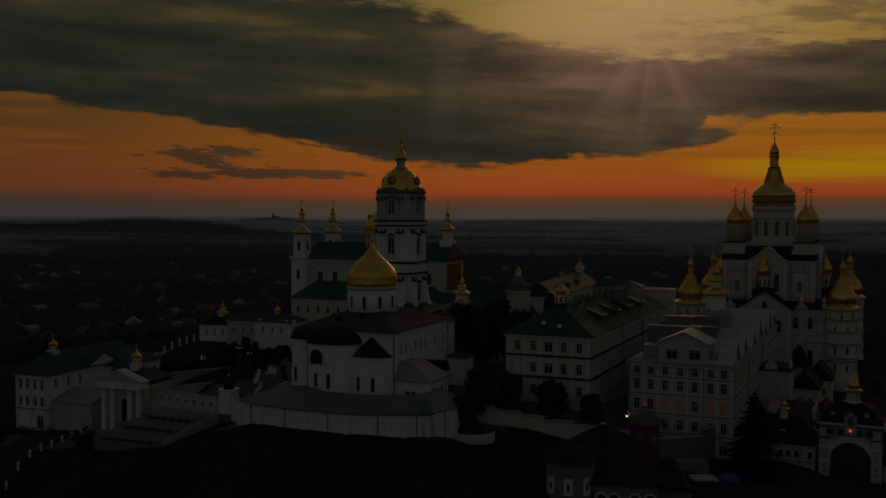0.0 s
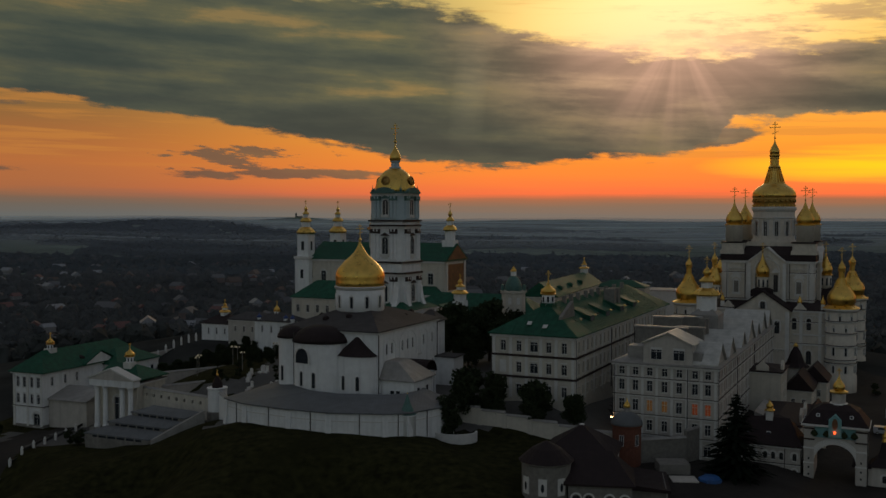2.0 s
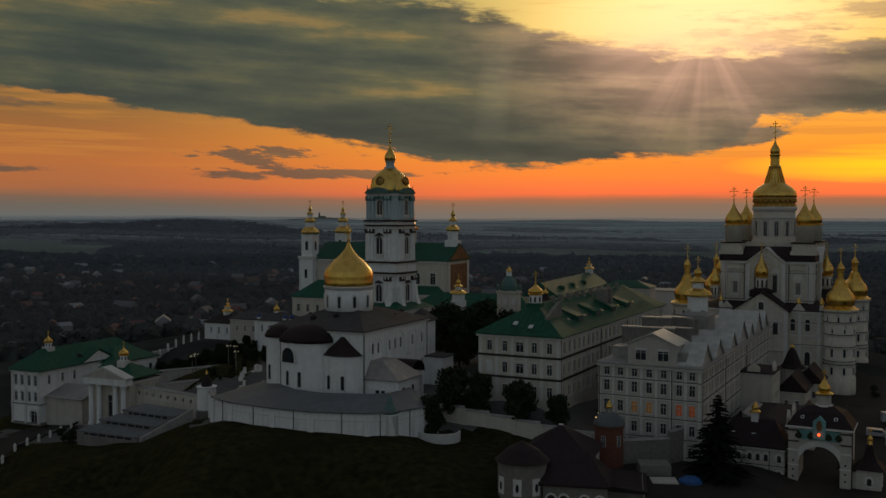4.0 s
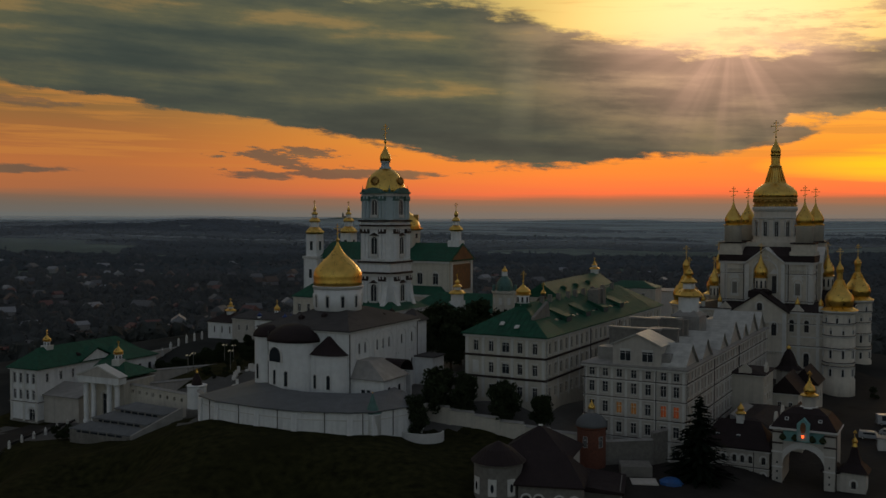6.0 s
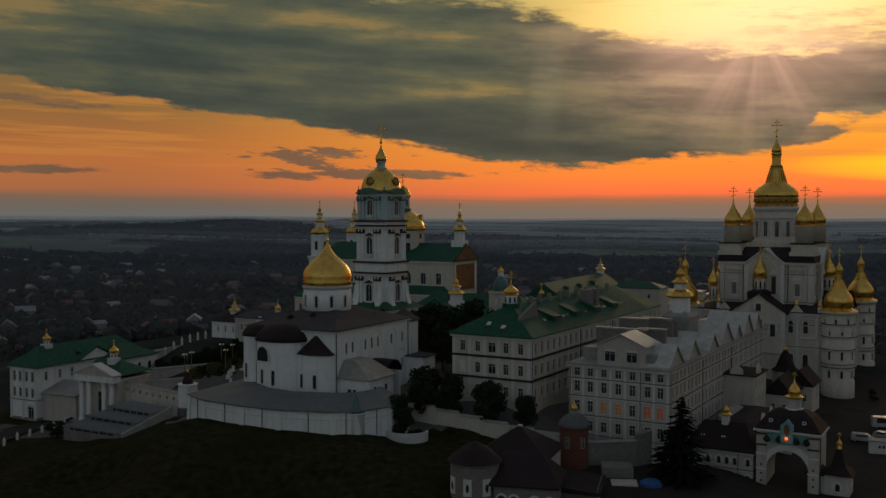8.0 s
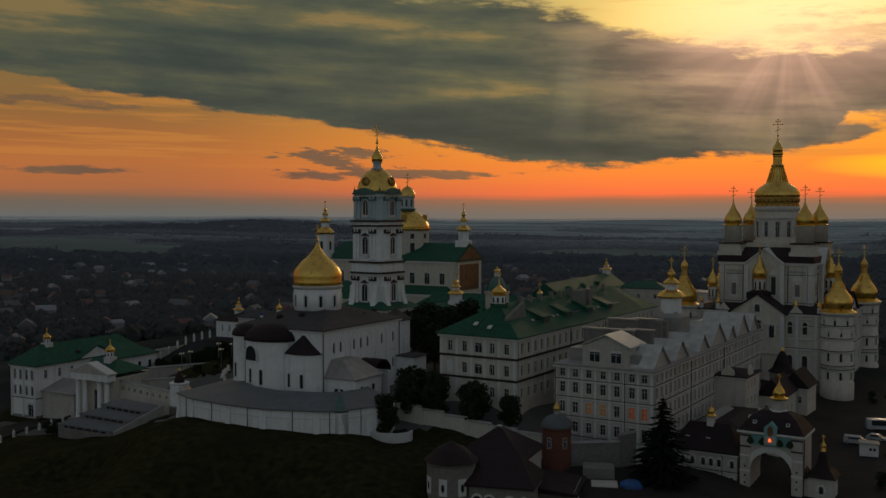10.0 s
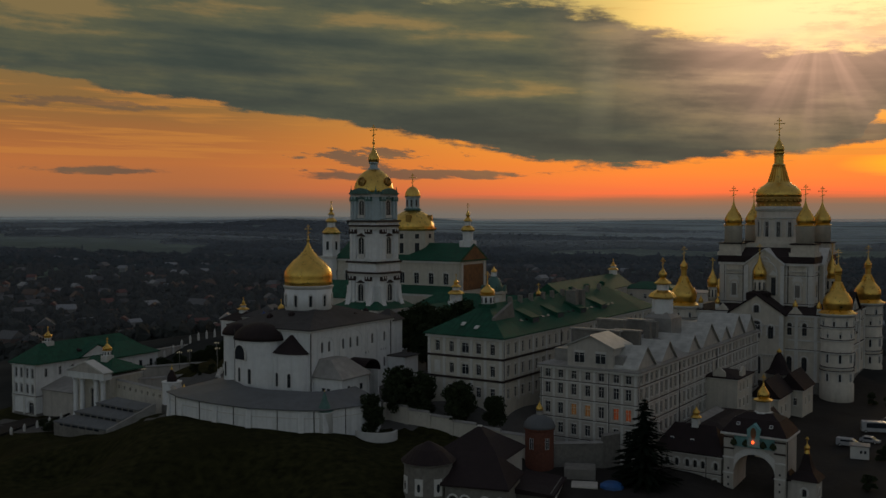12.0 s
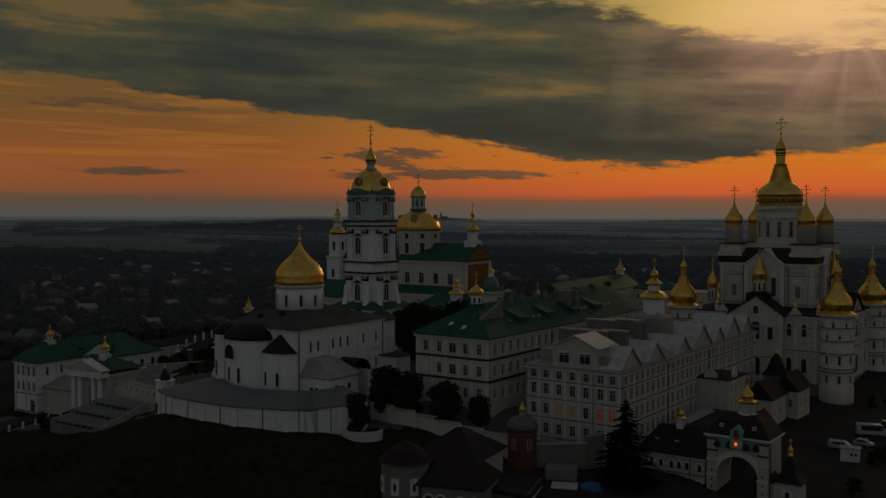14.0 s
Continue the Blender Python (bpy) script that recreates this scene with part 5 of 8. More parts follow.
    # spreading foot: stepped base with green skirt roofs and volutes
    part("base", box(-8.8, 8.8, -8.8, 8.8, -4, 12.6), WHITE, ob)
    part("base_cornice", box(-9.2, 9.2, -9.2, 9.2, 12.604, 13.1), TRIM, ob)
    part("skirt_roof", solid([(-9.4, -9.4, 13.1), (9.4, -9.4, 13.1), (9.4, 9.4, 13.1), (-9.4, 9.4, 13.1), (-5.7, -5.7, 15.2), (5.7, -5.7, 15.2), (5.7, 5.7, 15.2), (-5.7, 5.7, 15.2)], [(3, 2, 1, 0), (4, 5, 6, 7), (0, 1, 5, 4), (1, 2, 6, 5), (2, 3, 7, 6), (3, 0, 4, 7)]), GREEN_ROOF, ob)
    for k in range(4):
        for s in (-1, 1):
            pts = [(0, 13.1), (2.4, 13.1), (1.8, 14.2), (1.1, 15.8), (0.7, 18.0), (0.6, 19.5), (0, 19.8)]
            bm = bmesh.new()
            a = [bm.verts.new((s * 4.0 - 0.8, -5.75 - p, z)) for p, z in pts]
            b = [bm.verts.new((s * 4.0 + 0.8, -5.75 - p, z)) for p, z in pts]
            bm.faces.new(a)
            bm.faces.new(b[::-1])
            for i in range(len(pts)):
                j = (i + 1) % len(pts)
                bm.faces.new((a[i], b[i], b[j], a[j]))
            v = part("volute", bm, WHITE, ob, "curved buttress")
            v.matrix_basis = pose(0, 0, 0, 0, 0, 90 * k)


build_bell_tower()


# ---- the large cathedral with five domes and corner towers ----
def build_cathedral():
    ob = thing("cathedral", "pale stone cathedral with five gilded domes and round corner towers", "cathedral", pose(108.6, 315.1, 0, 0, 0, -25))
    # lower storey
    Wd, Dd = 45.0, 41.0
    g = new("lower_storey")
    g.parent = ob
    g.matrix_basis = pose(22.5, -20.5, 0)
    front = [(x, 5.2, 1.3, 3.6, True) for x in (27.6, 31.4, 35.6)] + [(x, -5.2, 1.5, 4.2, True) for x in (27.6, 31.4, 35.6)] + [(x, 5.2, 1.3, 3.6, True) for x in (6.4, 9.4)]
    right = [(y, 5.2, 1.3, 3.6, True) for y in (8, 12, 29, 33)] + [(y, -5.2, 1.5, 4.2, True) for y in (8, 12, 29, 33)]
    block(g, Wd, Dd, -16, 11.0, DRESSED, front, right, frame_mat=FRAME_D)
    band(g, Wd, Dd, 10.6, 0.6, 0.5, TRIM)
    band(g, Wd, Dd, 0.6, 0.5, 0.35, TRIM, "string_course")
    band(g, Wd, Dd, 7.4, 0.25, 0.2, TRIM, "string_course")
    part("plinth", box(-Wd - .3, .3, -.3, Dd + .3, -16, -8.0), STONE, g)
    strips(g, [pose(-Wd + x, 0, 0) for x in (4.2, 12.0, 25.6, 33.4, 38.8)] + [pose(0, y, 0, 0, 0, 90) for y in (5.4, 15, 26, 36)], 0.9, 0.3, -8, 10.6, TRIM)
    part("lower_roof", hip(-Wd - .6, .6, -.6, Dd + .6, 11.4, 4.6), BROWN_ROOF, g, "dark sheet roof")
    # front projection with tall gable
    for rz in (0, 90):
        p = part("gabled_front", solid([(-7.8, -22.6, -16), (7.8, -22.6, -16), (7.8, -13, -16), (-7.8, -13, -16), (-7.8, -22.6, 11.2), (7.8, -22.6, 11.2), (7.8, -13, 11.2), (-7.8, -13, 11.2), (0, -22.6, 16.4), (0, -13, 16.4)], [(0, 1, 5, 8, 4), (1, 2, 6, 5), (2, 3, 7, 9, 6), (3, 0, 4, 7), (4, 8, 9, 7), (5, 6, 9, 8)]), DRESSED, ob)
        p.matrix_basis = pose(0, 0, 0, 0, 0, rz)
        for s in (-1, 1):
            q = part("gable_roof", solid([(s * 8.5, -23.2, 10.7), (0, -23.2, 16.5), (0, -12, 16.5), (s * 8.5, -12, 10.7), (s * 8.5, -23.2, 11.1), (0, -23.2, 17.0), (0, -12, 17.0), (s * 8.5, -12, 11.1)], [(3, 2, 1, 0), (4, 5, 6, 7), (0, 1, 5, 4), (2, 3, 7, 6), (3, 0, 4, 7)]), BROWN_ROOF, p)
            st = part("corner_pier", box(s * 7.2 - .6, s * 7.2 + .6, -22.95, -22.604, -8, 10.8), TRIM, p)
        for x, z, w, h in ((0, 4.0, 2.2, 5.0), (-4.2, 4.0, 1.4, 3.8), (4.2, 4.0, 1.4, 3.8), (0, -6.5, 2.6, 5.2), (0, 11.4, 1.4, 2.2)):
            fm, panes, sm = window_meshes(w, h, True, 1, FRAME_D)
            win = again("window", fm, p, m=pose(x, -22.72, z))
            again("pane", panes[GLASS.name], win)
            part("window_hood", arch_ring(w * 0.62, 0.35, -0.22, 0.12, h - w / 2, 8, h * 0.6), TRIM, win)
    # upper cube with gables on each face
    H = 13.6
    part("upper_body", prism([(-H, -H), (H, -H), (H, H), (-H, H)], 10, 25.6), DRESSED, ob)
    for z, o, hh in ((24.9, 0.55, 0.8), (21.6, 0.25, 0.35), (13.2, 0.3, 0.4)):
        part("cornice", prism([(-H - o, -H - o), (H + o, -H - o), (H + o, H + o), (-H - o, H + o)], z, z + hh), TRIM, ob)
        part("flashing", prism([(-H - o - .1, -H - o - .1), (H + o + .1, -H - o - .1), (H + o + .1, H + o + .1), (-H - o - .1, H + o + .1)], z + hh + .003, z + hh + .16), BRONZE, ob)
    part("upper_roof", solid([(-14.4, -14.4, 25.7), (14.4, -14.4, 25.7), (14.4, 14.4, 25.7), (-14.4, 14.4, 25.7), (-14.2, -14.2, 27.6), (14.2, -14.2, 27.6), (14.2, 14.2, 27.6), (-14.2, 14.2, 27.6), (-8.0, -8.0, 30.6), (8.0, -8.0, 30.6), (8.0, 8.0, 30.6), (-8.0, 8.0, 30.6)], [(3, 2, 1, 0), (0, 1, 5, 4), (1, 2, 6, 5), (2, 3, 7, 6), (3, 0, 4, 7), (4, 5, 9, 8), (5, 6, 10, 9), (6, 7, 11, 10), (7, 4, 8, 11), (8, 9, 10, 11)]), BROWN_ROOF, ob, "dark sheet roof")
    for k in range(4):
        rt = pose(0, 0, 0, 0, 0, 90 * k)
        p = part("gabled_front", solid([(-5.6, -14.8, 10), (5.6, -14.8, 10), (5.6, -7, 10), (-5.6, -7, 10), (-5.6, -14.8, 25.4), (5.6, -14.8, 25.4), (5.6, -7, 25.4), (-5.6, -7, 25.4), (0, -14.8, 29.6), (0, -7, 29.6)], [(0, 1, 5, 8, 4), (1, 2, 6, 5), (2, 3, 7, 9, 6), (3, 0, 4, 7), (4, 8, 9, 7), (5, 6, 9, 8)]), DRESSED, ob)
        p.matrix_basis = rt
        for s in (-1, 1):
            part("gable_roof", solid([(s * 6.2, -15.4, 24.9), (0, -15.4, 29.7), (0, -6.5, 29.7), (s * 6.2, -6.5, 24.9), (s * 6.2, -15.4, 25.3), (0, -15.4, 30.1), (0, -6.5, 30.1), (s * 6.2, -6.5, 25.3)], [(3, 2, 1, 0), (4, 5, 6, 7), (0, 1, 5, 4), (2, 3, 7, 6), (3, 0, 4, 7)]), TRIM, p)
            part("corner_pier", box(s * 5.3 - .55, s * 5.3 + .55, -15.1, -14.804, 10, 25), TRIM, p)
            cp = part("corner_pier", box(s * 13.0 - .6, s * 13.0 + .6, -13.95, -13.604, 10, 24.9), TRIM, ob)
            cp.matrix_basis = rt
            for x in (s * 9.4,):
                fm, panes, sm = window_meshes(1.8, 5.2, True, 1, FRAME_D)
                ic = part("niche", lathe([(1.5, -0.08), (1.5, 0.08)], 20), TRIM, ob)
                ic.matrix_basis = rt @ pose(x, -13.66, 19.4, 90, 0, 0)
                part("niche_panel", box(-1.3, 1.3, -0.2, 0, -4.6, 0), TRIM, ic).matrix_basis = pose(0, 0, 0.0, -90, 0, 0)
                fr = part("niche_gable", solid([(x - 2.0, -13.9, 20.4), (x + 2.0, -13.9, 20.4), (x, -13.9, 22.4), (x - 2.0, -13.606, 20.4), (x + 2.0, -13.606, 20.4), (x, -13.606, 22.4)], [(0, 1, 2), (0, 3, 4, 1), (1, 4, 5, 2), (2, 5, 3, 0)]), TRIM, ob)
                fr.matrix_basis = rt
            for x in (s * 2.7,):
                fm, panes, sm = window_meshes(1.3, 5.4, True, 1, FRAME_D)
                win = again("window", fm, p, m=pose(x, -14.92, 16.0))
                again("pane", panes[GLASS.name], win)
                part("window_gable", solid([(-1.5, -0.3, 6.0), (1.5, -0.3, 6.0), (0, -0.3, 7.6), (-1.5, 0.1, 6.0), (1.5, 0.1, 6.0), (0, 0.1, 7.6)], [(0, 1, 2), (0, 3, 4, 1), (1, 4, 5, 2), (2, 5, 3, 0)]), TRIM, win)
    for k in range(4):
        rt = pose(0, 0, 0, 0, 0, 90 * k)
        for s in (-1, 1):
            bm = bmesh.new()
            for q in range(9):
                arch_ring(0.28, 0.14, -13.95, -13.606, 23.0, 4, 0.25, bm, s * (6.7 + 0.72 * q))
            part("arcature", bm, TRIM, ob, "row of small blind arches").matrix_basis = rt
            for x in (s * 6.25, s * 12.0):
                part("lesene", box(x - .18, x + .18, -13.95, -13.606, 13.6, 24.8), TRIM, ob).matrix_basis = rt
                part("downpipe", lathe([(.11, 12), (.11, 25)], 6, x + s * .42, -13.8), PIPE, ob).matrix_basis = rt
            part("niche_arch", arch_ring(1.0, 0.32, -13.98, -13.75, 19.0, 10, 3.2, None, s * 9.4), DRESSED, ob).matrix_basis = rt
            part("niche_recess", box(s * 9.4 - 0.72, s * 9.4 + 0.72, -13.88, -13.86, 15.6, 19.2), STONE, ob, "dim grey icon panel").matrix_basis = rt
        part("gable_arch", arch_ring(3.6, 0.3, -15.1, -14.806, 22.6, 14, 6.2), TRIM, ob).matrix_basis = rt
        part("gable_arch", arch_ring(1.4, 0.25, -15.1, -14.806, 26.0, 10, 0.2), TRIM, ob).matrix_basis = rt
        part("drum_plinth", box(-8.9, 8.9, -8.9, -8.603, 27.4, 31.4), DRESSED, ob).matrix_basis = rt
        part("stone_step", box(-14.3, -7.0, -14.45, -14.2, 27.7, 28.9), DRESSED, ob).matrix_basis = rt
        part("stone_step", box(7.0, 14.3, -14.45, -14.2, 27.7, 28.9), DRESSED, ob).matrix_basis = rt
    for rz in (0, 90):
        rt = pose(0, 0, 0, 0, 0, rz)
        for z, t in ((7.6, 0.35), (-1.0, 0.35)):
            bm = bmesh.new()
            for q in range(17):
                arch_ring(0.3, 0.16, -22.9, -22.606, z, 4, 0.3, bm, -6.4 + 0.8 * q)
            part("arcature", bm, TRIM, ob).matrix_basis = rt
        for s in (-1, 1):
            bm = bmesh.new()
            for q in range(12):
                arch_ring(0.3, 0.16, -20.85, -20.506, 9.4, 4, 0.3, bm, s * (8.9 + 0.8 * q))
            part("arcature", bm, TRIM, ob).matrix_basis = rt
            part("window_band", box(s * 13.2 - 4.6, s * 13.2 + 4.6, -20.8, -20.506, 3.6, 4.0), TRIM, ob).matrix_basis = rt
            part("attic_gable", solid([(s * 10.6 - 2.1, -21.0, 11.2), (s * 10.6 + 2.1, -21.0, 11.2), (s * 10.6, -21.0, 13.6), (s * 10.6 - 2.1, -20.2, 11.2), (s * 10.6 + 2.1, -20.2, 11.2), (s * 10.6, -20.2, 13.6)], [(0, 1, 2), (5, 4, 3), (0, 3, 4, 1), (1, 4, 5, 2), (2, 5, 3, 0)]), DRESSED, ob).matrix_basis = rt
    # great drum and dome
    part("drum_base", prism([(-8.6, -8.6), (8.6, -8.6), (8.6, 8.6), (-8.6, 8.6)], 27, 31.0), BROWN_ROOF, ob)
    part("drum", lathe([(7.0, 30), (7.0, 32.0), (6.55, 32.1), (6.4, 42.0)], 36), DRESSED, ob, "", True)
    part("drum_cornice", lathe([(6.5, 41.2), (6.95, 41.9), (6.95, 42.5), (6.6, 42.7)], 36), TRIM, ob)
    part("drum_course", lathe([(6.5, 38.8), (6.75, 39.0), (6.75, 39.3), (6.5, 39.4)], 36), TRIM, ob)
    for k in range(12):
        a = 30 * k + 15
        fm, panes, sm = window_meshes(1.15, 4.9, True, 1, FRAME_W)
        win = again("window", fm, ob, m=pose(6.5 * math.sin(radians(a)), -6.5 * math.cos(radians(a)), 33.3, 0, 0, a) @ pose(0, -0.12, 0))
        again("pane", panes[GLASS.name], win)
        part("kokoshnik", arch_ring(0.75, 0.3, -0.25, 0.2, 4.4, 8, 4.2), TRIM, win)
    frieze = mat("old gold frieze", (0.42, 0.26, 0.07), 0.42, 1.0, 2.0, 0.4, 0.2, 0.3)
    part("dome_skirt", lathe([(6.5, 41.7), (6.75, 42.0), (6.45, 42.4), (6.4, 43.6), (6.55, 44.9), (6.7, 45.7)], 48), frieze, ob, "embossed gilded frieze", True)
    boss = raw("boss", lathe([(0.66, -0.1), (0.66, 0.14), (0.46, 0.26), (0.3, 0.16)], 10), frieze)
    bead = raw("bead", lathe([(0.1, -0.3), (0.28, -0.15), (0.28, 0.15), (0.1, 0.3)], 8), GOLD)
    for k in range(24):
        again("boss", boss, ob, m=pose(0, 0, 0, 0, 0, 15 * k) @ pose(0, -6.5, 44.7, 82, 0, 0))
        again("bead", bead, ob, m=pose(0, 0, 0, 0, 0, 15 * k + 7.5) @ pose(0, -6.48, 43.1, 0, 0, 0))
    part("dome", lathe([(6.6, 45.6), (6.8, 46.0), (6.82, 46.5), (6.6, 47.3), (6.15, 48.1), (5.3, 48.9), (4.2, 49.6), (3.2, 50.4), (2.6, 51.4), (2.25, 52.5), (1.95, 53.9), (1.65, 55.5)], 48), GOLD, ob, "", True)
    for k in range(20):
        f = part("dome_fin", solid([(-.15, -3.35, 50.3), (.15, -3.35, 50.3), (.1, -1.85, 55.4), (-.1, -1.85, 55.4), (-.15, -2.8, 50.3), (.15, -2.8, 50.3), (.12, -1.5, 55.4), (-.12, -1.5, 55.4)], [(0, 1, 2, 3), (7, 6, 5, 4), (0, 4, 5, 1), (1, 5, 6, 2), (2, 6, 7, 3), (3, 7, 4, 0)]), GOLD, ob)
        f.matrix_basis = pose(0, 0, 0, 0, 0, 18 * k)
    part("lantern", lathe([(1.8, 55.3), (2.0, 55.6), (1.55, 56.0), (1.4, 56.3), (1.4, 58.3), (1.55, 58.5), (1.4, 58.8), (1.65, 59.3), (1.65, 59.7)], 16), GOLD, ob)
    dome(ob, 0, 0, 59.6, 1.55, 5.2, BULB, GOLD, 24)
    cross(ob, 0, 0, 64.6, 5.4)
    # four lesser domes
    for x in (-10.7, 10.7):
        for y in (-10.7, 10.7):
            part("turret_base", box(x - 3.3, x + 3.3, y - 3.3, y + 3.3, 28.6, 31.2), DRESSED, ob)
            part("turret_base_roof", box(x - 3.6, x + 3.6, y - 3.6, y + 3.6, 31.204, 31.6), BROWN_ROOF, ob)
            part("drum", lathe([(2.6, 31.4), (2.6, 36.2), (2.8, 36.4), (2.8, 36.8)], 20, x, y), DRESSED, ob, "", True)
            part("drum_cornice", lathe([(3.0, 36.8), (3.0, 37.1)], 20, x, y), GOLD, ob)
            dome(ob, x, y, 37.0, 2.6, 7.6, BULB, GOLD, 32, 16, 0.03)
            cross(ob, x, y, 44.4, 4.4)
    # little domes along the lower roof
    cupola(ob, -1.1, -15.9, 16.6, 2.05, 4.2, 7.2, 2.6, DRESSED, BULB, 20, 8)
    part("turret_base", hip(-4.2, 2.0, -19.0, -12.8, 16.8, 1.4, thick=2.0), BROWN_ROOF, ob)
    cupola(ob, 15.9, 1.1, 16.6, 2.05, 4.2, 7.2, 2.6, DRESSED, BULB, 20, 8)
    cupola(ob, -15.9, -1.0, 16.6, 2.05, 4.2, 7.2, 2.6, DRESSED, BULB, 20, 8)
    cupola(ob, -15.0, -17.0, 14.0, 1.6, 4.0, 6.0, 2.2, DRESSED, BULB, 20, 8)
    for x in (-17.6, -12.4, 10.4, 17.0):
        part("pedestal", box(x - .55, x + .55, -20.6, -19.5, 10.8, 13.2), TRIM, ob)
        dome(ob, x, -20.05, 13.2, 0.75, 2.6, BULB, GOLD, 14, name="small_dome")
    # round corner towers
    R = 4.3
    for x, y in ((-22.9, -20.4), (22.1, -20.5), (22.6, 20.6), (-22.6, 20.6)):
        part("tower", lathe([(4.6, -18), (4.6, -7.6), (R, -7.3), (R, 11.4)], 32, x, y), DRESSED, ob, "", True)
        for z, o in ((-4.2, 0.3), (-3.2, 0.25), (1.0, 0.35), (4.6, 0.2), (8.2, 0.3)):
            part("tower_course", lathe([(R, z), (R + o, z + .1), (R + o, z + .4), (R, z + .55)], 32, x, y), TRIM, ob)
            part("flashing", lathe([(R + .05 + o, z + .404), (R + .1 + o, z + .5), (R, z + .62)], 32, x, y), BRONZE, ob)
        for k in range(8):
            for z, h, w in ((8.9, 1.3, 0.5), (5.6, 1.0, 0.45), (-1.4, 2.3, 0.62), (-6.6, 2.0, 0.62)):
                a = 45 * k + (22.5 if z < 5 or z == 5.6 else 0)
                sl = part("slit_window", box(-w / 2, w / 2, -0.06, 0.1, z, z + h), GLASS, ob)
                sl.matrix_basis = pose(x, y, 0, 0, 0, a) @ pose(0, -R, 0)
                part("surround", arch_ring(w / 2 + 0.05, 0.2, -0.22, 0.1, z + h, 6, h), TRIM, sl)
                part("window_gable", solid([(-w - .1, -.25, z + h + .45), (w + .1, -.25, z + h + .45), (0, -.25, z + h + 1.2), (-w - .1, .1, z + h + .45), (w + .1, .1, z + h + .45), (0, .1, z + h + 1.2)], [(0, 1, 2), (0, 3, 4, 1), (1, 4, 5, 2), (2, 5, 3, 0)]), DRESSED, sl)
        part("tower_eave", lathe([(R + .1, 11.3), (R + .5, 11.7), (R + .8, 12.0), (R + .7, 12.4)], 32, x, y), TRIM, ob)
        part("dome_eave", lathe([(5.25, 12.35), (5.2, 12.5), (4.3, 12.9), (3.75, 13.3)], 12, x, y, turn=0.26), GOLD, ob, "flared gilded eave")
        part("dome", lathe([(3.7, 13.2), (3.75, 13.8), (3.98, 14.7), (4.0, 15.4), (3.8, 16.3), (3.3, 17.2), (2.65, 18.0), (2.0, 18.9), (1.5, 19.8), (1.2, 20.6), (1.05, 21.2)], 24, x, y), GOLD, ob, "", True)
        for k in range(12):
            rb = part("dome_rib", solid([(-.09, -2.2, 18.7), (.09, -2.2, 18.7), (.06, -1.12, 21.2), (-.06, -1.12, 21.2), (-.09, -1.9, 18.7), (.09, -1.9, 18.7), (.06, -.9, 21.2), (-.06, -.9, 21.2)], [(0, 1, 2, 3), (0, 4, 5, 1), (1, 5, 6, 2), (3, 7, 4, 0)]), GOLD, ob)
            rb.matrix_basis = pose(x, y, 0, 0, 0, 30 * k)
        part("lantern", lathe([(1.05, 21.1), (.85, 21.3), (.85, 23.2), (1.1, 23.4), (1.1, 23.7)], 12, x, y), GOLD, ob)
        dome(ob, x, y, 23.6, 1.1, 3.4, BULB, GOLD, 18)
        cross(ob, x, y, 27.0, 3.4)


build_cathedral()


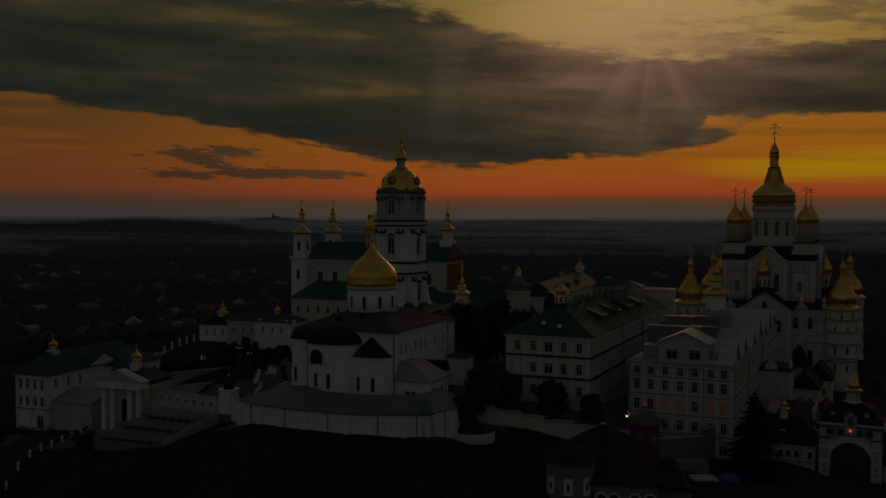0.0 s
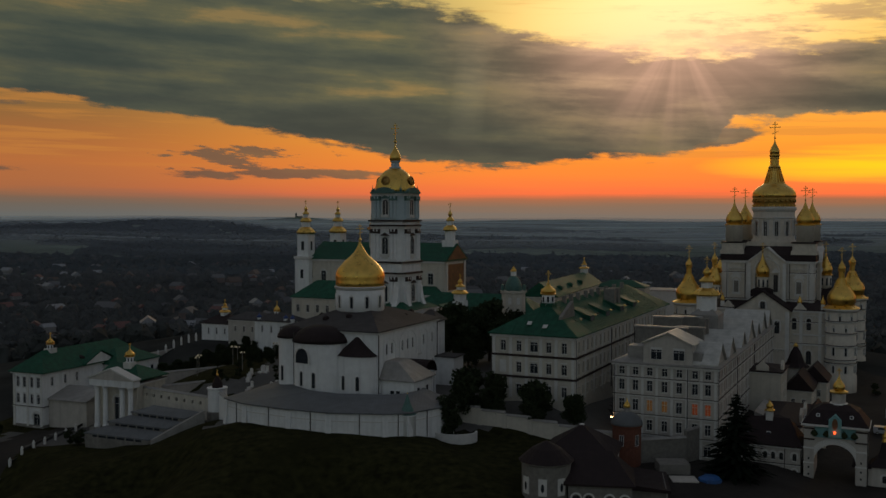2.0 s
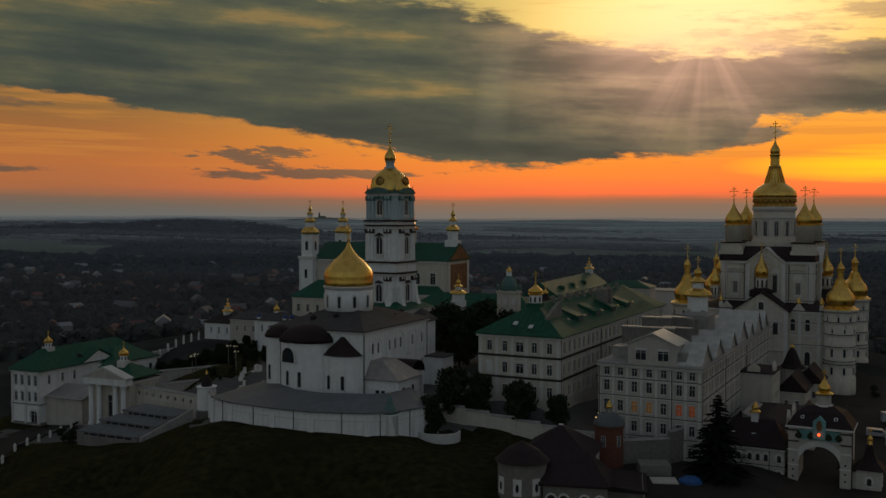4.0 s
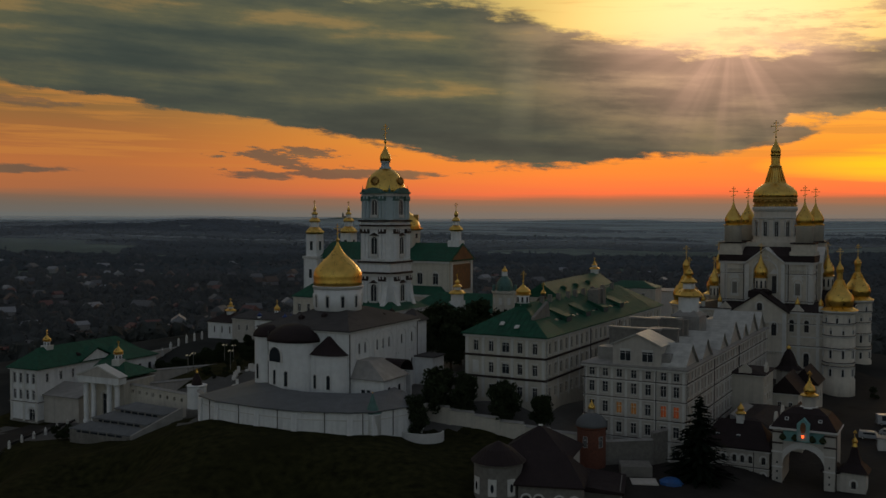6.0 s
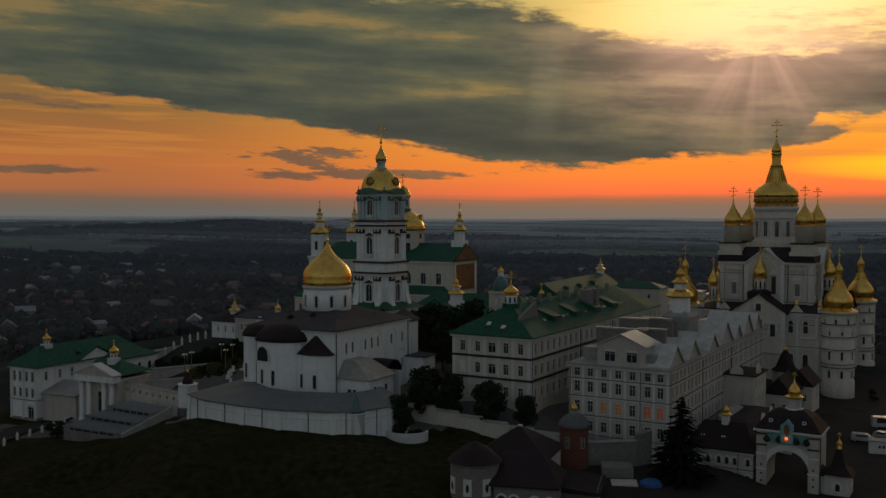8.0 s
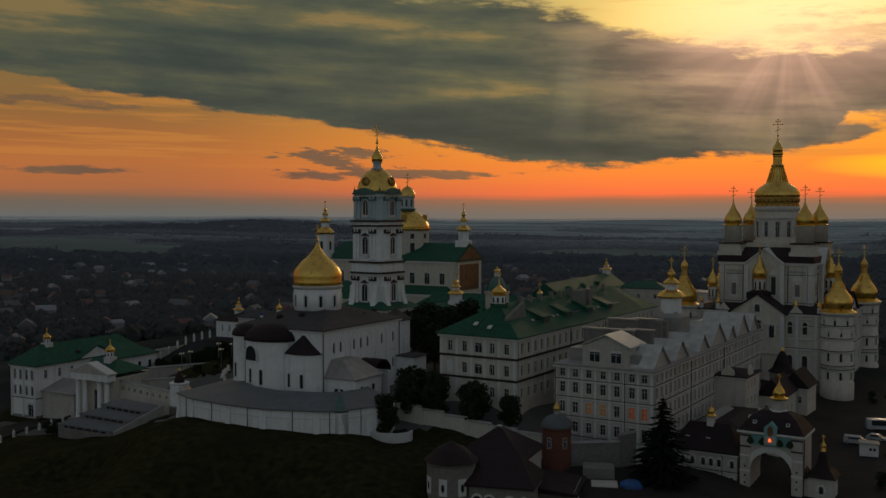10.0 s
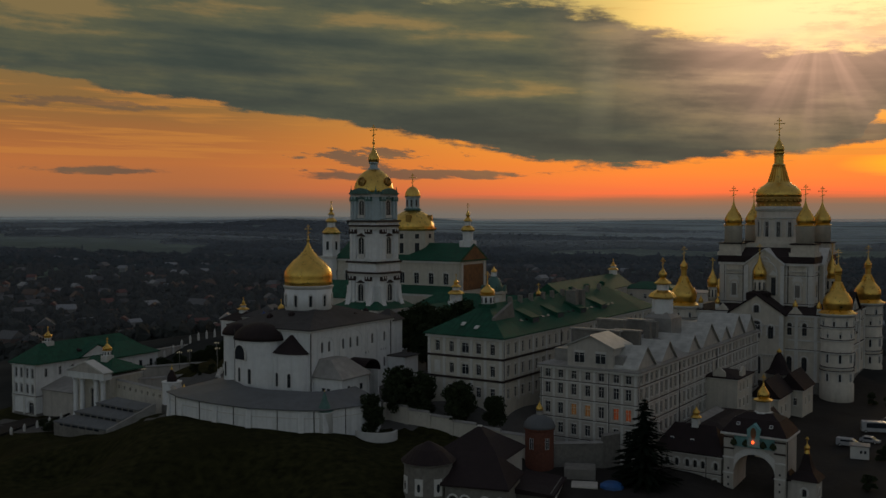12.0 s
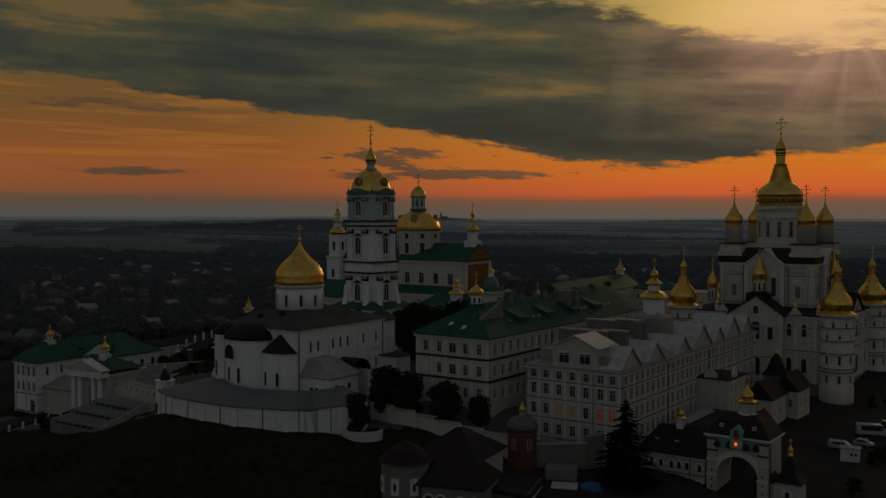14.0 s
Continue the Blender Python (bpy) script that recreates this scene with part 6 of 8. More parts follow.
# ---- the old baroque cathedral behind the bell tower ----
def build_old_cathedral():
    ob = thing("baroque_cathedral", "pale baroque cathedral with green roof, gilded dome and twin towers", "cathedral", pose(-23.8, 392.0, 0, 0, 0, -22))
    L0, L1 = -30.0, 30.0
    wins = [(x, 12.8, 2.3, 4.8, True) for x in spread(6, 54, 8)]
    wall(ob, pose(L0, -11, 0), L1 - L0, -4, 21.8, wins, CREAM, FRAME_W, 0.6)
    for x, y0, y1 in ((L0, -10.4, 11), (L1 - 0.6, -10.4, 11)):
        part("end_wall", box(x, x + 0.6, y0, y1, -4, 21.8), CREAM, ob)
    part("back_wall", box(L0 + .6, L1 - .6, 10.4, 11, -4, 21.8), CREAM, ob)
    part("nave_roof", hip(L0 - .6, L1 + .8, -11.8, 11.8, 22.2, 6.6, 0.0, 0.0), GREEN_ROOF, ob, "green painted sheet roof")
    part("cornice", box(L0 - .3, L1 + .3, -11.6, -11.003, 21.2, 22.0), TRIM, ob)
    part("aisle", box(L0 + 4, L1 - 1, -18.5, -11.004, -4, 9.4), CREAM, ob)
    part("aisle_roof", solid([(L0 + 3.5, -19, 9.4), (L1 - .5, -19, 9.4), (L1 - .5, -11.01, 9.4), (L0 + 3.5, -11.01, 9.4), (L1 - 3.5, -11.01, 12.2), (L0 + 5.5, -11.01, 12.2)], [(3, 2, 1, 0), (0, 1, 4, 5), (1, 2, 4), (2, 3, 5, 4), (3, 0, 5)]), GREEN_ROOF, ob)
    part("aisle_cornice", box(L0 + 3.6, L1 - .6, -18.9, -18.503, 8.6, 9.4), TRIM, ob)
    # end gable with painted panels
    part("gable_panel", solid([(L1 + .7, -9.5, 22.5), (L1 + .7, 9.5, 22.5), (L1 + .7, 0, 28.0), (L1 + .95, -9.5, 22.5), (L1 + .95, 9.5, 22.5), (L1 + .95, 0, 28.0)], [(0, 1, 2), (5, 4, 3), (0, 3, 4, 1), (1, 4, 5, 2), (2, 5, 3, 0)]), MOSAIC, ob, "ochre mosaic pediment")
    part("mosaic_panel", box(L1 + .004, L1 + .25, -8.2, 8.2, 10.5, 20.6), MOSAIC, ob, "ochre mosaic wall panel")
    part("mosaic_frame", box(L1 + .003, L1 + .4, -9.6, -8.3, 9.5, 21.6), TRIM, ob)
    part("mosaic_frame", box(L1 + .003, L1 + .4, 8.3, 9.6, 9.5, 21.6), TRIM, ob)
    # octagonal drum and ribbed dome
    oct_ = [(9.0, 22), (9.0, 34.2)]
    part("drum", lathe(oct_, 8, 1.5, 0, turn=0.39), CREAM, ob)
    part("drum_cornice", lathe([(9.3, 33.8), (9.9, 34.4), (9.9, 34.9)], 8, 1.5, 0, turn=0.39), GOLD, ob)
    for k in range(8):
        a = 45 * k
        for z, w, h in ((24.6, 1.8, 4.2), (30.6, 1.6, 1.9)):
            win = part("drum_window", box(-w / 2, w / 2, -0.06, 0.1, z, z + h), GLASS, ob)
            win.matrix_basis = pose(1.5 + 8.34 * math.sin(radians(a)), -8.34 * math.cos(radians(a)), 0, 0, 0, a)
    dome(ob, 1.5, 0, 34.6, 8.9, 7.8, CAP, GOLD, 32, 8, 0.03)
    # Dormers take a darker gilding that carries their shade in its colour.
    for k in range(4):
        a = 90 * k + 20
        d = part("dome_dormer", box(-1.1, 1.1, -0.6, 1.2, 37.0, 40.2), mat("shaded gilding", (0.45, 0.28, 0.08), 0.5, 0.9, 1, 0.3, 0.2, 0.2) if k == 0 else bpy.data.materials["shaded gilding"], ob)
        d.matrix_basis = pose(1.5 + 7.6 * math.sin(radians(a)), -7.6 * math.cos(radians(a)), 0, 0, 0, a)
    part("lantern_foot", lathe([(3.6, 42.0), (3.7, 42.5), (3.1, 42.9)], 8, 1.5, 0), TEAL, ob)
    part("lantern", lathe([(2.9, 42.8), (2.9, 47.2), (3.3, 47.3), (3.4, 47.8)], 8, 1.5, 0), bpy.data.materials["pale blue plaster"], ob)
    for k in range(8):
        lw = part("lantern_window", box(-.4, .4, -2.76, -2.6, 43.6, 46.4), GLASS, ob)
        lw.matrix_basis = pose(1.5, 0, 0, 0, 0, 45 * k + 22.5)
    dome(ob, 1.5, 0, 47.7, 3.2, 4.2, CAP, GOLD, 20)
    cross(ob, 1.5, 0, 51.8, 5.2)
    # lantern on the end gable
    part("lantern_base", box(25.2, 30.2, -2.5, 2.5, 25.5, 30.0), WHITE, ob)
    tiered(ob, 27.7, 0, 29.8, 2.1, 15.0)
    # twin towers, turned to the corner
    for x, y, s in ((-32.6, -10.5, 0), (-32.6, 16.0, 45)):
        part("tower", box(x - 3.3, x + 3.3, y - 3.3, y + 3.3, -4, 22.4), WHITE, ob)
        part("tower_cornice", box(x - 3.7, x + 3.7, y - 3.7, y + 3.7, 22.0, 23.0), TRIM, ob)
        part("tower_top", box(x - 2.6, x + 2.6, y - 2.6, y + 2.6, 23.0, 32.2), WHITE, ob)
        for z in (14.0, 25.5):
            for k in range(4):
                r = 3.3 if z < 20 else 2.6
                wn = part("tower_window", box(-0.65, 0.65, -r - .06, -r + .1, z, z + 3.6), GLASS, ob)
                wn.matrix_basis = pose(x, y, 0, 0, 0, 90 * k)
        part("tower_skirt", lathe([(3.6, 32.2), (4.0, 32.8), (3.1, 34.0), (1.9, 35.0)], 8, x, y, turn=0.39), GOLD, ob)
        tiered(ob, x, y, 34.0, 1.8, 12.0)


build_old_cathedral()


# ---- gatehouse, its wing and the small corner chapel ----
def build_gate():
    ob = thing("gatehouse", "white arched gatehouse with dark mansard roof and gilded cupola", "gatehouse", pose(88.2, 191.0, 0, 0, 0, -24.7))
    W, D = 11.8, 8.0
    part("front_wall", facade(W, -19, -2.7, [(W / 2, -19, 8.0, 12.8, True)], 1.2), PALE, ob).matrix_basis = pose(-W, 0, 0)
    part("back_wall", facade(W, -19, -2.7, [(W / 2, -19, 8.0, 12.8, True)], 1.2), PALE, ob).matrix_basis = pose(0, D, 0, 0, 0, 180)
    for x0, x1 in ((-W, -W + 1.9), (-1.9, 0)):
        part("side_wall", box(x0, x1, 1.2, D - 1.2, -19, -2.7), PALE, ob)
    part("passage_ceiling", box(-W + 1.9, -1.9, 1.2, D - 1.2, -5.8, -2.75), PALE, ob)
    for k, r in enumerate((4.0, 4.38, 4.76)):
        part("archivolt", arch_ring(r, .36, -0.12 - 0.14 * (2 - k), 0.02, 0, 18, 0), TRIM, ob).matrix_basis = pose(-W / 2, 0, -10.2)
    for x in (-W + 1.0, -1.0):
        for z in spread(-18.2, -11.2, 9):
            part("rustic_block", box(x - .98, x + .98, -0.52, -0.453, z, z + .62), PALE, ob)
    part("fresco", box(-W + 2.0, -2.0, -0.1, -0.003, -5.0, -2.9), TURQ, ob, "turquoise painted frieze")
    for x in (-W + 1.0, -1.0):
        part("pier", box(x - .95, x + .95, -0.45, -0.004, -19, -2.9), PALE, ob)
        for z in (-10.4, -7.4, -5.6, -3.4):
            part("pier_band", box(x - 1.1, x + 1.1, -0.6, -0.452, z, z + .3), BRONZE if z > -6 else TRIM, ob)
        for z in (-9.6, -11.4, -12.8):
            part("pier_niche", box(x - .16, x + .16, -0.56, -0.44, z, z + .4), GLASS, ob)
    part("eave", box(-W - .5, .5, -.9, D + .6, -2.7, -2.3), TRIM, ob)
    part("mansard_roof", solid([(-W - .4, -.8, -2.3), (.4, -.8, -2.3), (.4, D + .5, -2.3), (-W - .4, D + .5, -2.3), (-W + 1.6, 1.2, 0.4), (-1.6, 1.2, 0.4), (-1.6, D - 1.2, 0.4), (-W + 1.6, D - 1.2, 0.4), (-W + 3.4, 3.0, 1.4), (-3.4, 3.0, 1.4), (-3.4, D - 3, 1.4), (-W + 3.4, D - 3, 1.4)], [(3, 2, 1, 0), (0, 1, 5, 4), (1, 2, 6, 5), (2, 3, 7, 6), (3, 0, 4, 7), (4, 5, 9, 8), (5, 6, 10, 9), (6, 7, 11, 10), (7, 4, 8, 11), (8, 9, 10, 11)]), BROWN_ROOF, ob, "dark brown mansard roof")
    for x in (-9.2, -2.9):
        w = part("roof_hatch", box(-.35, .35, -.1, .1, 0, .7), FRAME_W, ob)
        w.matrix_basis = pose(x, 0.25, -0.9, -38, 0, 0)
        part("pane", box(-.22, .22, -.13, -.1, .14, .56), GLASS, w)
    # icon dormer with the red lantern
    ic = part("icon_dormer", solid([(-1.2, -1.0, -4.6), (1.2, -1.0, -4.6), (1.2, -1.0, -1.2), (0, -1.0, -0.1), (-1.2, -1.0, -1.2), (-1.2, 1.5, -4.6), (1.2, 1.5, -4.6), (1.2, 1.5, -1.2), (0, 1.5, -0.1), (-1.2, 1.5, -1.2)], [(0, 1, 2, 3, 4), (9, 8, 7, 6, 5), (0, 5, 6, 1), (1, 6, 7, 2), (2, 7, 8, 3), (3, 8, 9, 4), (4, 9, 5, 0)]), TURQ, ob)
    ic.matrix_basis = pose(-W / 2, 0, 0)
    part("icon_panel", lathe([(0.55, 0), (0.55, 0.1)], 12), MOSAIC, ic).matrix_basis = pose(0, -1.005, -1.9, 90, 0, 0) @ Matrix.Diagonal((1, 2.0, 1, 1))
    part("lantern", lathe([(0.1, -3.9), (0.3, -3.6), (0.1, -3.3)], 8, 0, -1.3), CANDLE, ic, "glowing red lantern")
    for x in (-1.6, 1.7, -3.9, 3.6):
        part("wreath", lathe([(0.2, -4.8), (0.75, -4.4), (0.5, -3.8), (0.1, -3.4)], 8, -W / 2 + x, -0.5), LEAF, ob, "dark green garland")
    part("cupola_foot", lathe([(2.0, 0.8), (2.0, 1.3), (1.7, 1.5)], 8, -5.6, 4.6, turn=.39), TRIM, ob)
    part("cupola_drum", lathe([(1.4, 1.4), (1.4, 3.4), (1.6, 3.7)], 8, -5.6, 4.6, turn=.39), PALE, ob)
    part("cupola_skirt", lathe([(1.85, 3.6), (1.9, 3.8), (1.0, 4.2)], 8, -5.6, 4.6, turn=.39), GOLD, ob)
    dome(ob, -5.6, 4.6, 4.1, 1.2, 3.3, BULB, GOLD, 20)
    cross(ob, -5.6, 4.6, 7.1, 1.4)
    part("downpipe", lathe([(0.1, -14), (0.1, -2.6)], 8, 0.15, 0.4), PIPE, ob)


build_gate()


def build_gate_wing():
    ob = thing("gate_wing", "white two-storey gate wing with dark hipped roof and tiny cupola", "building", pose(77.0, 196.6, 0, 0, 0, -24.7))
    W, D = 13.5, 8.5
    xs = (2.4, 4.4, 6.6, 8.2, 9.8, 12.4)
    block(ob, W, D, -20, -7.8, PALE, rows_of(xs, [(-10.6, 0.75, 1.5, True), (-13.8, 0.75, 1.4, True)]), [(3, -10.6, .75, 1.5, True)], frame_mat=FRAME_D)
    band(ob, W, D, -8.1, 0.4, 0.3, TRIM)
    band(ob, W, D, -11.6, 0.2, 0.15, TRIM, "string_course")
    part("roof", hip(-W - .5, .5, -.6, D + .6, -7.5, 4.8, 3.0, 3.0), BROWN_ROOF, ob, "dark brown sheet roof")
    for x in (-10.6, -6.4):
        w = part("roof_hatch", box(-.4, .4, -.1, .1, 0, .8), FRAME_W, ob)
        w.matrix_basis = pose(x, 1.2, -5.9, -42, 0, 0)
        part("pane", box(-.25, .25, -.13, -.1, .15, .62), GLASS, w)
    part("turret", box(-7.3, -5.9, 3.6, 5.0, -4.2, -1.4), TRIM, ob)
    part("turret_skirt", lathe([(1.1, -1.4), (1.15, -1.25), (0.5, -0.7)], 8, -6.6, 4.3, turn=.39), GOLD, ob)
    dome(ob, -6.6, 4.3, -0.7, 0.75, 1.7, BULB, GOLD, 14)
    part("plinth", box(-W - .1, .1, -.1, D, -20, -14.6), STONE, ob)
    for x in (-12.2, -3.0):
        part("downpipe", lathe([(0.09, -14.6), (0.09, -7.8)], 8, x, -0.12), PIPE, ob)
    ch = thing("corner_chapel", "small white gate chapel with dark cone roof and gilded tip", "chapel", pose(93.4, 189.2, 0, 0, 0, -24.7))
    block(ch, 4.6, 4.6, -19, -10.0, PALE, [(2.4, -13.2, 0.8, 1.5, True)], [(2.3, -13.2, 0.8, 1.5, True)], frame_mat=FRAME_D)
    part("roof", lathe([(4.0, -10.1), (3.0, -9.2), (1.9, -8.4), (1.3, -7.2), (0.8, -5.6), (0.5, -5.2)], 4, -2.3, 2.3, turn=math.pi / 4), BROWN_ROOF, ch, "dark flared cone roof")
    part("neck", lathe([(0.55, -5.3), (0.4, -4.6), (0.6, -4.4)], 10, -2.3, 2.3), GOLD, ch)
    dome(ch, -2.3, 2.3, -4.5, 0.55, 1.4, BULB, GOLD, 12)
    cross(ch, -2.3, 2.3, -3.2, 0.9)
    part("side_roof", hip(-8.2, -4.6, -.2, 4.6, -10.2, 2.6, thick=0.3), BROWN_ROOF, ch)
    part("side_wall", box(-7.6, -4.604, .2, 4.2, -19, -10.5), PALE, ch)


build_gate_wing()


# ---- small houses between the hotel and the cathedral ----
def plain_house(name, label, x, y, yaw, w, d, z0, z1, material, roof, rise, front=(), right=(), inset=None, cat="house"):
    ob = thing(name, label, cat, pose(x, y, 0, 0, 0, yaw))
    block(ob, w, d, z0, z1, material, front, right, frame_mat=FRAME_W)
    band(ob, w, d, z1 - .35, .3, .22, TRIM)
    part("roof", hip(-w - .5, .5, -.5, d + .5, z1 + .25, rise, inset, inset), roof, ob)
    return ob


h1 = plain_house("annex_house", "cream annex with rusty brown roof and small attic gables", 85.4, 234.8, -24.8, 8.8, 12, -17, 1.4, CREAM, BROWN_ROOF, 1.0, (), [(y, -1.6, 1.0, 2.0, False) for y in (2, 5, 8)] + [(y, -5.6, 1.0, 2.0, False) for y in (2, 5, 8)])
for x, y, rz in ((-4.4, -.1, 0), (.1, 4.5, 90)):
    g = part("attic_gable", solid([(-1.5, 0, 1.4), (1.5, 0, 1.4), (1.5, 0, 2.8), (0, 0, 4.0), (-1.5, 0, 2.8), (-1.5, .6, 1.4), (1.5, .6, 1.4), (1.5, .6, 2.8), (0, .6, 4.0), (-1.5, .6, 2.8)], [(0, 1, 2, 3, 4), (9, 8, 7, 6, 5), (0, 5, 6, 1), (1, 6, 7, 2), (2, 7, 8, 3), (3, 8, 9, 4), (4, 9, 5, 0)]), CREAM, h1)
    g.matrix_basis = pose(x, y, 0, 0, 0, rz)
h2 = plain_house("terrace_house", "low cream annex with brown roof beside the hotel", 80.4, 206.5, -24.8, 10.0, 26, -19, -5.6, CREAM, BROWN_ROOF, 1.2, (), [(y, -9.4, 1.0, 2.2, False) for y in spread(3, 23, 7)])
part("glass_roof", solid([(-10.4, 6, -5.2), (-8.2, 6, -5.6), (-8.2, 22, -5.6), (-10.4, 22, -5.2), (-10.4, 6, -4.2), (-8.2, 6, -5.0), (-8.2, 22, -5.0), (-10.4, 22, -4.2)], [(3, 2, 1, 0), (4, 5, 6, 7), (0, 1, 5, 4), (1, 2, 6, 5), (2, 3, 7, 6), (3, 0, 4, 7)]), GREY_ROOF, h2, "pale glazed lean-to roof")
for y in (4.0, 12.0):
    part("attic_gable", solid([(.1, y - 1.2, -6), (.1, y + 1.2, -6), (.1, y + 1.2, -3.6), (.1, y, -2.2), (.1, y - 1.2, -3.6), (-.5, y - 1.2, -6), (-.5, y + 1.2, -6), (-.5, y + 1.2, -3.6), (-.5, y, -2.2), (-.5, y - 1.2, -3.6)], [(0, 1, 2, 3, 4), (9, 8, 7, 6, 5), (0, 5, 6, 1), (1, 6, 7, 2), (2, 7, 8, 3), (3, 8, 9, 4), (4, 9, 5, 0)]), CREAM, h2)
plain_house("dark_annex", "narrow annex with steep dark roof near the gate", 88.6, 214.0, -24.8, 6.0, 17, -19, -8.4, CREAM, BROWN_ROOF, 4.4, [(3, -12.2, 1.0, 1.8, False)], [(y, -12.2, 0.9, 1.8, False) for y in (2, 5, 8, 11, 14)], 1.0)
plain_house("dark_annex", "small gabled annex by the cathedral with dark roof", 104.5, 256.5, -24.8, 6.5, 11, -19, -4.6, CREAM, BROWN_ROOF, 4.0, [(2, -8.6, .9, 1.8, False), (4.6, -8.6, .9, 1.8, False)], [(y, -8.6, .9, 1.8, False) for y in (3, 7)], 0.0)
plain_house("dark_annex", "small gabled annex by the cathedral with dark roof", 96.5, 245.0, -24.8, 6.5, 12, -19, -4.9, CREAM, BROWN_ROOF, 4.2, [(2, -9, .9, 1.8, False), (4.6, -9, .9, 1.8, False)], [(y, -9, .9, 1.8, False) for y in (3, 7)], 0.0)
sp = thing("spire_chapel", "little pale chapel with black tent spire and gilded knob", "chapel", pose(101.5, 271.9, 0, 0, 0, -25))
part("body", lathe([(3.3, -17), (3.3, -3.0), (3.6, -2.7)], 8, turn=.39), CREAM, sp)
part("spire", lathe([(3.9, -2.7), (2.6, -1.6), (1.3, 1.6), (0.4, 3.0)], 8, turn=.39), BROWN_ROOF, sp, "black sheet spire")
dome(sp, 0, 0, 2.9, 0.7, 1.3, BULB, GOLD, 12)

# ---- halls behind the bell tower ----
plain_house("green_roofed_hall", "long cream hall with green sheet roof behind the bell tower", 31.0, 312.0, -22, 46, 15, -8, 7.4, CREAM, GREEN_ROOF, 5.6, [(x, 3.0, 1.2, 2.2, False) for x in spread(3, 43, 11)], cat="building")
plain_house("green_roofed_hall", "cream hall with green sheet roof beyond the long hall", 50.0, 296.0, -24.5, 20, 36, -8, 6.4, CREAM, GREEN_ROOF, 3.8, [(x, 2.4, 1.2, 2.2, False) for x in spread(3, 17, 4)], cat="building")
fl = plain_house("green_roofed_hall", "long cream wing with pale gable end and green roof", 41.5, 349.0, -20, 13.4, 76, -10, 10.0, CREAM, GREEN_ROOF, 5.0, [(3.4, 4.5, 1.2, 2.2, False), (10, 4.5, 1.2, 2.2, False)], [(y, 5.5, 1.2, 2.2, False) for y in spread(4, 72, 14)], 0.0, cat="building")
part("gable_wall", solid([(-13.2, -.3, 10.2), (-.2, -.3, 10.2), (-6.7, -.3, 15.0), (-13.2, .2, 10.2), (-.2, .2, 10.2), (-6.7, .2, 15.0)], [(0, 1, 2), (5, 4, 3), (0, 3, 4, 1), (1, 4, 5, 2), (2, 5, 3, 0)]), PALE, fl)
for y in (12, 28, 45):
    part("dormer", hip(-3.6, -1.4, y, y + 1.6, 13.2, .4, thick=1.4), GREEN_ROOF, fl)
tiered(fl, -6.7, 71.5, 15.0, 1.7, 6.4)
plain_house("green_roofed_hall", "small cream block with green roof at the wing's end", 84.0, 408.0, -20, 22, 13, -10, 9.0, CREAM, GREEN_ROOF, 2.6, [(x, 5.0, 1.2, 2.0, False) for x in (4, 10, 17)], cat="building")
plain_house("pale_shed", "long pale flat shed beyond the halls", 104.0, 432.0, -20, 24, 12, -10, 5.8, TRIM, GREY_ROOF, 0.8, cat="building")
lg = plain_house("green_roofed_hall", "cream two-storey hall with green roof beside the old cathedral", -30.0, 324.0, -22, 24.5, 13, -8, 11.2, CREAM, GREEN_ROOF, 5.6, [(x, 6.2, 1.2, 2.6, False) for x in spread(2.5, 22, 6)], cat="building")
sm = plain_house("pediment_house", "small cream house with arched gable beside the bell tower", 4.0, 303.0, -22, 9, 9, -8, 8.6, CREAM, GREEN_ROOF, 2.6, [(3.0, 5.0, 1.0, 2.0, False), (6.0, 5.0, 1.0, 2.0, False)], (), 0.0)
part("arched_gable", lathe([(4.3, -.2), (4.3, .2)], 20), CREAM, sm).matrix_basis = pose(-4.5, -.35, 8.4, 90, 0, 0) @ Matrix.Diagonal((1, .55, 1, 1))
mc = thing("roof_lantern", "white lantern with gilded tiered cap over the green roofs", "lantern", pose(6.3, 318.6, 0, 0, 0, -22))
part("shaft", box(-2.0, 2.0, -2.0, 2.0, 5, 11.5), WHITE, mc)
tiered(mc, 0, 0, 11.4, 2.1, 9.0)
gt = thing("round_tower", "pale tower with green dome and gilded cap", "tower", pose(22.5, 285.5, 0, 0, 0, -22))
part("shaft", lathe([(3.6, -6), (3.5, 16.6), (3.9, 16.9), (3.9, 17.6)], 8, turn=.39), CREAM, gt)
for k in range(8):
    pc = part("pinnacle", box(-.35, .35, -.35, .35, 17.6, 19.2), TEAL, gt)
    pc.matrix_basis = pose(3.5 * math.cos(math.pi * k / 4), 3.5 * math.sin(math.pi * k / 4), 0)
    nk = part("niche", box(-.5, .5, -3.32, -3.2, 13.6, 15.6), TRIM, gt)
    nk.matrix_basis = pose(0, 0, 0, 0, 0, 45 * k)
dome(gt, 0, 0, 17.6, 2.6, 4.4, CAP, TEAL, 20)
part("lantern", lathe([(.9, 21.9), (.8, 23.0), (1.1, 23.2)], 10), WHITE, gt)
dome(gt, 0, 0, 23.1, 0.9, 1.8, BULB, GOLD, 12)
sg = thing("dark_cupola", "small dark cupola with gilded bulb over green roofs", "cupola", pose(34.5, 306.0, 0))
part("base", lathe([(2.4, 9), (2.2, 12.8), (1.0, 14.2), (.5, 15.0)], 12), BROWN_ROOF, sg)
dome(sg, 0, 0, 14.9, 0.9, 1.9, BULB, GOLD, 12)
cross(sg, 0, 0, 16.7, 1.8)

